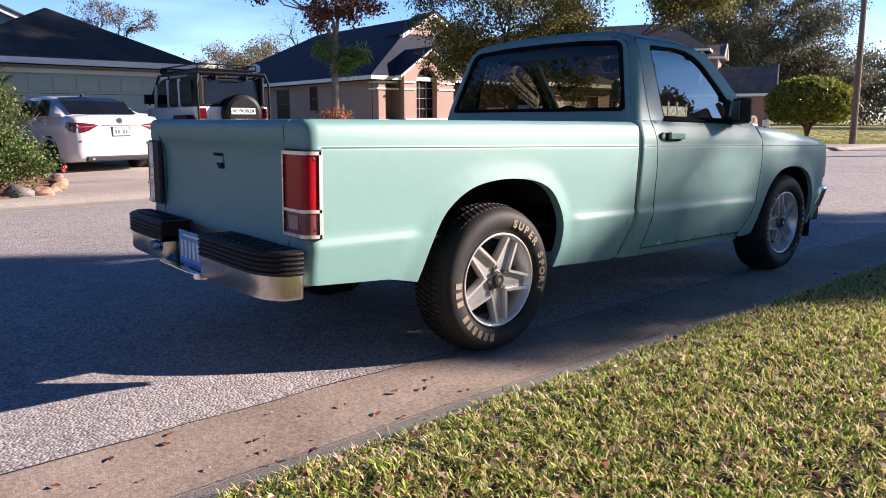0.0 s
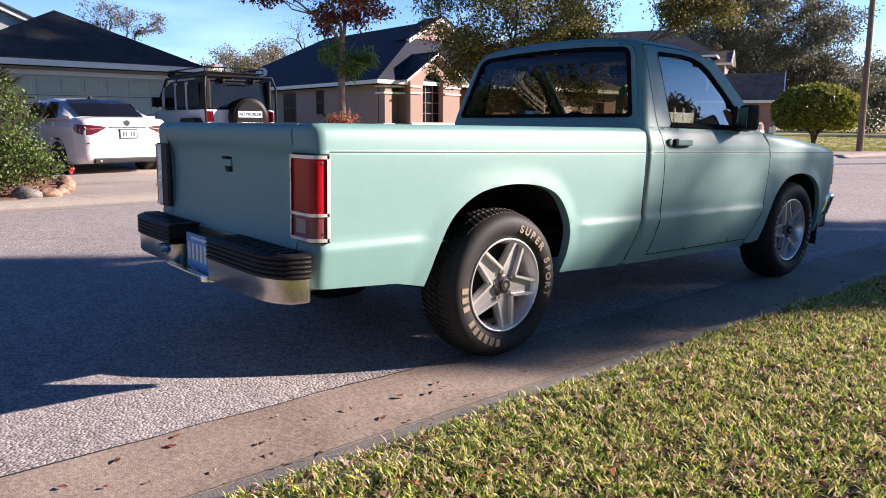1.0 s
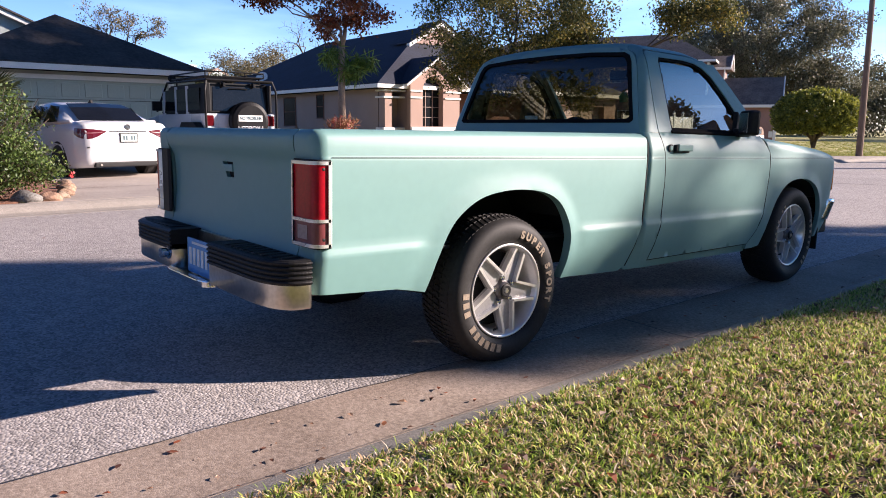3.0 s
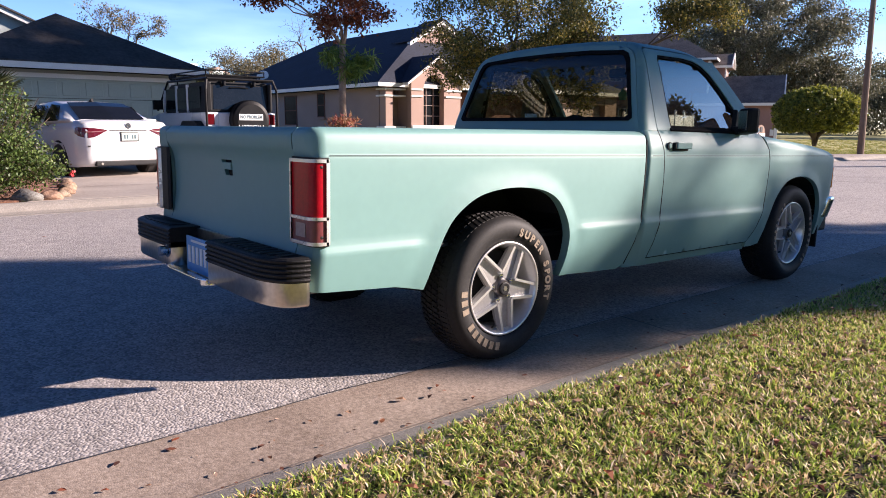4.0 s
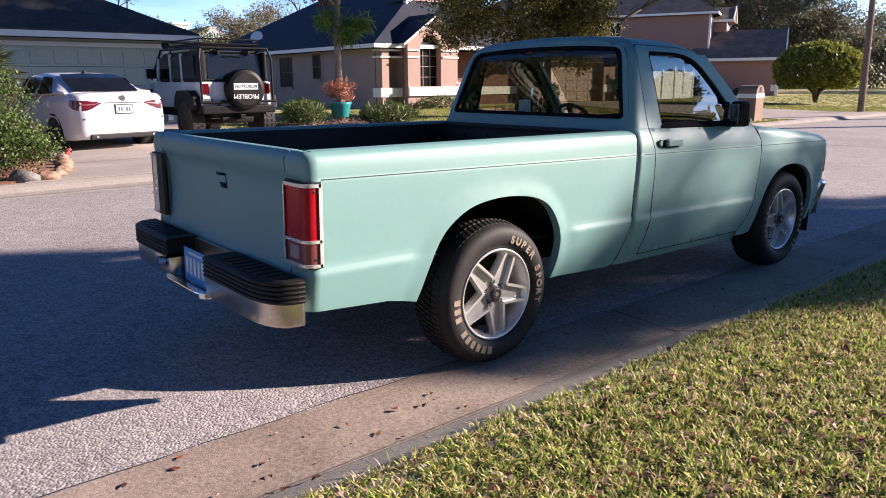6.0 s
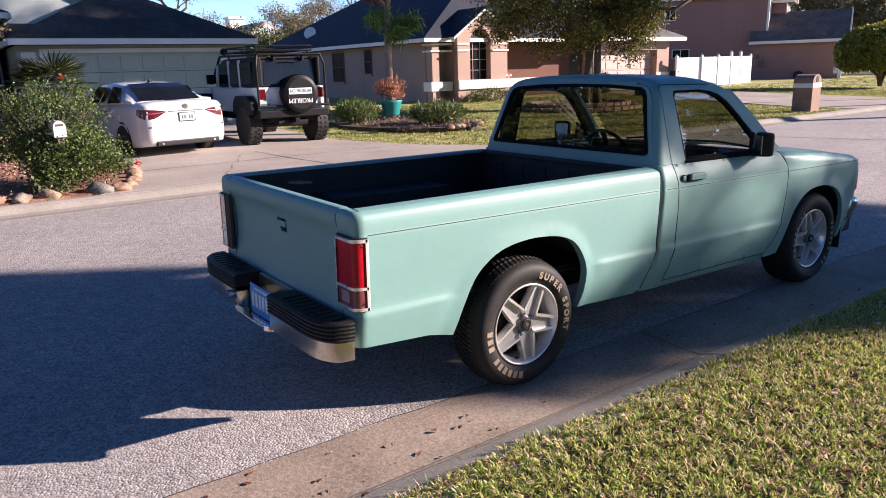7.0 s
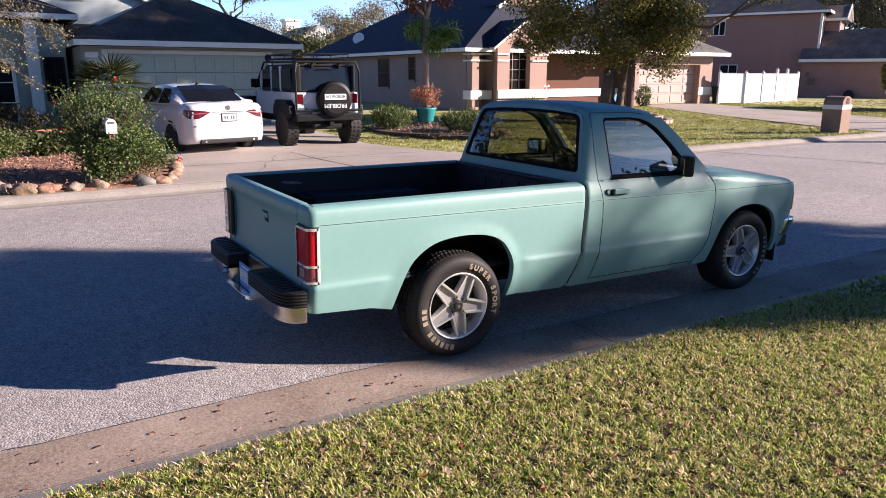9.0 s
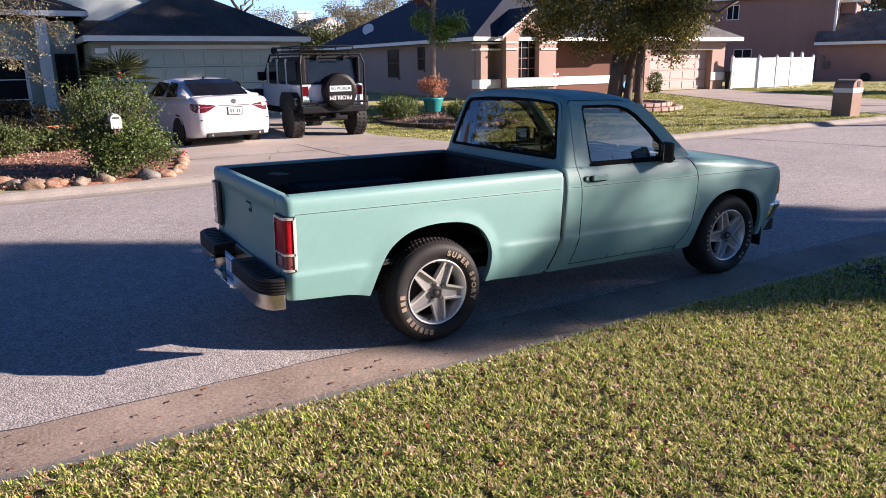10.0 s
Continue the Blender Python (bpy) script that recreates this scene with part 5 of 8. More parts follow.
# bay with the arch, cut out of its front
arch = [(17.42, 1.10), (18.58, 1.10), (18.58, 2.62)] + [(18.0 + 0.58 * math.cos(a), 2.62 + 0.66 * math.sin(a)) for a in np.linspace(0.2, math.pi - 0.2, 11)] + [(17.42, 2.62)]
bay_out = [(16.75, 0.15), (19.55, 0.15), (19.55, 2.95), (18.15, 4.02), (16.75, 2.95)]
bay = sheet(bay_out, lambda y, z: Vector((-22.0, y, z)), (17.0, 19.0), (0.5, 3.2), holes=[arch], depth=(-0.35, 0, 0), step=0.3)
part("bay_front", bay, PEACH, ah, "peach gabled bay front")
part("bay_side", box(-24, -22.3, 16.75, 16.95, 0.15, 2.95), PEACH, ah)
part("bay_side", box(-24, -22.3, 19.35, 19.55, 0.15, 2.95), PEACH, ah)
awin = part("arched_window", prism(arch, "x", -22.36, -22.33), WINDOW, ah, "tall arched window with white bars")
for z in (1.5, 1.95, 2.4, 2.75):
    part("glazing_bar", box(-22.33, -22.29, 17.42, 18.58, z - 0.009, z + 0.009), PINKD, awin)
for y in (17.8, 18.2):
    part("glazing_bar", box(-22.33, -22.295, y - 0.009, y + 0.009, 1.1, 3.2), PINKD, awin)
for y0, y1 in ((16.72, 17.35), (18.65, 19.58)):
    for z in (2.30, 2.58):
        part("band", box(-22.0, -21.94, y0, y1, z, z + 0.07), WHITE, ah)
part("plinth_band", box(-22.0, -21.88, 16.72, 19.6, 0.70, 1.08, 0.02), WHITE, ah)
for s in (1, -1):
    rb = prism([(18.15, 4.12), (18.15 + s * 1.75, 2.88), (18.15 + s * 1.75, 2.78), (18.15, 4.00)], "x", -25, -21.75)
    part("bay_roof", rb, WHITE, ah)
    part("bay_roof", prism([(18.15, 4.16), (18.15 + s * 1.78, 2.91), (18.15 + s * 1.78, 2.88), (18.15, 4.12)], "x", -25, -21.7), NAVY, ah)
def dutch(x0, x1, y0, y1, z, rise, xg, zb, thick=0.12):
    """A hipped roof whose near end is a skirt below an upright gable at xg that starts at the height zb."""
    b = bmesh.new()
    h, ym = (y1 - y0) / 2, (y0 + y1) / 2
    w = h * (1 - (zb - z) / rise)
    lo = [b.verts.new((*p, z - thick)) for p in ((x0, y0), (x1, y0), (x1, y1), (x0, y1))]
    up = [b.verts.new((*p, z)) for p in ((x0, y0), (x1, y0), (x1, y1), (x0, y1))]
    far, top = b.verts.new((x0 + h, ym, z + rise)), b.verts.new((xg, ym, z + rise))
    ga, gb = b.verts.new((xg, ym - w, zb)), b.verts.new((xg, ym + w, zb))
    for i in range(4):
        b.faces.new((lo[i], lo[(i + 1) % 4], up[(i + 1) % 4], up[i]))
    for f in (lo[::-1], (up[0], up[1], ga, top, far), (up[1], up[2], gb, ga), (up[2], up[3], far, top, gb), (up[3], up[0], far), (ga, gb, top)):
        b.faces.new(f)
    bmesh.ops.recalc_face_normals(b, faces=b.faces[:])
    return b


part("roof", dutch(-41, -22.2, 15.2, 26.0, 2.90, 3.1, -24.8, 5.0), NAVY, ah, "dark navy shingle roof")
part("gable_wall", prism([(18.9, 5.0), (22.3, 5.0), (20.6, 5.95)], "x", -24.79, -24.74), PEACH, ah)
for q in (1, -1):
    part("rake_board", prism([(20.6, 6.10), (20.6 + q * 2.0, 4.95), (20.6 + q * 2.0, 4.77), (20.6, 5.90)], "x", -24.74, -24.50), WHITE, ah)
    part("gable_roof", prism([(20.6, 6.16), (20.6 + q * 2.05, 4.98), (20.6 + q * 2.05, 4.94), (20.6, 6.11)], "x", -26.0, -24.42), NAVY, ah)
part("gutter", fascia(-41, -22.2, 15.2, 26.0, 2.70, 2.86, 0.05), WHITE, ah)
part("porch_wall", box(-24.3, -24.0, 19.55, 26.2, 0.1, 2.7), RUST, ah, "rust-red porch wall")
part("porch_band", box(-24.0, -23.94, 19.6, 26.2, 0.66, 1.05), WHITE, ah)
part("garage_wall", box(-30, -23.6, 26.25, 32.4, 0.1, 2.70), PEACH, ah)
part("garage_front", box(-23.6, -23.0, 26.25, 26.6, 0.1, 2.70), PEACH, ah)
part("garage_front", box(-23.6, -23.0, 31.35, 32.38, 0.1, 2.70), PEACH, ah)
part("garage_front", box(-23.6, -23.0, 26.6, 31.35, 2.28, 2.70), PEACH, ah)
panel_door(ah, -23.4, 26.6, 31.35, 0.2, 2.28, 4, 5, PINKD, "pink sectional garage door")
part("column_band", box(-23.0, -22.94, 31.3, 32.45, 0.66, 1.08), WHITE, ah)
part("garage_roof", hip(-31, -22.4, 25.4, 33.0, 2.96, 1.95), GREYR, ah)
part("gutter", fascia(-31, -22.4, 25.4, 33.0, 2.74, 2.92, 0.05), WHITE, ah)
dish = part("satellite_dish", lathe([(0.0, 0.0), (0.18, 0.03), (0.34, 0.10), (0.36, 0.12), (0.34, 0.12), (0.0, 0.03)], "x", (0, 0, 0), 24), WHITE, ah, "white satellite dish", smooth=True)
dish.matrix_basis = pose(-35.6, 16.5, 3.75, 0, -25, -50)
part("dish_arm", tube([(-35.65, 16.55, 3.72), (-35.8, 16.8, 3.4)], 0.03, 6), GREYR, ah)

# two-storey house further along
th = thing("house", "two-storey brown-red sided house with a low wing", "house", (-26.55, 48.21, 0.0), 25)
part("wall", box(-20, 0, 0.0, 6.5, 0.1, 6.02), BRICKRED, th)
part("roof", hip(-20.5, 0.5, -0.5, 7.0, 6.22, 2.35), BROWNR, th)
part("gutter", fascia(-20.5, 0.5, -0.5, 7.0, 6.02, 6.18, 0.05), WHITE, th)
part("corner_board", box(-0.12, 0.03, -0.045, 0.15, 2.9, 6.0), WHITE, th)
part("corner_board", box(0.0, 0.04, 0.9, 1.12, 2.9, 6.0), WHITE, th)
part("bay_wall", box(0.05, 1.0, 1.4, 4.6, 2.6, 5.55), BRICKRED, th)
part("bay_trim", box(0.98, 1.06, 1.34, 1.52, 2.6, 5.55), WHITE, th)
part("bay_roof", hip(-2.0, 1.45, 1.0, 5.0, 5.72, 1.0, "x", ("hi",)), BROWNR, th)
part("bay_gutter", box(0.05, 1.46, 0.95, 1.03, 5.52, 5.70), WHITE, th)
part("bay_rake", prism([(1.0, 5.60), (3.0, 6.60), (5.0, 5.60), (5.0, 5.76), (3.0, 6.78), (1.0, 5.76)], "x", 1.45, 1.52), WHITE, th)
for name, x0, x1, z0, z1 in (("upper", -7.33, -6.55, 4.68, 5.64), ("lower", -6.62, -5.42, 1.90, 2.46)):
    w = window_y(th, -0.03, x0, x1, z0, z1, sill=False, bar=False)
    part("glazing_bar", box((x0 + x1) / 2 - 0.03, (x0 + x1) / 2 + 0.03, -0.06, -0.035, z0, z1), WHITE, w)
part("wing_wall", box(-0.9, 4.9, -0.4, 3.4, 0.1, 2.66), BRICKRED, th)
part("wing_roof", hip(-1.1, 5.2, -0.9, 3.9, 2.86, 2.05, "x", ("lo", "hi")), BROWNR, th)
part("wing_gutter", box(-1.1, 5.2, -0.97, -0.86, 2.64, 2.84), WHITE, th)
part("gable_trim", prism([(-0.9, 2.74), (1.5, 4.80), (3.9, 2.74), (3.9, 2.92), (1.5, 4.98), (-0.9, 2.92)], "x", 5.2, 5.28), WHITE, th)
part("corner_board", box(4.72, 4.93, -0.45, -0.2, 0.1, 2.64), WHITE, th)
part("plinth_band", box(4.45, 4.70, -0.44, -0.40, 0.5, 0.95), WHITE, th)
part("utility_box", box(-0.62, -0.40, -0.50, -0.40, 1.62, 1.95, 0.02), GREYR, th)
part("utility_box", box(-0.45, -0.05, -0.52, -0.40, 1.05, 1.55, 0.02), BROWNR, th)
part("conduit", tube([(-0.95, -0.03, 1.2), (-0.95, -0.05, 1.75)], 0.12, 8), BROWNR, th)
board = part("siding_board", box(-20, -0.12, -0.022, 0.0, 0.3, 0.405), BRICKRED, th)
for i in range(1, 48):
    copy = new("siding_board", board.data)
    copy.parent = th
    copy.location = (0, 0, i * 0.118)

# white vinyl fence between the houses
fence = thing("vinyl_fence", "tall white vinyl privacy fence", "fence")
pts = [(-22.5, 32.45), (-22.1, 34.2), (-22.2, 35.9), (-22.4, 37.5), (-22.8, 39.1), (-23.3, 41.0)]
for a, c in zip(pts, pts[1:]):
    d = Vector((c[0] - a[0], c[1] - a[1], 0))
    n = int(d.length / 0.28)
    for i in range(n):
        p0, p1 = Vector((*a, 0)) + d * (i / n + 0.004), Vector((*a, 0)) + d * ((i + 1) / n - 0.004)
        b = box(0, (p1 - p0).length, -0.012, 0.012, 0.2, 1.82)
        bmesh.ops.transform(b, matrix=Matrix.Translation((p0.x, p0.y, 0)) @ Matrix.Rotation(math.atan2(d.y, d.x), 4, "Z"), verts=b.verts[:])
        part("slat", b, VINYL, fence)
for k, (x, y) in enumerate(pts):
    h = 2.06 if k in (3, 4) else 1.90
    b = box(x - 0.065, x + 0.065, y - 0.065, y + 0.065, 0.1, h, 0.008)
    lathe([(0.09, h), (0.09, h + 0.03), (0.0, h + 0.12)], "z", (x, y, 0), 4, b)
    part("post", b, VINYL, fence)

# ---- parked cars ----
CARW = mat("white_car_paint", (0.68, 0.69, 0.71), 0.2, 0, 0.03, 1, 20, coat=0.7)
JEEPW = mat("silver_white_paint", (0.58, 0.62, 0.67), 0.28, 0, 0.05, 1, 20, coat=0.5)
PLATEG = mat("pale_grey_plate", (0.42, 0.47, 0.45), 0.4, 0, 0.15, 20, 60)
DRED = mat("dark_red_lamp_lens", (0.10, 0.005, 0.008), 0.12, 0, 0.15, 20, 90)
DGLASS = mat("privacy_glass", (0.008, 0.009, 0.011), 0.05, 0, 0.2, 3, 20, spec=0.35)


def simple_wheel(car, x, y, r, w, s, rim_r, rim_mat, knobs=0):
    wl = new("wheel")
    wl.parent = car
    wl.matrix_basis = pose(x, y, r, 0, 0, 0 if s > 0 else 180)
    part("tyre", lathe([(rim_r, -w), (r - 0.03, -w), (r, -w + 0.03), (r, -0.03), (r - 0.03, 0.0), (rim_r, 0.0)], "x", (0, 0, 0), 40), TYRE, wl)
    if knobs:
        tb = bmesh.new()
        for i in range(knobs):
            for h0, h1, o in ((-w + 0.01, -w + 0.09, 0), (-w + 0.10, -w + 0.16, 0.5), (-0.09, -0.01, 0.5)):
                q = box(h0, h1, -0.022, 0.022, r - 0.02, r + 0.014)
                bmesh.ops.transform(q, matrix=Matrix.Rotation(2 * math.pi * (i + o) / knobs, 4, "X"), verts=q.verts[:])
                join(tb, q)
        tagged(part("tread", tb, TYRE, wl), kind="stuff")
    part("rim", lathe([(rim_r, -0.06), (rim_r, -0.005), (rim_r - 0.02, -0.01), (rim_r - 0.03, -0.06), (0.06, -0.05), (0.05, -0.02), (0, -0.02)], "x", (0, 0, 0), 32), rim_mat, wl)
    for k in range(5):
        q = prism([(-0.03, 0.03), (0.03, 0.03), (0.045, rim_r - 0.02), (-0.045, rim_r - 0.02)], "x", -0.055, -0.02, 0.004)
        bmesh.ops.transform(q, matrix=Matrix.Rotation(2 * math.pi * k / 5, 4, "X"), verts=q.verts[:])
        part("spoke", q, rim_mat, wl)


def sedan_section(y, hw, zb, zt, tuck):
    """One ring of the lower body: x right, from the sill up to the shoulder and across."""
    k = [(hw - tuck, zb), (hw - 0.01, zb + 0.12), (hw, zb + 0.30), (hw - 0.01, zt - 0.20), (hw - 0.03, zt - 0.08), (hw - 0.09, zt - 0.01), (hw * 0.55, zt + 0.015), (0, zt + 0.02)]
    return [(x, y, z) for x, z in k] + [(-x, y, z) for x, z in reversed(k[:-1])]


car = thing("saloon_car", "white four-door saloon car parked nose-in on the driveway", "car", (-11.45, 2.00, 0.04), 100)
# local: +y forward from the rear bumper, length 4.87
low = [(0.00, 0.72, 0.42, 0.80, 0.06), (0.04, 0.80, 0.30, 0.98, 0.06), (0.12, 0.855, 0.25, 1.06, 0.05), (0.35, 0.895, 0.22, 1.085, 0.05), (0.8, 0.915, 0.20, 1.075, 0.04), (1.5, 0.917, 0.19, 1.03, 0.04), (2.6, 0.917, 0.19, 1.0, 0.04), (3.4, 0.91, 0.19, 0.97, 0.04), (4.1, 0.89, 0.20, 0.90, 0.05), (4.6, 0.80, 0.22, 0.80, 0.06), (4.8, 0.66, 0.26, 0.70, 0.06), (4.87, 0.50, 0.34, 0.60, 0.04)]
shape = loft([sedan_section(*r) for r in low])
skin_tree = BVHTree.FromBMesh(shape)
part("body", shape, CARW, car, smooth=True)


def on_skin(centre, ang, z, out=0.008):
    """The body's surface seen from a point inside at an angle, a little proud."""
    d = Vector((math.cos(ang), math.sin(ang), 0))
    hit = skin_tree.ray_cast(Vector((*centre, z)) + d * 2, -d)[0]
    return hit + d * out if hit else Vector((*centre, z))


def wrap_lamp(s, rows):
    """A lens laid on the rear corner; rows of (angle in degrees, low, high)."""
    b = bmesh.new()
    cols = []
    for deg, lo, hi in rows:
        col = []
        for k in range(5):
            p = on_skin((0.42, 0.40), radians(deg), lo + (hi - lo) * k / 4)
            col.append(b.verts.new((s * p.x, p.y, p.z)))
        cols.append(col)
    for p, q in zip(cols, cols[1:]):
        for k in range(4):
            b.faces.new((p[k], q[k], q[k + 1], p[k + 1]))
    bmesh.ops.recalc_face_normals(b, faces=b.faces[:])
    bmesh.ops.solidify(b, geom=b.faces[:], thickness=0.006)
    return b

top = [(0.55, 0.66, 1.06, 1.075), (0.80, 0.68, 1.05, 1.19), (1.10, 0.66, 1.04, 1.33), (1.45, 0.63, 1.03, 1.435), (1.90, 0.62, 1.02, 1.475), (2.40, 0.62, 1.0, 1.465), (2.75, 0.63, 0.99, 1.40), (3.10, 0.67, 0.97, 1.22), (3.45, 0.70, 0.95, 1.02)]


def cabin_section(y, hw, zb, zt):
    k = [(0.86, zb), (0.84, zb + 0.06), (hw + 0.35 * (0.84 - hw) * (1 if zt - zb > 0.3 else 2), zb + 0.6 * (zt - zb)), (hw + 0.02, zt - 0.05), (hw - 0.06, zt - 0.008), (hw * 0.5, zt + 0.006), (0, zt + 0.01)]
    return [(x, y, z) for x, z in k] + [(-x, y, z) for x, z in reversed(k[:-1])]


part("cabin", loft([cabin_section(*r) for r in top]), CARW, car, smooth=True)
# rear screen, side windows
rs = raw("rear_screen", [(-0.64, 0.62, 1.10), (0.64, 0.62, 1.10), (0.60, 1.10, 1.345), (0.55, 1.36, 1.425), (-0.55, 1.36, 1.425), (-0.60, 1.10, 1.345), (0, 0.55, 1.10), (0, 1.34, 1.445), (0, 1.05, 1.36)], [(0, 6, 8, 5), (6, 1, 2, 8), (5, 8, 7, 4), (8, 2, 3, 7)], DGLASS, car, "black-tinted rear screen")
rs.location = (0, -0.005, 0.012)
for s in (1, -1):
    for (y0, y1, t0, t1) in ((0.95, 1.72, 1.25, 1.70), (1.80, 2.85, 1.80, 2.45)):
        pn = raw("side_window", [(s * 0.835, y0 + 0.1, 1.08), (s * 0.835, y1, 1.06), (s * 0.67, t1, 1.40), (s * 0.68, t0, 1.37)], [(0, 1, 2, 3)], DGLASS, car)
        pn.location = (s * 0.03, 0, 0)
    tl = part("tail_lamp", wrap_lamp(s, [(-91, 0.895, 0.905), (-80, 0.86, 0.925), (-68, 0.81, 0.935), (-58, 0.775, 0.945), (-48, 0.765, 0.95), (-36, 0.775, 0.955), (-24, 0.80, 0.96), (-12, 0.85, 0.96)]), DRED, car, "dark red wrap-round tail lamp")
    part("lamp_band", wrap_lamp(s, [(-86, 0.893, 0.900), (-70, 0.875, 0.890), (-55, 0.865, 0.885), (-45, 0.865, 0.885), (-30, 0.875, 0.89)]), REDC, tl).location = (s * 0.006, -0.006, 0)
    part("door_mirror", box(min(s * 0.90, s * 1.06), max(s * 0.90, s * 1.06), 2.78, 2.92, 1.0, 1.12, 0.03), BLACK if s < 0 else BLACK, car)
    part("exhaust_tip", tube([(s * 0.55, -0.01, 0.285), (s * 0.55, 0.1, 0.285)], 0.022, 12), WORN, car)
    for y in (1.0, 3.80):
        part("wheel_arch", lathe([(0, 0), (0.37, 0), (0.37, 0.012), (0, 0.012)], "x", (s * 0.905 - 0.006, y, 0.34), 32), VOID, car)
        simple_wheel(car, s * 0.922, y, 0.33, 0.22, s, 0.22, ALLOY)
part("rear_valance", box(-0.66, 0.66, 0.0, 0.10, 0.24, 0.335, 0.02), BLACK, car)
part("reflector_strip", box(-0.78, -0.50, 0.01, 0.03, 0.60, 0.625), BLACK, car)
part("reflector_strip", box(0.50, 0.78, 0.01, 0.03, 0.60, 0.625), BLACK, car)
back_y = on_skin((0.0, 0.4), radians(-90), 0.80, 0).y
pl = part("number_plate", box(-0.16, 0.16, back_y - 0.020, back_y + 0.03, 0.71, 0.86, 0.003), PLATEG, car)
part("plate_frame", box(-0.175, 0.175, back_y - 0.015, back_y + 0.03, 0.695, 0.875, 0.003), BLACK, car)
for x in (-0.10, -0.05, 0.05, 0.10):
    part("plate_bar", box(x - 0.014, x + 0.014, back_y - 0.023, back_y - 0.020, 0.745, 0.82), BARD, pl)
part("chrome_strip", box(-0.36, 0.36, back_y + 0.004, back_y + 0.05, 0.895, 0.915, 0.004), CHROME, car)
part("round_badge", lathe([(0.055, 0), (0.055, 0.015), (0.04, 0.018), (0, 0.018)], "y", (0, 0.022, 0.985), 20), CHROME, car)
part("roof_fin", prism([(1.45, 1.46), (1.62, 1.46), (1.48, 1.53)], "x", -0.02, 0.02), BLACK, car)

JBLACK = mat("black_textured_plastic", (0.008, 0.008, 0.009), 0.45, 0, 0.3, 6, 60, 0.1, 120, spec=0.18)
jeep = thing("off_road_car", "lifted silver-white four-door off-road car with black hardtop and roof rack", "car", (-11.85, 4.45, 0.04), 90)
# local: +y forward, rear panel at y = 0
part("body", box(-0.78, 0.78, 0.0, 3.0, 0.72, 1.28, 0.03), JEEPW, jeep)
part("bonnet", prism([(3.0, 0.75), (4.15, 0.75), (4.15, 1.18), (3.0, 1.30)], "x", -0.66, 0.66, 0.03), JEEPW, jeep)
ht = loft([[(-0.76, 0.02, 1.28), (0.76, 0.02, 1.28), (0.70, 0.10, 1.92), (-0.70, 0.10, 1.92)], [(-0.76, 2.75, 1.28), (0.76, 2.75, 1.28), (0.68, 2.35, 1.92), (-0.68, 2.35, 1.92)]])
bmesh.ops.bevel(ht, geom=ht.edges[:], offset=0.03, segments=2, affect="EDGES")
part("hardtop", ht, JBLACK, jeep, "black hardtop")
part("rear_glass", loft([[(-0.60, 0.018, 1.34), (0.60, 0.018, 1.34), (0.56, 0.085, 1.84), (-0.56, 0.085, 1.84)], [(-0.60, 0.06, 1.34), (0.60, 0.06, 1.34), (0.56, 0.12, 1.84), (-0.56, 0.12, 1.84)]]), DGLASS, jeep, "dark tinted rear glass")
for s in (1, -1):
    for y0, y1 in ((0.35, 1.05), (1.12, 1.72), (1.80, 2.45)):
        part("side_window", prism([(y0, 1.36), (y1, 1.36), (y1 - 0.04, 1.82), (y0, 1.82)], "x", min(s * 0.70, s * 0.752), max(s * 0.70, s * 0.752)), DGLASS, jeep)
    if True:
        for y in (1.08, 1.76, 2.55):
            part("window_post", box(min(s * 0.72, s * 0.757), max(s * 0.72, s * 0.757), y - 0.05, y + 0.05, 1.28, 1.88), JEEPW, jeep)
    part("glass_hinge", box(s * 0.34 - 0.025, s * 0.34 + 0.025, -0.01, 0.10, 1.84, 1.95, 0.008), JBLACK, jeep)
    part("roof_edge", box(s * 0.69 - 0.05, s * 0.69 + 0.05, 0.0, 0.10, 1.30, 1.90, 0.02), JBLACK, jeep)
    part("rear_corner", box(s * 0.66 - 0.13, s * 0.66 + 0.13, -0.012, 0.02, 0.78, 1.27, 0.02), JEEPW, jeep)
    part("tail_lamp", box(s * 0.69 - 0.085, s * 0.69 + 0.085, -0.03, 0.01, 1.02, 1.24, 0.01), DRED, jeep)
    part("fender_flare", prism([(0.0, 0.70), (0.05, 0.98), (0.25, 1.10), (0.95, 1.10), (1.12, 0.95), (1.18, 0.70)], "x", min(s * 0.78, s * 0.95), max(s * 0.78, s * 0.95), 0.02), JBLACK, jeep)
    part("front_flare", prism([(3.05, 0.80), (3.25, 1.12), (3.95, 1.12), (4.15, 0.95), (4.15, 0.85)], "x", min(s * 0.66, s * 0.95), max(s * 0.66, s * 0.95), 0.02), JBLACK, jeep)
    part("door_mirror", box(min(s * 0.80, s * 1.02), max(s * 0.80, s * 1.02), 2.50, 2.60, 1.36, 1.58, 0.02), JBLACK, jeep)
    for y in (0.58, 3.55):
        simple_wheel(jeep, s * 0.96, y, 0.435, 0.30, s, 0.23, JBLACK, 26)
    part("cage_bar", tube([(s * 0.80, -0.10, 0.85), (s * 0.80, -0.10, 1.75), (s * 0.74, -0.04, 1.97), (s * 0.72, 2.35, 1.99), (s * 0.78, 2.95, 1.35)], 0.025, 8), JBLACK, jeep)
part("cage_bar", tube([(-0.74, -0.04, 1.97), (0.74, -0.04, 1.97)], 0.025, 8), JBLACK, jeep)
part("rear_bumper", prism([(-0.85, 0.10), (-0.82, -0.16), (0.82, -0.16), (0.85, 0.10)], "z", 0.62, 0.78, 0.02), JBLACK, jeep)
part("bumper_tube", tube([(-0.85, -0.12, 0.86), (0.85, -0.12, 0.86)], 0.03, 8), JBLACK, jeep)
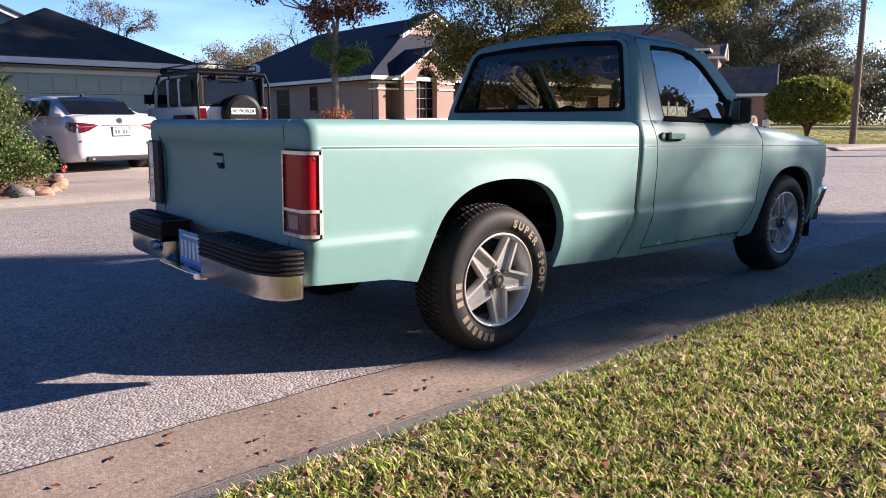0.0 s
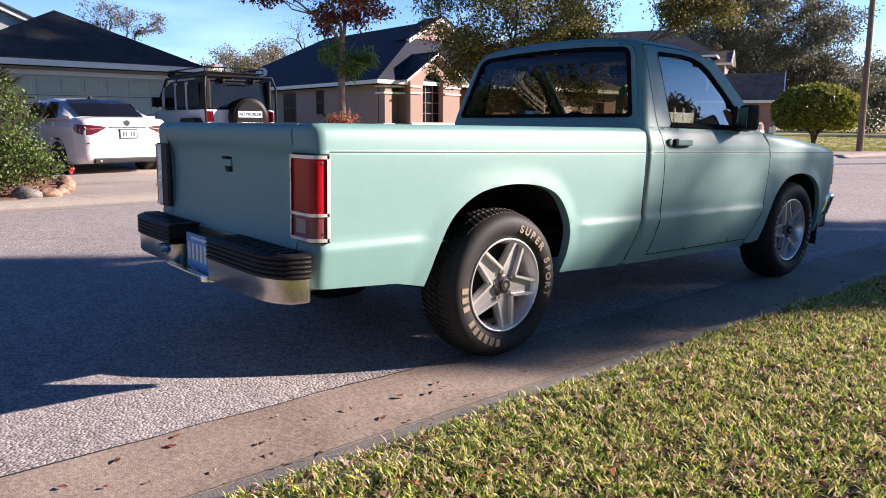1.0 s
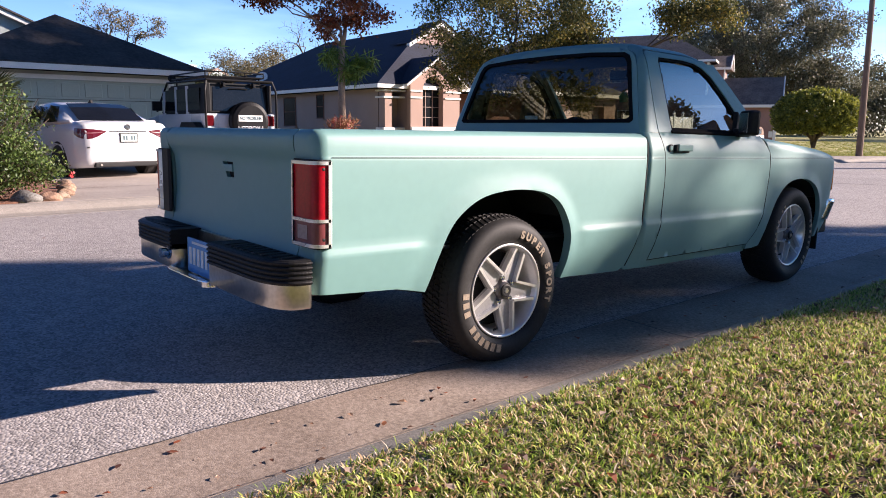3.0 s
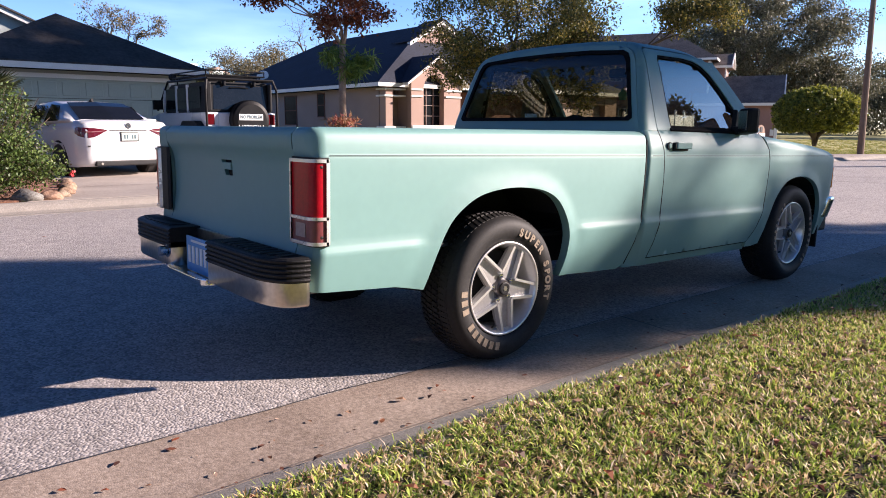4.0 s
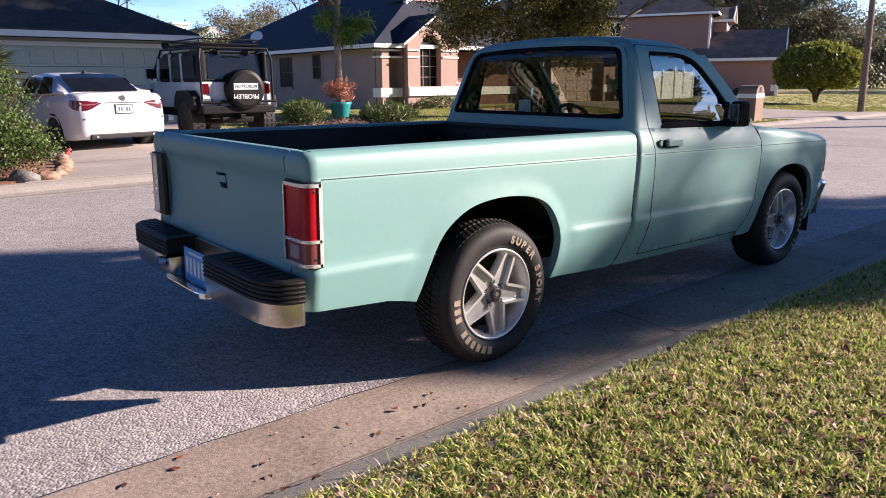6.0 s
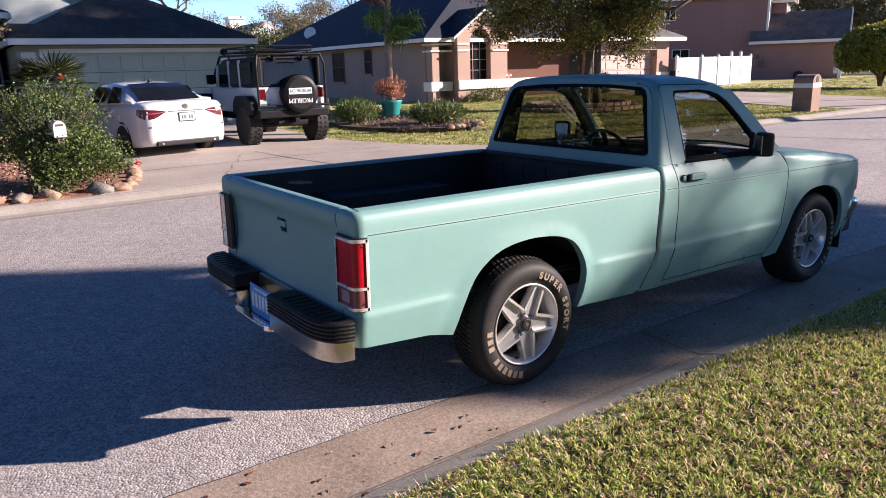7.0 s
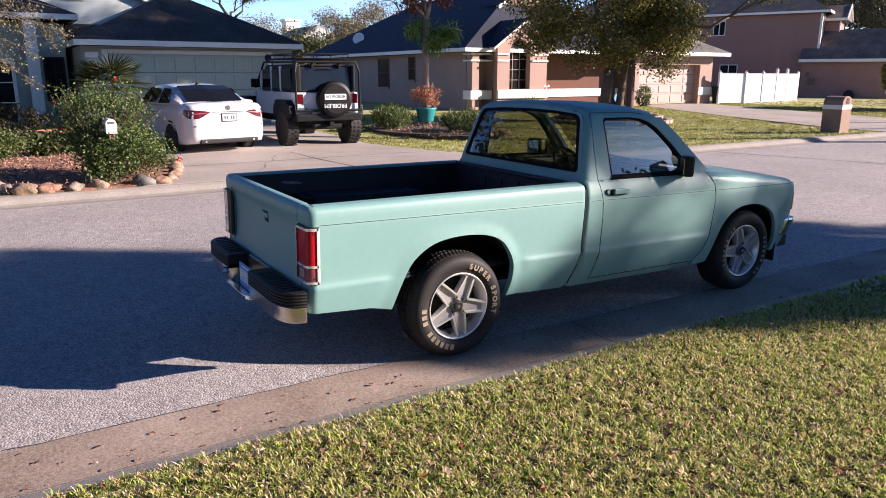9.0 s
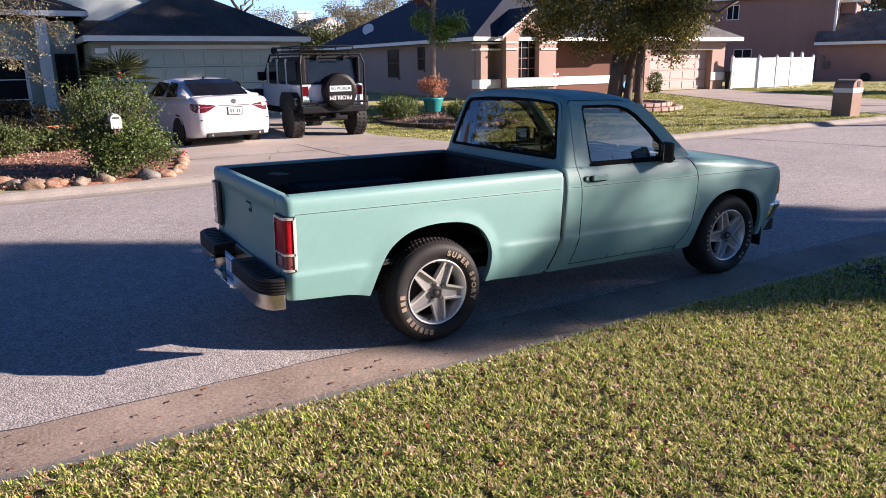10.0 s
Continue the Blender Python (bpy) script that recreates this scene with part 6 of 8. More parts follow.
part("rear_wiper", tube([(-0.22, 0.045, 1.80), (0.0, 0.04, 1.815), (0.20, 0.045, 1.80)], 0.012, 6), JBLACK, jeep)
part("tailgate_lower", box(-0.52, 0.52, -0.008, 0.02, 0.80, 1.27, 0.02), JEEPW, jeep)
part("tow_hitch", box(-0.05, 0.05, -0.26, 0.0, 0.50, 0.60, 0.01), JBLACK, jeep)
part("exhaust_box", tube([(-0.35, 0.05, 0.50), (0.35, 0.05, 0.50)], 0.09, 10), VOID, jeep)
for x in (-0.45, 0.45):
    part("bumper_strut", tube([(x, -0.12, 0.78), (x, -0.12, 0.86)], 0.02, 6), JBLACK, jeep)
part("chassis", box(-0.5, 0.5, 0.0, 4.1, 0.52, 0.74), VOID, jeep)
part("rear_axle", tube([(-0.8, 0.58, 0.43), (0.8, 0.58, 0.43)], 0.05, 8), VOID, jeep)
sp = part("spare_wheel", lathe([(0, -0.30), (0.33, -0.30), (0.40, -0.27), (0.42, -0.22), (0.42, -0.06), (0, -0.06)], "y", (0.12, 0, 1.12), 40), JBLACK, jeep, "black spare wheel cover with white lettering")
part("sign_board", box(-0.18, 0.36, -0.312, -0.303, 1.115, 1.245), PLATEW, sp)
writing("sign_word", "NO PROBLEM", 0.088, BARD, sp, Matrix.Translation((0.09, -0.314, 1.18)) @ Matrix.Rotation(radians(90), 4, "X") @ Matrix.Diagonal((0.92, 1.1, 1, 1)), 0.002, "", 0.002)
writing("cover_text", "PROBLEM", 0.135, BARS, sp, Matrix.Translation((0.09, -0.304, 0.975)) @ Matrix.Rotation(radians(90), 4, "X") @ Matrix.Rotation(radians(180), 4, "Z"))
pl = part("number_plate", box(-0.78, -0.50, -0.05, -0.03, 0.84, 0.99), PLATEG, jeep)
part("plate_bar", box(-0.74, -0.54, -0.054, -0.05, 0.87, 0.93), BARD, pl)
rack = new("roof_rack")
rack.parent = jeep
for z, w in ((2.06, 0.66), (2.16, 0.66)):
    part("rack_rail", tube([(-w, 0.2, z), (w, 0.2, z), (w, 2.2, z), (-w, 2.2, z), (-w, 0.2, z)], 0.016, 6), JBLACK, rack)
for i in range(9):
    y = 0.2 + i * 0.25
    part("rack_bar", tube([(-0.66, y, 2.06), (0.66, y, 2.06)], 0.012, 6), JBLACK, rack)
for x in (-0.66, -0.22, 0.22, 0.66):
    for y in (0.2, 2.2):
        part("rack_post", tube([(x, y, 2.06), (x, y, 2.16)], 0.012, 6), JBLACK, rack)
for x in (-0.62, 0.62):
    for y in (0.35, 2.0):
        part("rack_foot", tube([(x, y, 1.90), (x, y, 2.06)], 0.018, 6), JBLACK, rack)
part("rack_lamp", lathe([(0, -0.04), (0.07, -0.04), (0.09, 0.03), (0, 0.04)], "y", (-0.62, 2.28, 2.10), 16), JBLACK, rack)

# ---- plants ----
BARK = mat("grey_bark", (0.11, 0.085, 0.065), 0.95, 0, 0.35, 6, 40, 0.8, 30)
PALEBARK = mat("pale_trunk", (0.36, 0.25, 0.18), 0.9, 0, 0.3, 6, 40, 0.5, 30)
HEDGE = leafy("dark_hedge_leaves", (0.020, 0.022, 0.010), (0.075, 0.065, 0.030))
OAK = leafy("oak_leaves", (0.024, 0.039, 0.013), (0.095, 0.105, 0.034))
WINTER = leafy("thin_winter_leaves", (0.08, 0.07, 0.035), (0.24, 0.20, 0.11))
AUTUMN = leafy("autumn_leaves", (0.028, 0.042, 0.012), (0.36, 0.27, 0.06), 0.55, 0.35, (0.12, 0.125, 0.03))
REDLEAF = leafy("red_brown_leaves", (0.14, 0.04, 0.022), (0.36, 0.11, 0.05))
GREENL = leafy("bright_shrub_leaves", (0.025, 0.05, 0.014), (0.17, 0.215, 0.065))
HIBLEAF = leafy("hibiscus_leaves", (0.05, 0.035, 0.02), (0.19, 0.26, 0.06), 0.5, 0.35, (0.065, 0.125, 0.028))
YELLOWG = leafy("yellow_green_leaves", (0.05, 0.075, 0.012), (0.36, 0.36, 0.05))
STRAP = leafy("strap_leaves", (0.07, 0.14, 0.02), (0.24, 0.34, 0.07))


def leaves(name, centres, n, size, material, parent, seed, spread=0.3, long=1.8, droop=0.0):
    """Many small folded leaves scattered round clump centres."""
    rng = np.random.default_rng(seed)
    c = np.asarray(centres, float)
    at = c[rng.integers(0, len(c), n)] + rng.normal(0, 1, (n, 3)) * (spread, spread, spread * 0.7)
    d = rng.normal(0, 1, (n, 3))
    d[:, 2] -= droop
    d /= np.linalg.norm(d, axis=1)[:, None]
    e = np.cross(d, rng.normal(0, 1, (n, 3)))
    e /= np.linalg.norm(e, axis=1)[:, None] + 1e-9
    k = size * rng.uniform(0.6, 1.3, (n, 1))
    tip, mid = at + d * k * long, at + d * k * long * 0.5
    nrm = np.cross(d, e) * k * 0.18
    verts = np.stack([at, mid + e * k * 0.5 + nrm, tip, mid - e * k * 0.5 + nrm], 1).reshape(-1, 3)
    faces = (np.arange(n)[:, None] * 4 + np.array([[0, 1, 2, 3]])).reshape(-1, 4)
    me = bpy.data.meshes.new(name)
    me.vertices.add(len(verts))
    me.vertices.foreach_set("co", verts.ravel())
    me.loops.add(4 * n)
    me.loops.foreach_set("vertex_index", faces.ravel())
    me.polygons.add(n)
    me.polygons.foreach_set("loop_start", np.arange(n) * 4)
    me.update(calc_edges=True)
    me.materials.append(material)
    ob = new(name, me)
    ob.parent = parent
    return ob


def clumps(rng, centre, radii, n, hollow=0.5):
    """Clump centres in the outer part of an ellipsoid."""
    d = rng.normal(0, 1, (n, 3))
    d /= np.linalg.norm(d, axis=1)[:, None]
    r = rng.uniform(hollow, 1.0, (n, 1)) ** 0.6
    return np.array(centre) + d * r * np.array(radii)


def tree(name, label, at, height, trunk_r, crown, radii, n_clump, n_leaf, leaf, leaf_mat, seed, bark=None, limbs=9, spread=0.35, hollow=0.4, fork=0.35):
    rng = np.random.default_rng(seed)
    t = thing(name, label, "tree", at)
    ctr = np.array(crown, float)
    fk = np.array((ctr[0] * fork * 0.5, ctr[1] * fork * 0.5, ctr[2] * fork))
    b = bmesh.new()
    tube([(0, 0, -0.2), (0.02, 0.01, 0.15), tuple(fk * 0.5), tuple(fk)], [trunk_r * 1.5, trunk_r * 1.12, trunk_r, trunk_r * 0.85], 10, b)
    cl = clumps(rng, ctr, radii, n_clump, hollow)
    for i in range(limbs):
        end = cl[rng.integers(0, n_clump)]
        mid = fk + (end - fk) * 0.5 + rng.normal(0, 0.25, 3) + (0, 0, 0.3)
        tube([tuple(fk - (0, 0, 0.1)), tuple(fk + (mid - fk) * 0.5), tuple(mid), tuple(end)], [trunk_r * 0.55, trunk_r * 0.38, trunk_r * 0.25, trunk_r * 0.06], 7, b)
        for _ in range(4):
            e2 = cl[np.argsort(np.linalg.norm(cl - end, axis=1))[rng.integers(1, min(8, n_clump))]]
            tube([tuple(mid), tuple((mid + e2) / 2 + rng.normal(0, 0.15, 3)), tuple(e2)], [trunk_r * 0.18, trunk_r * 0.1, trunk_r * 0.03], 5, b)
    part("trunk", b, bark or BARK, t, smooth=True)
    leaves("crown", cl, n_leaf, leaf, leaf_mat, t, seed + 1, spread)
    return t


def fork_out(b, start, r, pts, rng, depth=0):
    """Limbs that part again and again until each reaches its spray of leaves."""
    start = np.asarray(start, float)
    if len(pts) <= 2:
        for p in pts:
            mid = (start + p) / 2 + rng.normal(0, 0.05, 3) * np.linalg.norm(p - start)
            tube([tuple(start), tuple(mid), tuple(p)], [r, max(0.006, r * 0.6), 0.005], 4, b)
        return
    k = 2 if len(pts) < 12 or depth > 3 else 3
    c = pts[rng.choice(len(pts), k, replace=False)]
    for _ in range(4):
        own = np.argmin(np.linalg.norm(pts[:, None] - c[None], axis=2), axis=1)
        c = np.array([pts[own == j].mean(0) if (own == j).any() else c[j] for j in range(k)])
    for j in range(k):
        g = pts[own == j]
        if not len(g):
            continue
        way = c[j] - start
        size = np.linalg.norm(way)
        end = start + way * 0.5 + rng.normal(0, 0.07, 3) * size
        mid = (start + end) / 2 + rng.normal(0, 0.06, 3) * size + np.array((0, 0, 0.03 * size))
        rr = max(0.007, r * min(0.90, (len(g) / len(pts)) ** 0.55))
        tube([tuple(start), tuple(mid), tuple(end)], [min(r, rr * 1.25), rr, rr * 0.9], 7 if depth < 2 else 5, b)
        fork_out(b, end, rr * 0.9, g, rng, depth + 1)


def sprays(rng, centre, radii, n, hollow=0.3, gap=-0.1, grain=0.6):
    """Places for the sprays: an uneven crown with gaps in it."""
    out, shift = [], Vector(rng.uniform(-50, 50, 3))
    while len(out) < n:
        d = rng.normal(0, 1, 3)
        d /= np.linalg.norm(d)
        p = d * rng.uniform(hollow, 1.0) ** 0.55 * np.array(radii)
        lump = 1 + 0.35 * noise.noise(Vector(d) * 1.6 + shift)
        q = p * lump
        if noise.noise(Vector(q) * grain + shift) > gap:
            out.append(np.array(centre) + q)
    return np.array(out)


def big_tree(name, label, at, trunk_r, fork, crowns, n_leaf, leaf, leaf_mat, seed, bark=None, spread=0.3, gap=-0.1, grain=0.6, hollow=0.25, droop=0.3):
    """crowns: rows of (centre, radii, number of sprays) over the foot."""
    rng = np.random.default_rng(seed)
    t = thing(name, label, "tree", at)
    pts = np.concatenate([sprays(rng, c, r, n, hollow, gap, grain) for c, r, n in crowns])
    fk = np.array(fork, float)
    b = bmesh.new()
    tube([(0, 0, -0.2), (0.01, 0.01, 0.12), tuple(fk * 0.5 + rng.normal(0, 0.03, 3)), tuple(fk)], [trunk_r * 1.5, trunk_r * 1.12, trunk_r, trunk_r * 0.9], 12, b)
    fork_out(b, fk, trunk_r * 0.8, pts, rng)
    part("trunk", b, bark or BARK, t, smooth=True)
    leaves("crown", pts, n_leaf, leaf, leaf_mat, t, seed + 1, spread, 1.8, droop)
    return t


DARKOAK = leafy("grey_green_oak_leaves", (0.045, 0.052, 0.028), (0.21, 0.20, 0.125))
oak = big_tree("oak_tree", "broad oak with thinning yellow-green leaves on the lawn", (-15.2, 16.7, 0.1), 0.25, (0.1, 0.1, 1.9), (((-0.4, -0.4, 4.5), (3.3, 3.3, 2.6), 270), ((1.3, 1.2, 3.2), (1.25, 1.25, 1.35), 60), ((4.3, 3.7, 4.75), (1.4, 1.4, 0.6), 50)), 64000, 0.060, AUTUMN, 5, spread=0.25, gap=-0.20, grain=0.75)
part("stem", tube([(0.36, 0.30, -0.2), (0.38, 0.33, 0.5), (0.42, 0.42, 1.6), (0.5, 0.6, 3.2)], [0.20, 0.15, 0.13, 0.06], 9), BARK, oak, smooth=True)
part("stem", tube([(0.82, 0.45, -0.1), (0.80, 0.44, 0.5), (0.78, 0.45, 1.6), (0.75, 0.5, 3.0)], [0.20, 0.14, 0.13, 0.07], 10), BARK, oak, smooth=True)
big_tree("oak_tree", "tall dark live oak behind the houses", (-35, 72, 0.2), 0.6, (0.3, 0, 3.4), (((0, 0, 9.2), (9.5, 9, 6.0), 560), ((6.0, 3.0, 5.2), (5.0, 5.0, 3.2), 110)), 92000, 0.13, DARKOAK, 8, spread=0.46, gap=-0.12, grain=0.25)
big_tree("oak_tree", "dark live oak beside the far lawn", (-8, 88, 0.2), 0.5, (0, 0, 2.8), (((0, 0, 7), (8, 8, 5.6), 190),), 26000, 0.16, DARKOAK, 9, spread=0.7, gap=-0.15, grain=0.3)
big_tree("oak_tree", "distant dark oak behind the roofs", (-42, 78, 0.2), 0.5, (0, 0, 3.0), (((0, 0, 8), (9, 8, 6), 150),), 14000, 0.22, DARKOAK, 10, spread=0.8, gap=-0.15, grain=0.3)
big_tree("oak_tree", "dark oak closing the far end of the street", (-28, 95, 0.2), 0.5, (0, 0, 1.8), (((0, 0, 4.6), (8, 6, 4.6), 150),), 16000, 0.2, DARKOAK, 20, spread=0.8, gap=-0.2, grain=0.3)
big_tree("oak_tree", "low dark oak by the far lawns", (-40, 99, 0.2), 0.4, (0, 0, 1.6), (((0, 0, 4.0), (8, 6, 4.2), 130),), 14000, 0.2, DARKOAK, 21, spread=0.8, gap=-0.2, grain=0.3)
rt = big_tree("ornamental_tree", "slender tree with a red-brown crown", (-16.3, 9.8, 0.17), 0.115, (0, 0, 3.3), (((-0.1, 0.0, 4.75), (1.35, 1.5, 1.25), 80), ((-0.6, -2.2, 4.75), (0.8, 1.3, 0.4), 26)), 11000, 0.062, REDLEAF, 12, PALEBARK, 0.17, gap=-0.15, grain=1.2)
leaves("strap_leaves", np.concatenate([clumps(np.random.default_rng(3), (0.15, 0.25, 2.65), (0.35, 0.55, 0.45), 26, 0.2), clumps(np.random.default_rng(4), (0, -0.35, 3.05), (0.4, 0.45, 0.22), 16, 0.2), clumps(np.random.default_rng(5), (0.2, 0.75, 3.0), (0.3, 0.4, 0.2), 12, 0.2)]), 1000, 0.036, STRAP, rt, 4, 0.06, 10, 1.0)
big_tree("bare_tree", "rounded tree thinning to gold behind the garage roof", (-40.8, 10.5, 0.3), 0.17, (0, 0, 4.6), (((-0.1, -0.9, 6.6), (1.4, 1.3, 0.85), 60), ((0.3, 1.0, 6.3), (1.4, 1.4, 0.7), 60)), 2600, 0.065, WINTER, 14, spread=0.16, gap=-0.2, grain=0.9)
big_tree("bare_tree", "small thin-leaved tree behind the roofs", (-52, 22, 0.3), 0.2, (0, 0, 3.0), (((0, 0, 5.0), (2.6, 2.6, 1.4), 90),), 6500, 0.075, WINTER, 15, spread=0.3, gap=-0.2)
big_tree("bare_tree", "leafless tree behind the navy roof", (-44, 24.5, 0.3), 0.2, (0, 0, 4.0), (((0, 0.5, 6.6), (2.8, 3.6, 2.2), 150),), 300, 0.05, WINTER, 16, spread=0.1, gap=-0.3)

# clipped shrub on the far lawn
bush = thing("round_shrub", "clipped dome-shaped shrub with yellow-green top", "shrub", (-13.7, 37.0, 0.15))
b = bmesh.new()
rngb = np.random.default_rng(2)
for i in range(9):
    a = rngb.uniform(0, 6.28)
    tube([(0, 0, 0), (0.15 * math.cos(a), 0.15 * math.sin(a), 0.5), (1.2 * math.cos(a), 1.2 * math.sin(a), 1.5)], [0.12, 0.08, 0.02], 6, b)
part("trunk", b, BARK, bush)
cl = clumps(rngb, (0, 0, 1.65), (2.1, 2.1, 1.30), 900, 0.82)
leaves("crown", cl[cl[:, 2] > 0.75], 42000, 0.08, YELLOWG, bush, 6, 0.08)

# flowering shrub by the far kerb
hs = thing("hibiscus_shrub", "loose leafy hibiscus shrub in the mulch bed", "shrub", (-8.6, -0.85, 0.10))
b = bmesh.new()
for i in range(80):
    a, r = rngb.uniform(0, 6.28), rngb.uniform(0.3, 1.0)
    tube([(0.1 * math.cos(a), 0.1 * math.sin(a), 0), (0.5 * r * math.cos(a), 0.5 * r * math.sin(a), 0.6), (r * math.cos(a), r * math.sin(a), rngb.uniform(0.5, 1.45))], [0.02, 0.012, 0.004], 5, b)
part("branchwork", b, BARK, hs)
cl = np.concatenate([clumps(rngb, (0.10, 0.05, 0.88), (0.72, 0.75, 0.66), 120, 0.35), clumps(rngb, (0.66, 0.22, 0.46), (0.48, 0.78, 0.38), 90, 0.3), clumps(rngb, (0.98, 0.12, 0.42), (0.20, 0.40, 0.34), 40, 0.2)])
leaves("foliage", cl[cl[:, 2] > 0.12], 21000, 0.026, HIBLEAF, hs, 7, 0.095)
HIB = mat("hibiscus_petals", (0.50, 0.03, 0.03), 0.6, 0, 0.2)
for i, p in enumerate(((0.2, 0.25, 1.55), (0.75, 1.02, 0.28), (-0.1, -0.6, 1.2))):
    leaves("flower", [p], 9, 0.04, HIB, hs, 8 + i, 0.012, 1.2)

# near lawn: fine blades in tufts
def near_z(x):
    return np.interp(x, (1.2, 1.28, 1.44, 1.6), (0.026, 0.045, 0.066, 0.08))


def noise_edge(p):
    """A ragged edge that wanders along the kerb."""
    return np.array([x > 1.29 + 0.05 * noise.noise(Vector((y * 3.0, 0, 5))) + 0.02 * noise.noise(Vector((y * 13.0, 0, 9))) for x, y, z in p])


def lawn(name, n, x0, x1, y0, y1, z, seed, length=(0.014, 0.040), width=0.0023, label="", keep=None, tuft=0.010, material=None):
    rng = np.random.default_rng(seed)
    m = max(1, n // 14)
    c = np.stack([rng.uniform(x0, x1, m), rng.uniform(y0, y1, m), np.zeros(m)], 1)
    tall = rng.uniform(0.65, 1.25, m)
    pick = rng.integers(0, m, n)
    p = c[pick] + np.concatenate([rng.normal(0, tuft, (n, 2)), np.zeros((n, 1))], 1)
    if keep is not None:
        ok = keep(p)
        p, pick = p[ok], pick[ok]
        n = len(p)
    p[:, 2] = z(p[:, 0]) if callable(z) else z
    a = rng.uniform(0, 2 * np.pi, n)
    lean = np.abs(rng.normal(0.85, 0.45, n))
    L = rng.uniform(*length, n) * tall[pick]
    d = np.stack([np.cos(a) * np.sin(lean), np.sin(a) * np.sin(lean), np.cos(lean)], 1)
    sd = np.stack([-np.sin(a), np.cos(a), np.zeros(n)], 1) * width * rng.uniform(0.6, 1.3, (n, 1))
    mid = p + d * L[:, None] * 0.6
    tip = p + d * L[:, None] + np.stack([np.cos(a), np.sin(a), -0.5 * np.ones(n)], 1) * (L * rng.uniform(0.05, 0.3, n))[:, None]
    verts = np.stack([p, mid + sd, tip, mid - sd], 1).reshape(-1, 3)
    me = bpy.data.meshes.new(name)
    me.vertices.add(len(verts))
    me.vertices.foreach_set("co", verts.ravel())
    me.loops.add(4 * n)
    me.loops.foreach_set("vertex_index", np.arange(4 * n))
    me.polygons.add(n)
    me.polygons.foreach_set("loop_start", np.arange(n) * 4)
    me.update(calc_edges=True)
    me.materials.append(material or GRASS)
    return tagged(new(name, me), label, "grass", kind="stuff")


def pockets(p):
    """Leaves small bare hollows between the tufts."""
    deep = np.array([noise.noise(Vector((q[0] * 21, q[1] * 21, 3.0))) + 0.5 * noise.noise(Vector((q[0] * 5, q[1] * 5, 8.0))) for q in p])
    return deep > -0.46


lawn("grass", 500000, 1.30, 4.6, -2.6, 3.2, near_z, 1, (0.012, 0.040), 0.0029, "coarse sunlit lawn grass beside the kerb", pockets, 0.013)
lawn("grass_edge", 16000, 1.235, 1.32, -2.8, 14, near_z, 7, (0.02, 0.05), 0.0024, "ragged grass hanging over the kerb", lambda p: noise_edge(p), 0.012)
lawn("grass_beyond", 130000, 1.30, 8, 3.2, 14, near_z, 2, (0.02, 0.055), 0.004, "coarse lawn grass along the kerb")

lawn("grass_around", 320000, 1.30, 11.0, -11.0, 5.0, near_z, 6, (0.02, 0.055), 0.008, "coarse lawn grass further over the near lawn", lambda p: ~((p[:, 0] < 4.6) & (p[:, 1] > -2.6) & (p[:, 1] < 3.2)), 0.03)


def far_ok(p):
    ok = ~inside(p[:, :2], [(-7.0, -0.55), (-7.9, 0.05), (-9.5, 0.35), (-19.7, 0.5), (-19.7, 6.0), (-12, 5.6), (-9.3, 6.2), (-7.9, 6.9), (-7.0, 7.8)])
    ok &= ~inside(p[:, :2], [(-7.0, 20.2), (-9, 21.0), (-15, 23.5), (-22.8, 26.5), (-22.8, 31.5), (-15, 29.5), (-9, 27.5), (-7.0, 28.0)])
    return ok & ~((p[:, 1] < 0.3) & (p[:, 0] > -14.5))


def far_z(x):
    return np.interp(x, (-60, -24, -19.7, -12, -9.5, -7.0), (0.5, 0.18, 0.12, 0.02, 0.03, 0.085))


lawn("far_grass", 240000, -22, -7.05, -5, 34, far_z, 3, (0.03, 0.07), 0.012, "sunlit far lawn across the street", far_ok, 0.06, FARGRASS)
lawn("far_grass", 40000, -22, -7.05, 30, 60, far_z, 4, (0.04, 0.09), 0.014, "sunlit lawn further along the street", far_ok, 0.05, FARGRASS)

# ---- small things ----
STONE = mat("river_stone", (0.21, 0.175, 0.14), 0.9, 0, 0.5, 3, 40, 0.5, 40, (0.16, 0.10, 0.07))
nt = STONE.node_tree
own = nt.nodes.new("ShaderNodeObjectInfo")
tones = nt.nodes.new("ShaderNodeValToRGB")
for k, (at, c) in enumerate(((0.0, (1.5, 1.0, 0.85, 1)), (1.0, (0.8, 0.95, 1.1, 1)), (0.5, (1.35, 1.2, 1.05, 1)))):
    e = tones.color_ramp.elements[k] if k < 2 else tones.color_ramp.elements.new(at)
    e.position, e.color = at, c
both = nt.nodes.new("ShaderNodeMix")
both.data_type, both.blend_type = "RGBA", "MULTIPLY"
both.inputs["Factor"].default_value = 1
nt.links.new(own.outputs["Random"], tones.inputs[0])
nt.links.new(nt.nodes["Principled BSDF"].inputs["Base Color"].links[0].from_socket, both.inputs["A"])
nt.links.new(tones.outputs[0], both.inputs["B"])
nt.links.new(both.outputs["Result"], nt.nodes["Principled BSDF"].inputs["Base Color"])
MBRICK = mat("brown_stucco", (0.25, 0.165, 0.125), 0.9, 0, 0.15, 3, 50, 0.4, 70)
TERRA = mat("terracotta", (0.42, 0.17, 0.09), 0.8, 0, 0.15, 5, 40)
TURQ = mat("turquoise_glaze", (0.03, 0.30, 0.30), 0.25, 0, 0.12, 4, 40)
WOODP = mat("weathered_pole", (0.20, 0.14, 0.10), 0.9, 0, 0.25, 4, 60, 0.4, 50)
PAVER = mat("pinkish_paver", (0.42, 0.30, 0.25), 0.9, 0, 0.2, 5, 50, 0.3, 60)
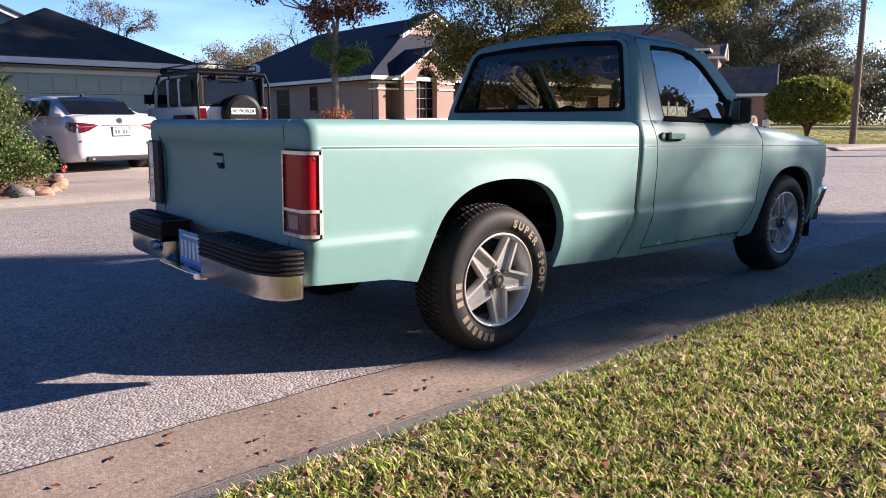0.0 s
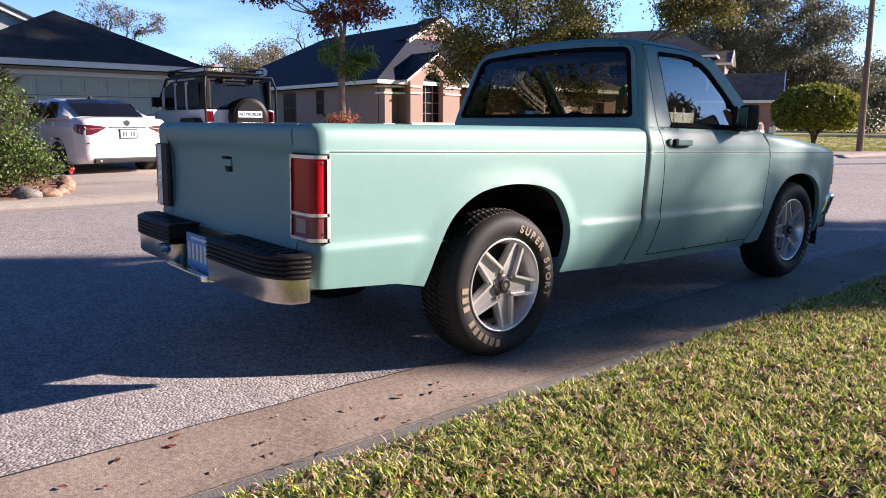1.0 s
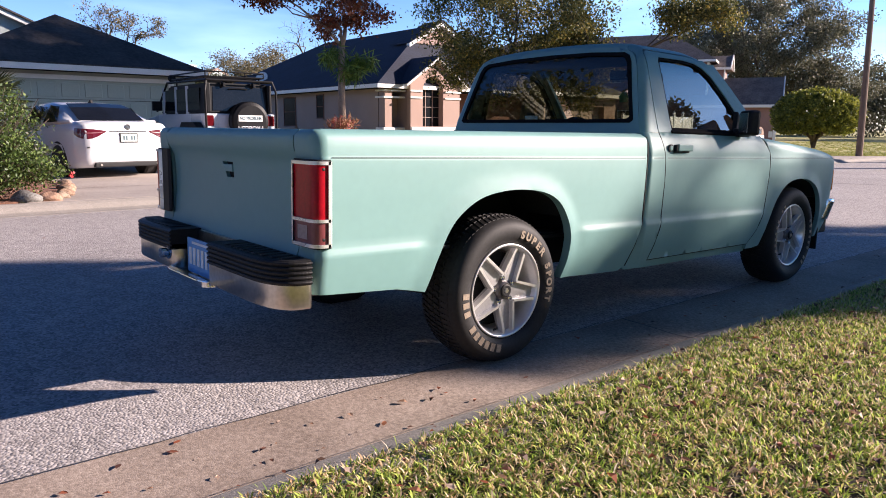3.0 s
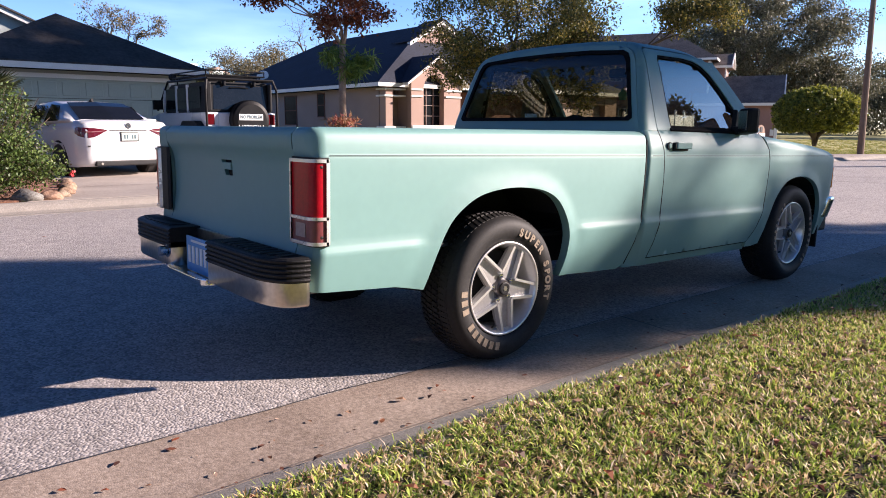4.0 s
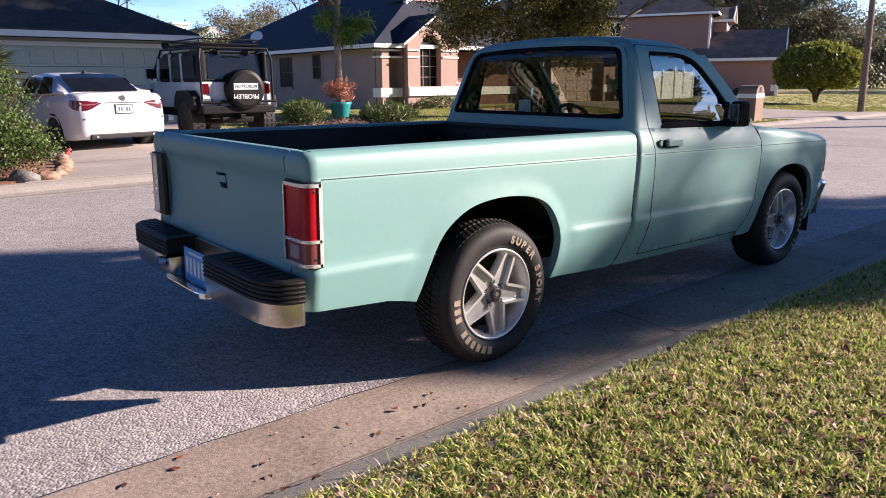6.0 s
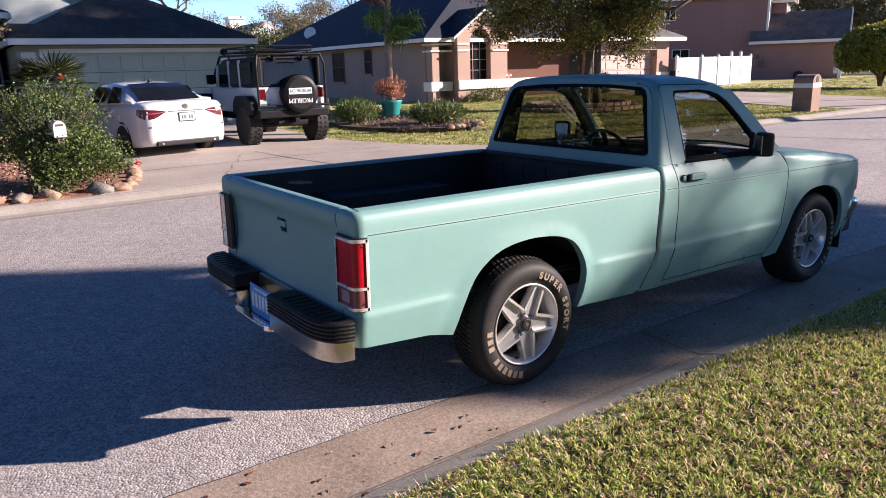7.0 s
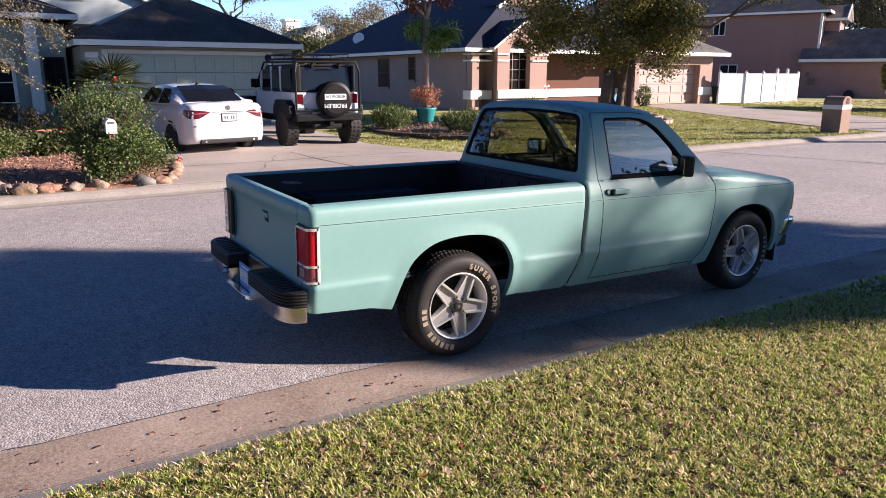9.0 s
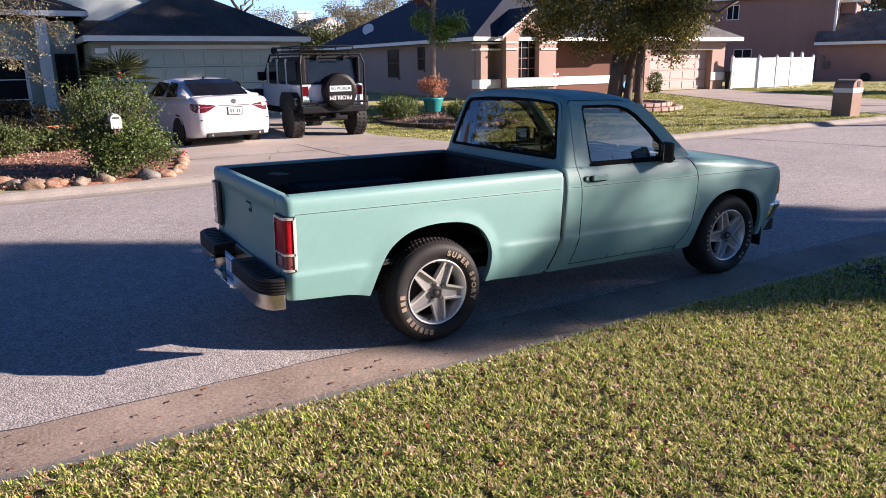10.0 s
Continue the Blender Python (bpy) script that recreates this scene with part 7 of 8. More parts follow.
TARC = mat("tar_line", (0.05, 0.05, 0.05), 0.8, 0, 0.3)
rngs = np.random.default_rng(77)


def rock(at, r, squash, seed, parent_group):
    rg = np.random.default_rng(seed)
    b = bmesh.new()
    bmesh.ops.create_icosphere(b, subdivisions=3, radius=1)
    ph = rg.uniform(0, 6, 3)
    for v in b.verts:
        n = noise.noise(v.co * 1.3 + Vector(ph)) * 0.35 + noise.noise(v.co * 3 + Vector(ph)) * 0.08
        v.co = Vector((v.co.x * r * (1 + n), v.co.y * r * 1.25 * (1 + n), v.co.z * r * squash * (1 + n)))
    ob = part("edging_stone", b, STONE, smooth=True)
    ob.matrix_world = pose(at[0], at[1], at[2], 0, 0, rg.uniform(0, 180))
    return tagged(ob, "rounded river stone edging the mulch bed", "stone", parent_group)


# mulch bed with stone edging and its plants, beside the driveway
slab("mulch_bed", [(-7.12, -0.6), (-7.2, -0.15), (-8.4, 0.22), (-10.0, 0.5), (-14.0, 0.35), (-17, -1.5), (-17, -5.5), (-8.2, -5.5), (-7.9, -2.6), (-7.12, -1.9)], 0.0, 0.115, MULCH, "red-brown bark mulch bed", "flower bed")
for i, (x, y, r) in enumerate(((-7.28, -0.50, 0.17), (-7.24, -0.24, 0.13), (-7.6, -0.02, 0.09), (-8.0, 0.10, 0.10), (-8.4, 0.20, 0.10), (-8.9, 0.30, 0.11), (-9.4, 0.42, 0.10), (-9.9, 0.5, 0.09), (-7.25, -1.12, 0.13), (-7.2, -1.44, 0.12), (-7.22, -1.78, 0.14), (-7.3, -2.05, 0.16), (-7.5, -2.3, 0.12), (-7.75, -2.45, 0.15), (-7.9, -2.75, 0.14), (-8.0, -3.1, 0.16), (-8.1, -3.6, 0.15))):
    rock((x, y, 0.12), r, 0.72, 30 + i, "stones round the mulch bed")
CHIPS = leafy("bark_chips", (0.16, 0.07, 0.045), (0.50, 0.34, 0.26), 0.9, 0.05)
mc = rngs.uniform((-14.5, -5.2, 0.12), (-7.2, -0.2, 0.13), (5000, 3))
tagged(leaves("mulch_chips", mc, 9000, 0.022, CHIPS, None, 91, 0.02, 2.4), "loose bark chips on the flower bed", "mulch", kind="stuff")

# white letterbox on a post
lb = thing("letterbox", "white arched letterbox on a grey post in the shrub", "mailbox", (-7.62, -0.83, 0.0))
part("post", box(-0.04, 0.04, -0.04, 0.04, 0.05, 0.86, 0.006), WOODP, lb)
part("box_body", prism([(-0.070, 0.86)] + [(-0.070 * math.cos(a), 0.99 + 0.078 * math.sin(a)) for a in np.linspace(0, math.pi, 12)] + [(0.070, 0.86)], "x", -0.45, 0.06, 0.006), WHITE, lb)
part("box_door", prism([(-0.076, 0.855)] + [(-0.076 * math.cos(a), 0.99 + 0.084 * math.sin(a)) for a in np.linspace(0, math.pi, 12)] + [(0.076, 0.855)], "x", 0.06, 0.075), WHITE, lb)
part("number_bars", box(0.075, 0.078, -0.05, 0.05, 1.0, 1.03), GREYR, lb)
part("newspaper_bracket", box(-0.08, 0.02, -0.06, 0.06, 0.80, 0.86, 0.01), GREYR, lb)

# fan palm behind the shrub
pm = thing("fan_palm", "dark green fan palm beside the garage", "palm", (-14.0, 0.05, 0.13))
part("trunk", tube([(0, 0, 0), (0, 0, 1.2)], [0.10, 0.08], 8), BARK, pm)
fr = bmesh.new()
for i in range(26):
    a, el = rngs.uniform(0, 6.28), rngs.uniform(-0.1, 1.1)
    c = Vector((0.35 * math.cos(a) * math.cos(el), 0.35 * math.sin(a) * math.cos(el), 1.35 + 0.35 * math.sin(el)))
    d = Vector((math.cos(a) * math.cos(el), math.sin(a) * math.cos(el), math.sin(el)))
    sd = d.cross(Vector((0, 0, 1))).normalized()
    up = sd.cross(d)
    for k in range(13):
        th = (k - 6) * 0.2
        e = (d * math.cos(th) + sd * math.sin(th)) * 0.62 + Vector((0, 0, -0.10))
        w = (sd * math.cos(th) - d * math.sin(th)) * 0.022
        vs4 = [fr.verts.new(c), fr.verts.new(c + e * 0.5 + w + up * 0.02), fr.verts.new(c + e), fr.verts.new(c + e * 0.5 - w + up * 0.02)]
        fr.faces.new(vs4)
part("fronds", fr, OAK, pm)

# clipped hedges and low plants before the entrance
def mound(name, label, at, radii, n, size, material, seed, long=1.8, droop=0.0):
    t = thing(name, label, "shrub", at)
    rg = np.random.default_rng(seed)
    bb = bmesh.new()
    for _ in range(8):
        a = rg.uniform(0, 6.28)
        tube([(0, 0, 0), (radii[0] * 0.5 * math.cos(a), radii[1] * 0.5 * math.sin(a), radii[2] * 0.9)], [0.02, 0.006], 5, bb)
    part("branchwork", bb, BARK, t)
    c = clumps(rg, (0, 0, radii[2] * 0.9), radii, 260, 0.55)
    leaves("foliage", c[c[:, 2] > 0.03], n, size, material, t, seed + 1, 0.05, long, droop)
    return t


mound("low_shrub", "low rounded yellow-green shrub in the bed", (-11.8, -2.45, 0.13), (0.6, 0.6, 0.30), 4000, 0.03, GREENL, 41)
mound("low_shrub", "dark clipped hedge before the entrance", (-16.6, -2.7, 0.13), (0.7, 1.6, 0.50), 9000, 0.035, HEDGE, 42)
mound("low_shrub", "dark clipped shrub behind the low shrub", (-14.6, -2.3, 0.13), (0.6, 0.8, 0.30), 4000, 0.035, HEDGE, 43)
mound("leafy_plant", "bright leafy plants round a clay bowl", (-12.4, -1.35, 0.13), (0.35, 0.6, 0.22), 1200, 0.055, GREENL, 44)
bowl = tagged(part("clay_bowl", lathe([(0.16, 0), (0.18, 0.02), (0.34, 0.22), (0.36, 0.25), (0.33, 0.25), (0.17, 0.08), (0, 0.08)], "z", (0, 0, 0), 28), TERRA, smooth=True), "terracotta bowl planter among plants", "planter")
bowl.matrix_world = pose(-13.4, -1.25, 0.30)
part("bowl_stand", lathe([(0.20, -0.17), (0.14, -0.1), (0.16, 0.0)], "z", (0, 0, 0), 20), TERRA, bowl)
mound("weed_tuft", "small green weeds among the edging stones", (-7.42, -1.05, 0.1), (0.16, 0.25, 0.14), 300, 0.03, GREENL, 45)

# planting island on the lawn: turquoise pot and shrubs
EARTH = mat("dark_leafy_earth", (0.085, 0.06, 0.042), 0.95, 0, 0.5, 5, 60, 1.0, 30, (0.04, 0.03, 0.02))
slab("planting_island", [(-14.8, 7.1), (-13.8, 7.15), (-13, 7.4), (-12.0, 7.8), (-11.5, 8.4), (-11.5, 9.1), (-11.9, 9.8), (-14, 10.8), (-15.5, 11.0), (-16.8, 10.9), (-17, 8.8), (-16.2, 7.6)], 0.02, 0.15, EARTH, "dark earth planting island with litter", "flower bed")
tagged(leaves("bed_litter", rngs.uniform((-16.6, 7.4, 0.15), (-11.8, 10.4, 0.17), (900, 3)), 2200, 0.03, CHIPS, None, 92, 0.05, 2.2), "pale leaf litter on the planting island", "leaves", kind="stuff")
pot = thing("glazed_pot", "turquoise glazed pot with a reddish croton plant", "plant pot", (-15.5, 9.3, 0.18))
part("pot", lathe([(0.22, 0), (0.24, 0.02), (0.31, 0.36), (0.34, 0.40), (0.34, 0.44), (0.30, 0.44), (0.28, 0.38), (0, 0.38)], "z", (0, 0, 0.10), 28), TURQ, pot, smooth=True)
CROTON = leafy("croton_leaves", (0.44, 0.10, 0.09), (0.40, 0.26, 0.12))
leaves("croton", clumps(np.random.default_rng(6), (0, 0, 0.85), (0.40, 0.45, 0.32), 40, 0.3), 700, 0.035, CROTON, pot, 46, 0.06, 5.0, -0.9)
part("stalk", tube([(0, 0, 0.4), (0.02, 0, 0.9)], 0.03, 6), BARK, pot)
mound("island_shrub", "dark leafy shrub on the planting island", (-14.9, 7.8, 0.17), (0.5, 0.55, 0.28), 1800, 0.022, GREENL, 47, 9, -0.8)
mound("island_shrub", "green strappy shrub on the planting island", (-12.9, 9.2, 0.17), (0.7, 0.8, 0.26), 3200, 0.022, GREENL, 48, 9, -0.8)
mound("island_shrub", "small dark shrub behind the pot", (-16.0, 8.3, 0.17), (0.5, 0.6, 0.30), 1800, 0.024, STRAP, 49, 9, -0.8)
for i in range(7):
    rock((-11.4 - 0.1 * i * i * 0.1, 8.5 + 0.2 * i, 0.17), 0.10, 0.6, 70 + i, "stones round the planting island")
mound("island_shrub", "low plants along the house plinth", (-21.4, 18.0, 0.2), (0.4, 1.3, 0.25), 1800, 0.05, GREENL, 50)

# brick edging ring and small things under the oak
ring_t = thing("paver_ring", "ring of pinkish pavers round the oak", "edging", (-15.0, 16.8, 0.08))
for k, (rr, zz) in enumerate(((2.1, 0.0), (1.75, 0.13))):
    n = int(2 * math.pi * rr / 0.33)
    for i in range(n):
        a = 2 * math.pi * i / n
        pb = box(-0.15, 0.15, -0.10, 0.10, zz, zz + 0.12, 0.012, None, 1)
        bmesh.ops.transform(pb, matrix=Matrix.Translation((rr * math.cos(a), rr * math.sin(a), 0)) @ Matrix.Rotation(a + 1.571, 4, "Z"), verts=pb.verts[:])
        part("paver", pb, PAVER, ring_t)
part("soil", lathe([(1.95, 0.0), (1.75, 0.16), (0, 0.20)], "z", (0, 0, 0), 32), MULCH, ring_t)
sg = thing("yard_sign", "small blue round yard sign on a stake", "sign", (-16.0, 18.1, 0.2))
part("stake", tube([(0, 0, 0), (0, 0, 0.55)], 0.012, 6), GREYR, sg)
part("sign_face", lathe([(0, -0.01), (0.16, -0.01), (0.16, 0.01), (0, 0.01)], "x", (0, 0, 0.68), 20), PLATE, sg)

mound("garage_shrub", "small green shrub beside the far garage door", (-22.3, 26.3, 0.15), (0.35, 0.4, 0.55), 1600, 0.05, GREENL, 51)
pw = thing("garden_pinwheel", "small red and white garden pinwheel on a stick", "ornament", (-20.6, 18.4, 0.1))
part("stick", tube([(0, 0, 0), (0, 0, 1.1)], 0.01, 6), WHITE, pw)
for k in range(6):
    q = prism([(0, 0), (0.16, 0.02), (0.12, 0.12)], "x", -0.004, 0.004)
    bmesh.ops.transform(q, matrix=Matrix.Translation((0.03, 0, 1.1)) @ Matrix.Rotation(k * math.pi / 3, 4, "X"), verts=q.verts[:])
    part("petal", q, HIB if k % 2 else WHITE, pw)

# stuccoed letterbox pillar by the far kerb
mb = thing("mailbox_pillar", "brown stucco mailbox pillar with a rounded top and white band", "mailbox", (-7.84, 18.90, 0.06), 8)
mb.scale = (0.90, 0.90, 0.90)
cap = [(-0.36, 0.86)] + [(-0.36 + 0.0 + 0.36 - 0.36 * math.cos(a), 0.98 + 0.22 * math.sin(a)) for a in np.linspace(0, math.pi, 14)] + [(0.36, 0.86)]
part("pillar", prism([(-0.36, 0.0), (-0.36, 0.98)] + cap[1:-1] + [(0.36, 0.98), (0.36, 0.0)], "x", -0.30, 0.30, 0.01), MBRICK, mb)
part("band", box(-0.312, 0.312, -0.372, 0.372, 0.78, 0.92, 0.004), WHITE, mb)
part("letter_door", box(0.30, 0.316, -0.10, 0.10, 0.96, 1.14, 0.01), BLACK, mb, "black letter flap")

# street lamp post
pole = thing("street_lamp", "tall brown concrete street lamp post", "street lamp", (-8.0, 27.7, 0.1))
part("post", tube([(0, 0, -0.1), (-0.07, 0.0, 4.5), (-0.14, 0.0, 9.0)], [0.125, 0.10, 0.08], 12), WOODP, pole)
part("arm", tube([(-0.14, 0.0, 8.8), (0.7, 0.06, 9.2), (1.8, 0.12, 9.25)], 0.04, 8), GREYR, pole)
part("lamp_head", box(1.6, 2.2, 0.0, 0.24, 9.18, 9.30, 0.03), GREYR, pole)

# bin and hose reel by the fence
bn = tagged(part("waste_bin", lathe([(0.2, 0), (0.26, 0.9), (0.28, 0.95), (0, 0.98)], "z", (0, 0, 0), 10), BLACK), "black wheeled bin beside the fence", "bin")
bn.matrix_world = pose(-22.7, 32.55, 0.15)
hr = tagged(part("hose_reel", lathe([(0.18, -0.12), (0.32, -0.1), (0.32, 0.1), (0.18, 0.12)], "y", (0, 0, 0), 24), BLACK), "black coiled hose by the wall", "hose")
hr.matrix_world = pose(-24.2, 48.55, 0.42, 0, 0, 25)

# chimney house and trees far behind
fh = thing("house", "pale distant house with a white chimney", "house")
part("wall", box(-66, -58, 20.2, 25.8, 0.2, 4.2), BLUEW, fh)
part("roof", hip(-66.5, -57.6, 19.8, 26.2, 4.3, 1.7, "x", ("hi",)), PAVER, fh)
part("gable", prism([(20.2, 4.2), (25.8, 4.2), (23, 5.8)], "x", -57.9, -57.5), BLUEW, fh)
fh = thing("house", "tall distant house with a broad white chimney", "house")
part("wall", box(-106, -96.2, 27, 36, 0.2, 5.6), BLUEW, fh)
part("roof", hip(-106.5, -95.8, 26.5, 36.5, 5.7, 2.0, "y"), BROWNR, fh)
ch = part("chimney", box(-96.0, -94.2, 33.1, 35.1, 0.2, 9.1), WHITE, fh, "white chimney")
part("chimney_cap", box(-96.2, -94.0, 32.9, 35.3, 8.85, 9.15), WHITE, ch)
for i, (x, y, z, r, sd) in enumerate(((-75, 8, 5.5, 5, 60), (-80, 24, 5.0, 6, 61), (-70, 34, 6, 5, 62), (-47, 17.5, 2.6, 1.9, 63), (-52, 24.5, 3.2, 2.2, 64))):
    tree("far_tree", "distant tree thinning in winter behind the roofs", (x, y, 0.3), z * 1.8, 0.3, (0, 0, z), (r, r, z * 0.55), 90, 11000, 0.11, WINTER if i < 3 else OAK, sd, limbs=14, spread=0.6)

# tar line and joints in the road, cracks in the drive
def ribbon(name, pts, w, z, material, label, cat):
    b = bmesh.new()
    prev = None
    for i, (x, y) in enumerate(pts):
        d = Vector((pts[min(i + 1, len(pts) - 1)][0] - pts[max(i - 1, 0)][0], pts[min(i + 1, len(pts) - 1)][1] - pts[max(i - 1, 0)][1])).normalized()
        nn = Vector((-d.y, d.x)) * w * rngs.uniform(0.6, 1.2)
        zz = z(x) if callable(z) else z
        cur = (b.verts.new((x + nn.x, y + nn.y, zz)), b.verts.new((x - nn.x, y - nn.y, zz)))
        if prev:
            b.faces.new((prev[0], prev[1], cur[1], cur[0]))
        prev = cur
    return tagged(part(name, b, material), label, cat, kind="structure")


def wander(a, c, n, amp):
    return [(a[0] + (c[0] - a[0]) * i / n + rngs.normal(0, amp), a[1] + (c[1] - a[1]) * i / n + rngs.normal(0, amp)) for i in range(n + 1)]


def road_z(x):
    return float(np.interp(x, (-6.46, -3.0, -1.5, 0.2, 0.665), (0.0, 0.03, 0.03, 0.004, 0.0))) + 0.004


def drive_z(x):
    return ground_z(x) + 0.024


ribbon("road_joint", wander((-6.4, 11.8), (0.6, 13.4), 40, 0.012), 0.02, road_z, TARC, "dark tar joint across the street", "road joint")
for a, c in (((-7.3, 1.2), (-12.5, 3.6)), ((-8.2, 5.4), (-10.6, 2.6)), ((-10.6, 2.6), (-11.8, 0.8)), ((-9.0, 6.0), (-10.4, 4.4))):
    ribbon("drive_crack", wander(a, c, 30, 0.035), 0.0045, drive_z, TARC, "thin crack in the driveway", "crack")
ribbon("drive_joint", wander((-9.6, 0.35), (-9.6, 6.1), 20, 0.004), 0.012, drive_z, TARC, "expansion joint in the driveway", "joint")
ribbon("drive_joint", wander((-13.2, 0.45), (-13.2, 5.6), 20, 0.004), 0.012, drive_z, TARC, "expansion joint in the driveway", "joint")
ribbon("drive_joint", wander((-7.2, 3.2), (-19.5, 3.2), 30, 0.004), 0.012, drive_z, TARC, "expansion joint in the driveway", "joint")


def gutter_z(x):
    return float(np.interp(x, (0.66, 0.98, 1.08, 1.108, 1.13, 1.20, 1.28, 1.36, 1.44), (0.003, -0.012, -0.012, -0.004, 0.007, 0.026, 0.045, 0.060, 0.070))) + 0.003


for y in (1.05, 4.1, 7.2):
    ribbon("gutter_joint", [(0.67, y), (0.85, y + 0.004), (0.98, y), (1.08, y + 0.003), (1.108, y), (1.135, y), (1.19, y + 0.002), (1.235, y), (1.27, y), (1.35, y)], 0.005, gutter_z, TARC, "joint across the gutter", "joint")

ribbon("gutter_edge", wander((0.662, -9.0), (0.662, 16.0), 160, 0.006), 0.003, 0.0065, TARC, "dark crack between the asphalt and the gutter", "joint")

# fallen leaves on lawn, gutter and road
pts = np.concatenate([np.stack([rngs.uniform(1.3, 4.5, 2500), rngs.uniform(-2.6, 5.0, 2500), rngs.uniform(0.096, 0.120, 2500)], 1), np.stack([rngs.uniform(0.70, 1.20, 170), rngs.uniform(-2.8, 5, 170), np.full(170, -0.002)], 1), np.stack([rngs.uniform(-6.2, 0.6, 60), rngs.uniform(-3, 8, 60), np.full(60, 0.036)], 1)])
lv = []
lf = []
for p in pts:
    a, r = rngs.uniform(0, 6.28), 0.007 + 0.017 * rngs.uniform(0, 1) ** 2
    if p[0] < 1.2:
        r *= 0.85
    u, v = Vector((math.cos(a), math.sin(a), 0)), Vector((-math.sin(a), math.cos(a), 0))
    q = Vector(p)
    if 0.65 < q.x < 1.36:
        q.z = gutter_z(q.x) + 0.003
    k = len(lv)
    lift = rngs.uniform(0.0, 1.1 * r if p[0] > 1.3 else 0.5 * r)
    lv += [q - u * r, q - u * r * 0.3 + v * r * 0.55 + Vector((0, 0, lift)), q + u * r * 0.5 + v * r * 0.4 + Vector((0, 0, lift * 1.4)), q + u * r * 1.15 + Vector((0, 0, lift * 0.6)), q + u * r * 0.4 - v * r * 0.45 + Vector((0, 0, lift)), q - u * r * 0.35 - v * r * 0.5 + Vector((0, 0, lift * 1.2))]
    lf.append(tuple(range(k, k + 6)))
tagged(raw("fallen_leaves", lv, lf, DRYLEAF), "scattered dry brown leaves", "leaves", kind="stuff")

# unseen trees, added to cast shade and to fill the window reflections
st = thing("shade_tree", "unseen narrow tree shaped to shade parts of the truck", "tree", (13.69, 23.77, 0.1))
rg8 = np.random.default_rng(80)


def column(n, r, z0, z1):
    a, q = rg8.uniform(0, 2 * math.pi, n), r * np.sqrt(rg8.uniform(0, 1, n))
    return np.stack([q * np.cos(a), q * np.sin(a), rg8.uniform(z0, z1, n)], 1)


part("trunk", tube([(0, 0, -0.2), (0.1, 0, 5), (0, 0.1, 14)], [0.3, 0.22, 0.05], 10), BARK, st)
# gap between the crown tiers lets a band of sun reach the truck
leaves("lower_crown", column(300, 1.75, 2.6, 9.24), 44000, 0.10, OAK, st, 81, 0.17)
leaves("upper_crown", np.concatenate([column(130, 1.0, 10.83, 15.0) + np.array((0.90, -0.60, 0)), clumps(rg8, (1.36, 0.10, 10.95), (0.5, 0.5, 0.16), 14, 0.0)]), 20000, 0.10, OAK, st, 83, 0.17)
# extra clumps added to shade the gutter and the lower door
leaves("side_crown", np.concatenate([clumps(rg8, (1.62, -1.08, 9.72), (0.42, 0.42, 0.26), 40, 0.0), clumps(rg8, (1.98, -1.32, 9.86), (0.16, 0.16, 0.10), 12, 0.0), clumps(rg8, (1.56, -0.55, 9.32), (0.42, 0.42, 0.30), 44, 0.0), clumps(rg8, (1.36, -0.85, 9.30), (0.30, 0.30, 0.24), 30, 0.0)]), 8200, 0.08, OAK, st, 85, 0.08)
# sparse leaves added to dim the sun on the door
leaves("hanging_sprays", clumps(rg8, (1.48, -0.58, 10.36), (0.62, 0.50, 0.26), 60, 0.0), 110, 0.08, OAK, st, 87, 0.10)
# two crowns set in the sun's path to dapple the house fronts opposite
tree("shade_tree", "unseen tall oak placed to shade the garage front", (2.5, 37.0, 0.1), 19, 0.2, (0, 0, 17.6), (3.6, 3.8, 3.7), 70, 8500, 0.16, OAK, 82, limbs=9, spread=0.5, hollow=0.1, fork=0.8)
tree("shade_tree", "unseen tall oak placed to shade the entrance", (2.0, 29.5, 0.1), 19, 0.2, (0, 0, 17.0), (3.8, 4.0, 3.8), 70, 9000, 0.16, OAK, 90, limbs=9, spread=0.5, hollow=0.1, fork=0.8)
tree("shade_tree", "oak on the near lawn", (20, 8.0, 0.1), 10, 0.3, (0, 0, 7.6), (4.2, 6.0, 2.4), 100, 9000, 0.14, OAK, 84, limbs=10, spread=0.5)
# three oaks added to hold back low sky from the glass and ground
tree("shade_tree", "unseen round oak darkening the side window's reflection", (18.9, 19.6, 0.1), 7.4, 0.25, (0, 0, 4.0), (3.6, 3.6, 3.0), 200, 26000, 0.14, OAK, 93, limbs=9, spread=0.5)
tree("shade_tree", "unseen dense oak blocking low sky by the near houses", (21, -3.0, 0.1), 11, 0.35, (0, 0, 6.4), (5.0, 6.0, 4.8), 220, 30000, 0.18, OAK, 91, limbs=10, spread=0.6)
tree("shade_tree", "unseen broad oak blocking low sky by the near houses", (17, -15.0, 0.1), 11, 0.35, (0, 0, 6.4), (5.5, 6.0, 4.8), 220, 30000, 0.18, OAK, 92, limbs=10, spread=0.6)
tree("shade_tree", "tall oak down the street", (-17, -17, 0.1), 13, 0.4, (0, 0, 8.0), (7, 6.0, 4.8), 260, 46000, 0.17, OAK, 86, limbs=12, spread=0.6)
tree("shade_tree", "oak further down the street", (-4, -28, 0.1), 12, 0.4, (0, 0, 7.5), (6, 6, 5.0), 240, 40000, 0.18, OAK, 88, limbs=10, spread=0.6)
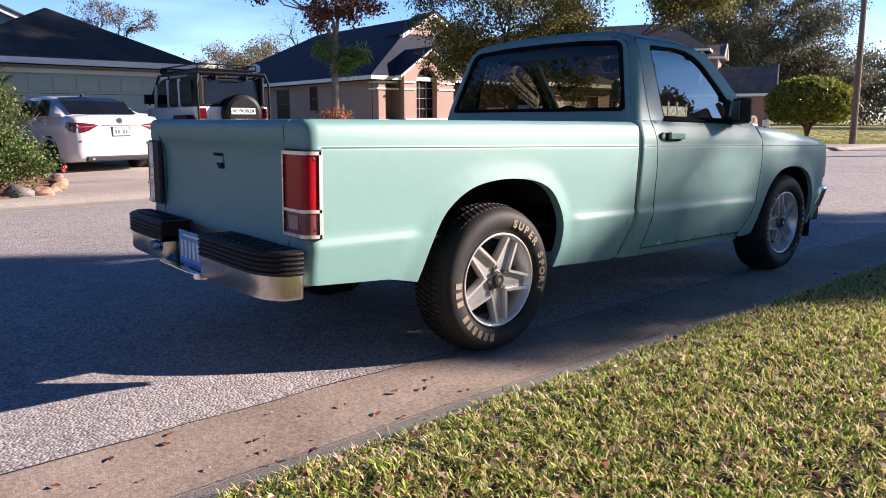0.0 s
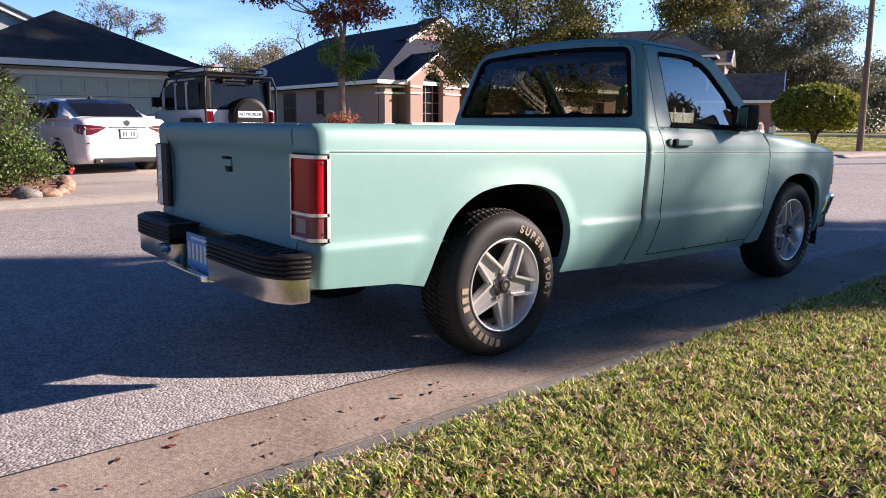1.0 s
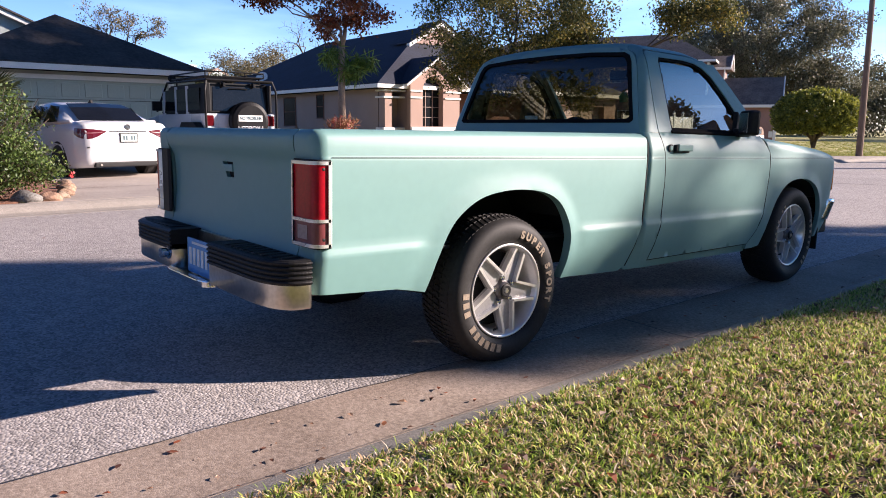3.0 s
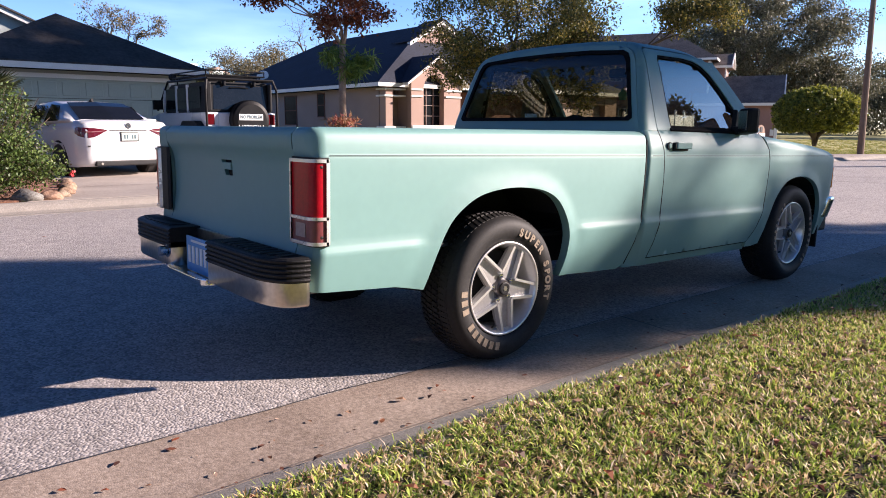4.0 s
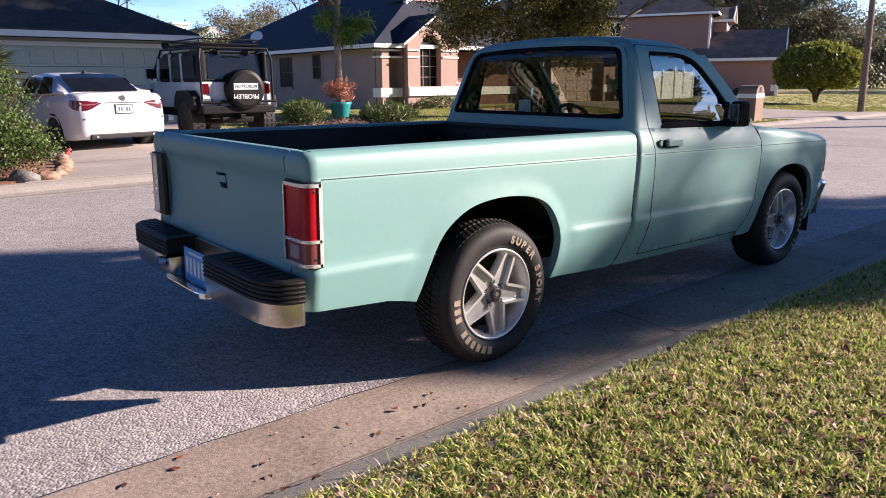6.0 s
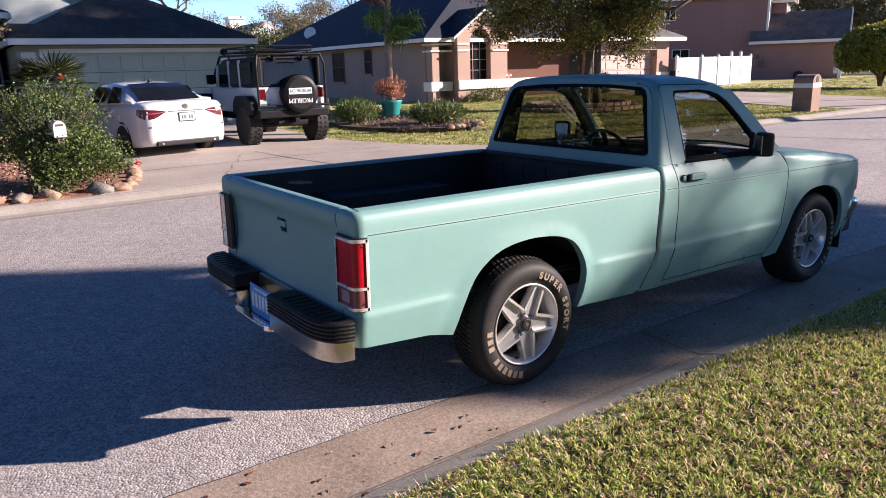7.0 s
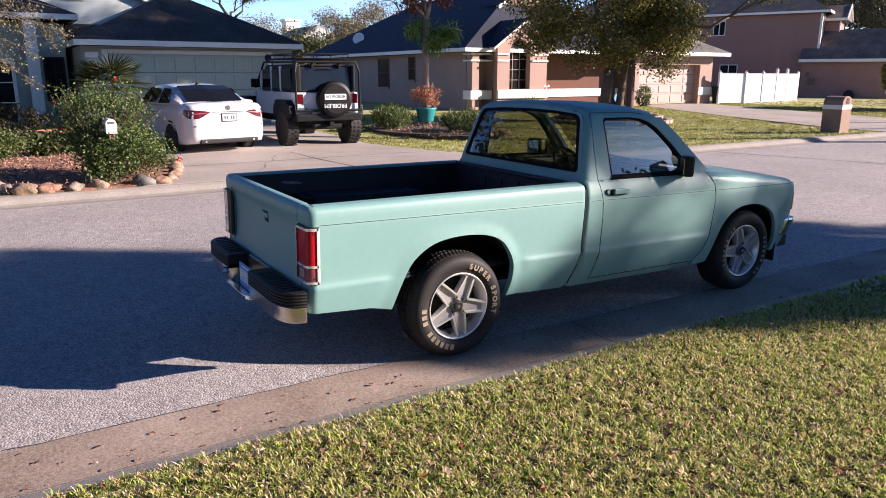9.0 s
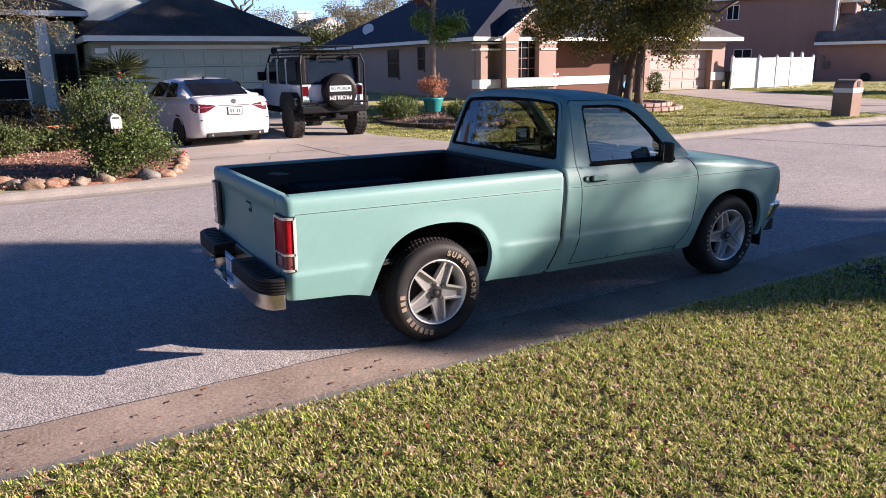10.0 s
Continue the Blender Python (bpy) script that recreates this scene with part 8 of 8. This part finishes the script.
# thin tree at the street's edge, whose twigs hang over the flower bed
OLIVE = leafy("sparse_olive_leaves", (0.10, 0.10, 0.04), (0.30, 0.27, 0.15))
hb = thing("street_tree", "thin sparse-leaved tree hanging over the flower bed", "tree", (-9.0, -4.6, 0.1))
b = bmesh.new()
tube([(0, 0, -0.1), (0.05, 0.1, 1.2), (0, 0.3, 2.2), (0, 0.6, 3.2)], [0.09, 0.07, 0.055, 0.03], 8, b)
ends = []
rgb2 = np.random.default_rng(17)
for tip in ((0, 2.5, 2.75), (0.1, 3.55, 2.2), (0.2, 2.9, 1.5), (-0.1, 3.35, 2.65), (0.1, 3.0, 1.9), (-0.2, 2.4, 2.2), (0.3, 2.6, 1.75), (0, 3.1, 2.4)):
    a0, tp = Vector((0, 0.3, 2.2)), Vector(tip)
    md = (a0 + tp) / 2 + Vector((0, 0, 0.45))
    tube([a0, (a0 + md) / 2 + Vector((0, 0, 0.1)), md, (md + tp) / 2 + Vector((0, 0, 0.08)), tp], [0.03, 0.022, 0.015, 0.008, 0.003], 5, b)
    for k in range(16):
        f = rgb2.uniform(0.15, 1.0)
        base = md.lerp(tp, f) + Vector((0, 0, 0.08 * (1 - f)))
        e = base + Vector(rgb2.normal(0, 0.17, 3)) + Vector((0, 0.06, -0.08))
        tube([base, (base + e) / 2 + Vector((0, 0, 0.02)), e], [0.005, 0.004, 0.002], 4, b)
        ends += [tuple(e), tuple((base + e) / 2)]
part("trunk", b, BARK, hb)
leaves("foliage", ends, 3000, 0.022, OLIVE, hb, 18, 0.05)

# unseen woods and houses, added to close the place and block low sky
def belt(n, a0, a1, r0, r1, height, seed):
    rg = np.random.default_rng(seed)
    a = np.radians(rg.uniform(a0, a1, n))
    r = rg.uniform(r0, r1, n)
    crest = np.array([height * (0.75 + 0.5 * noise.noise(Vector((5 * math.cos(q), 5 * math.sin(q), seed)))) for q in a])
    return np.stack([r * np.cos(a), r * np.sin(a), rg.uniform(0, 1, n) * crest], 1)


tagged(leaves("far_woods", belt(2700, -178, 72, 62, 80, 9.5, 7), 36000, 0.55, DARKOAK, None, 95, 0.7), "unseen ring of leaves that blocks the low sky", "woods", kind="stuff")

nh = thing("house", "unseen plain house closing the near lawn", "house")
part("wall", box(26, 36, -20, 8, 0.1, 2.8), BLUEW, nh)
part("roof", hip(25.4, 36.6, -20.6, 8.6, 2.95, 2.0, "y"), GREYR, nh)
nh = thing("house", "unseen plain house blocking low sky further along", "house")
part("wall", box(27, 37, 15, 36, 0.1, 2.8), BLUEW, nh)
part("roof", hip(26.4, 37.6, 14.4, 36.6, 2.95, 2.0, "y"), GREYR, nh)
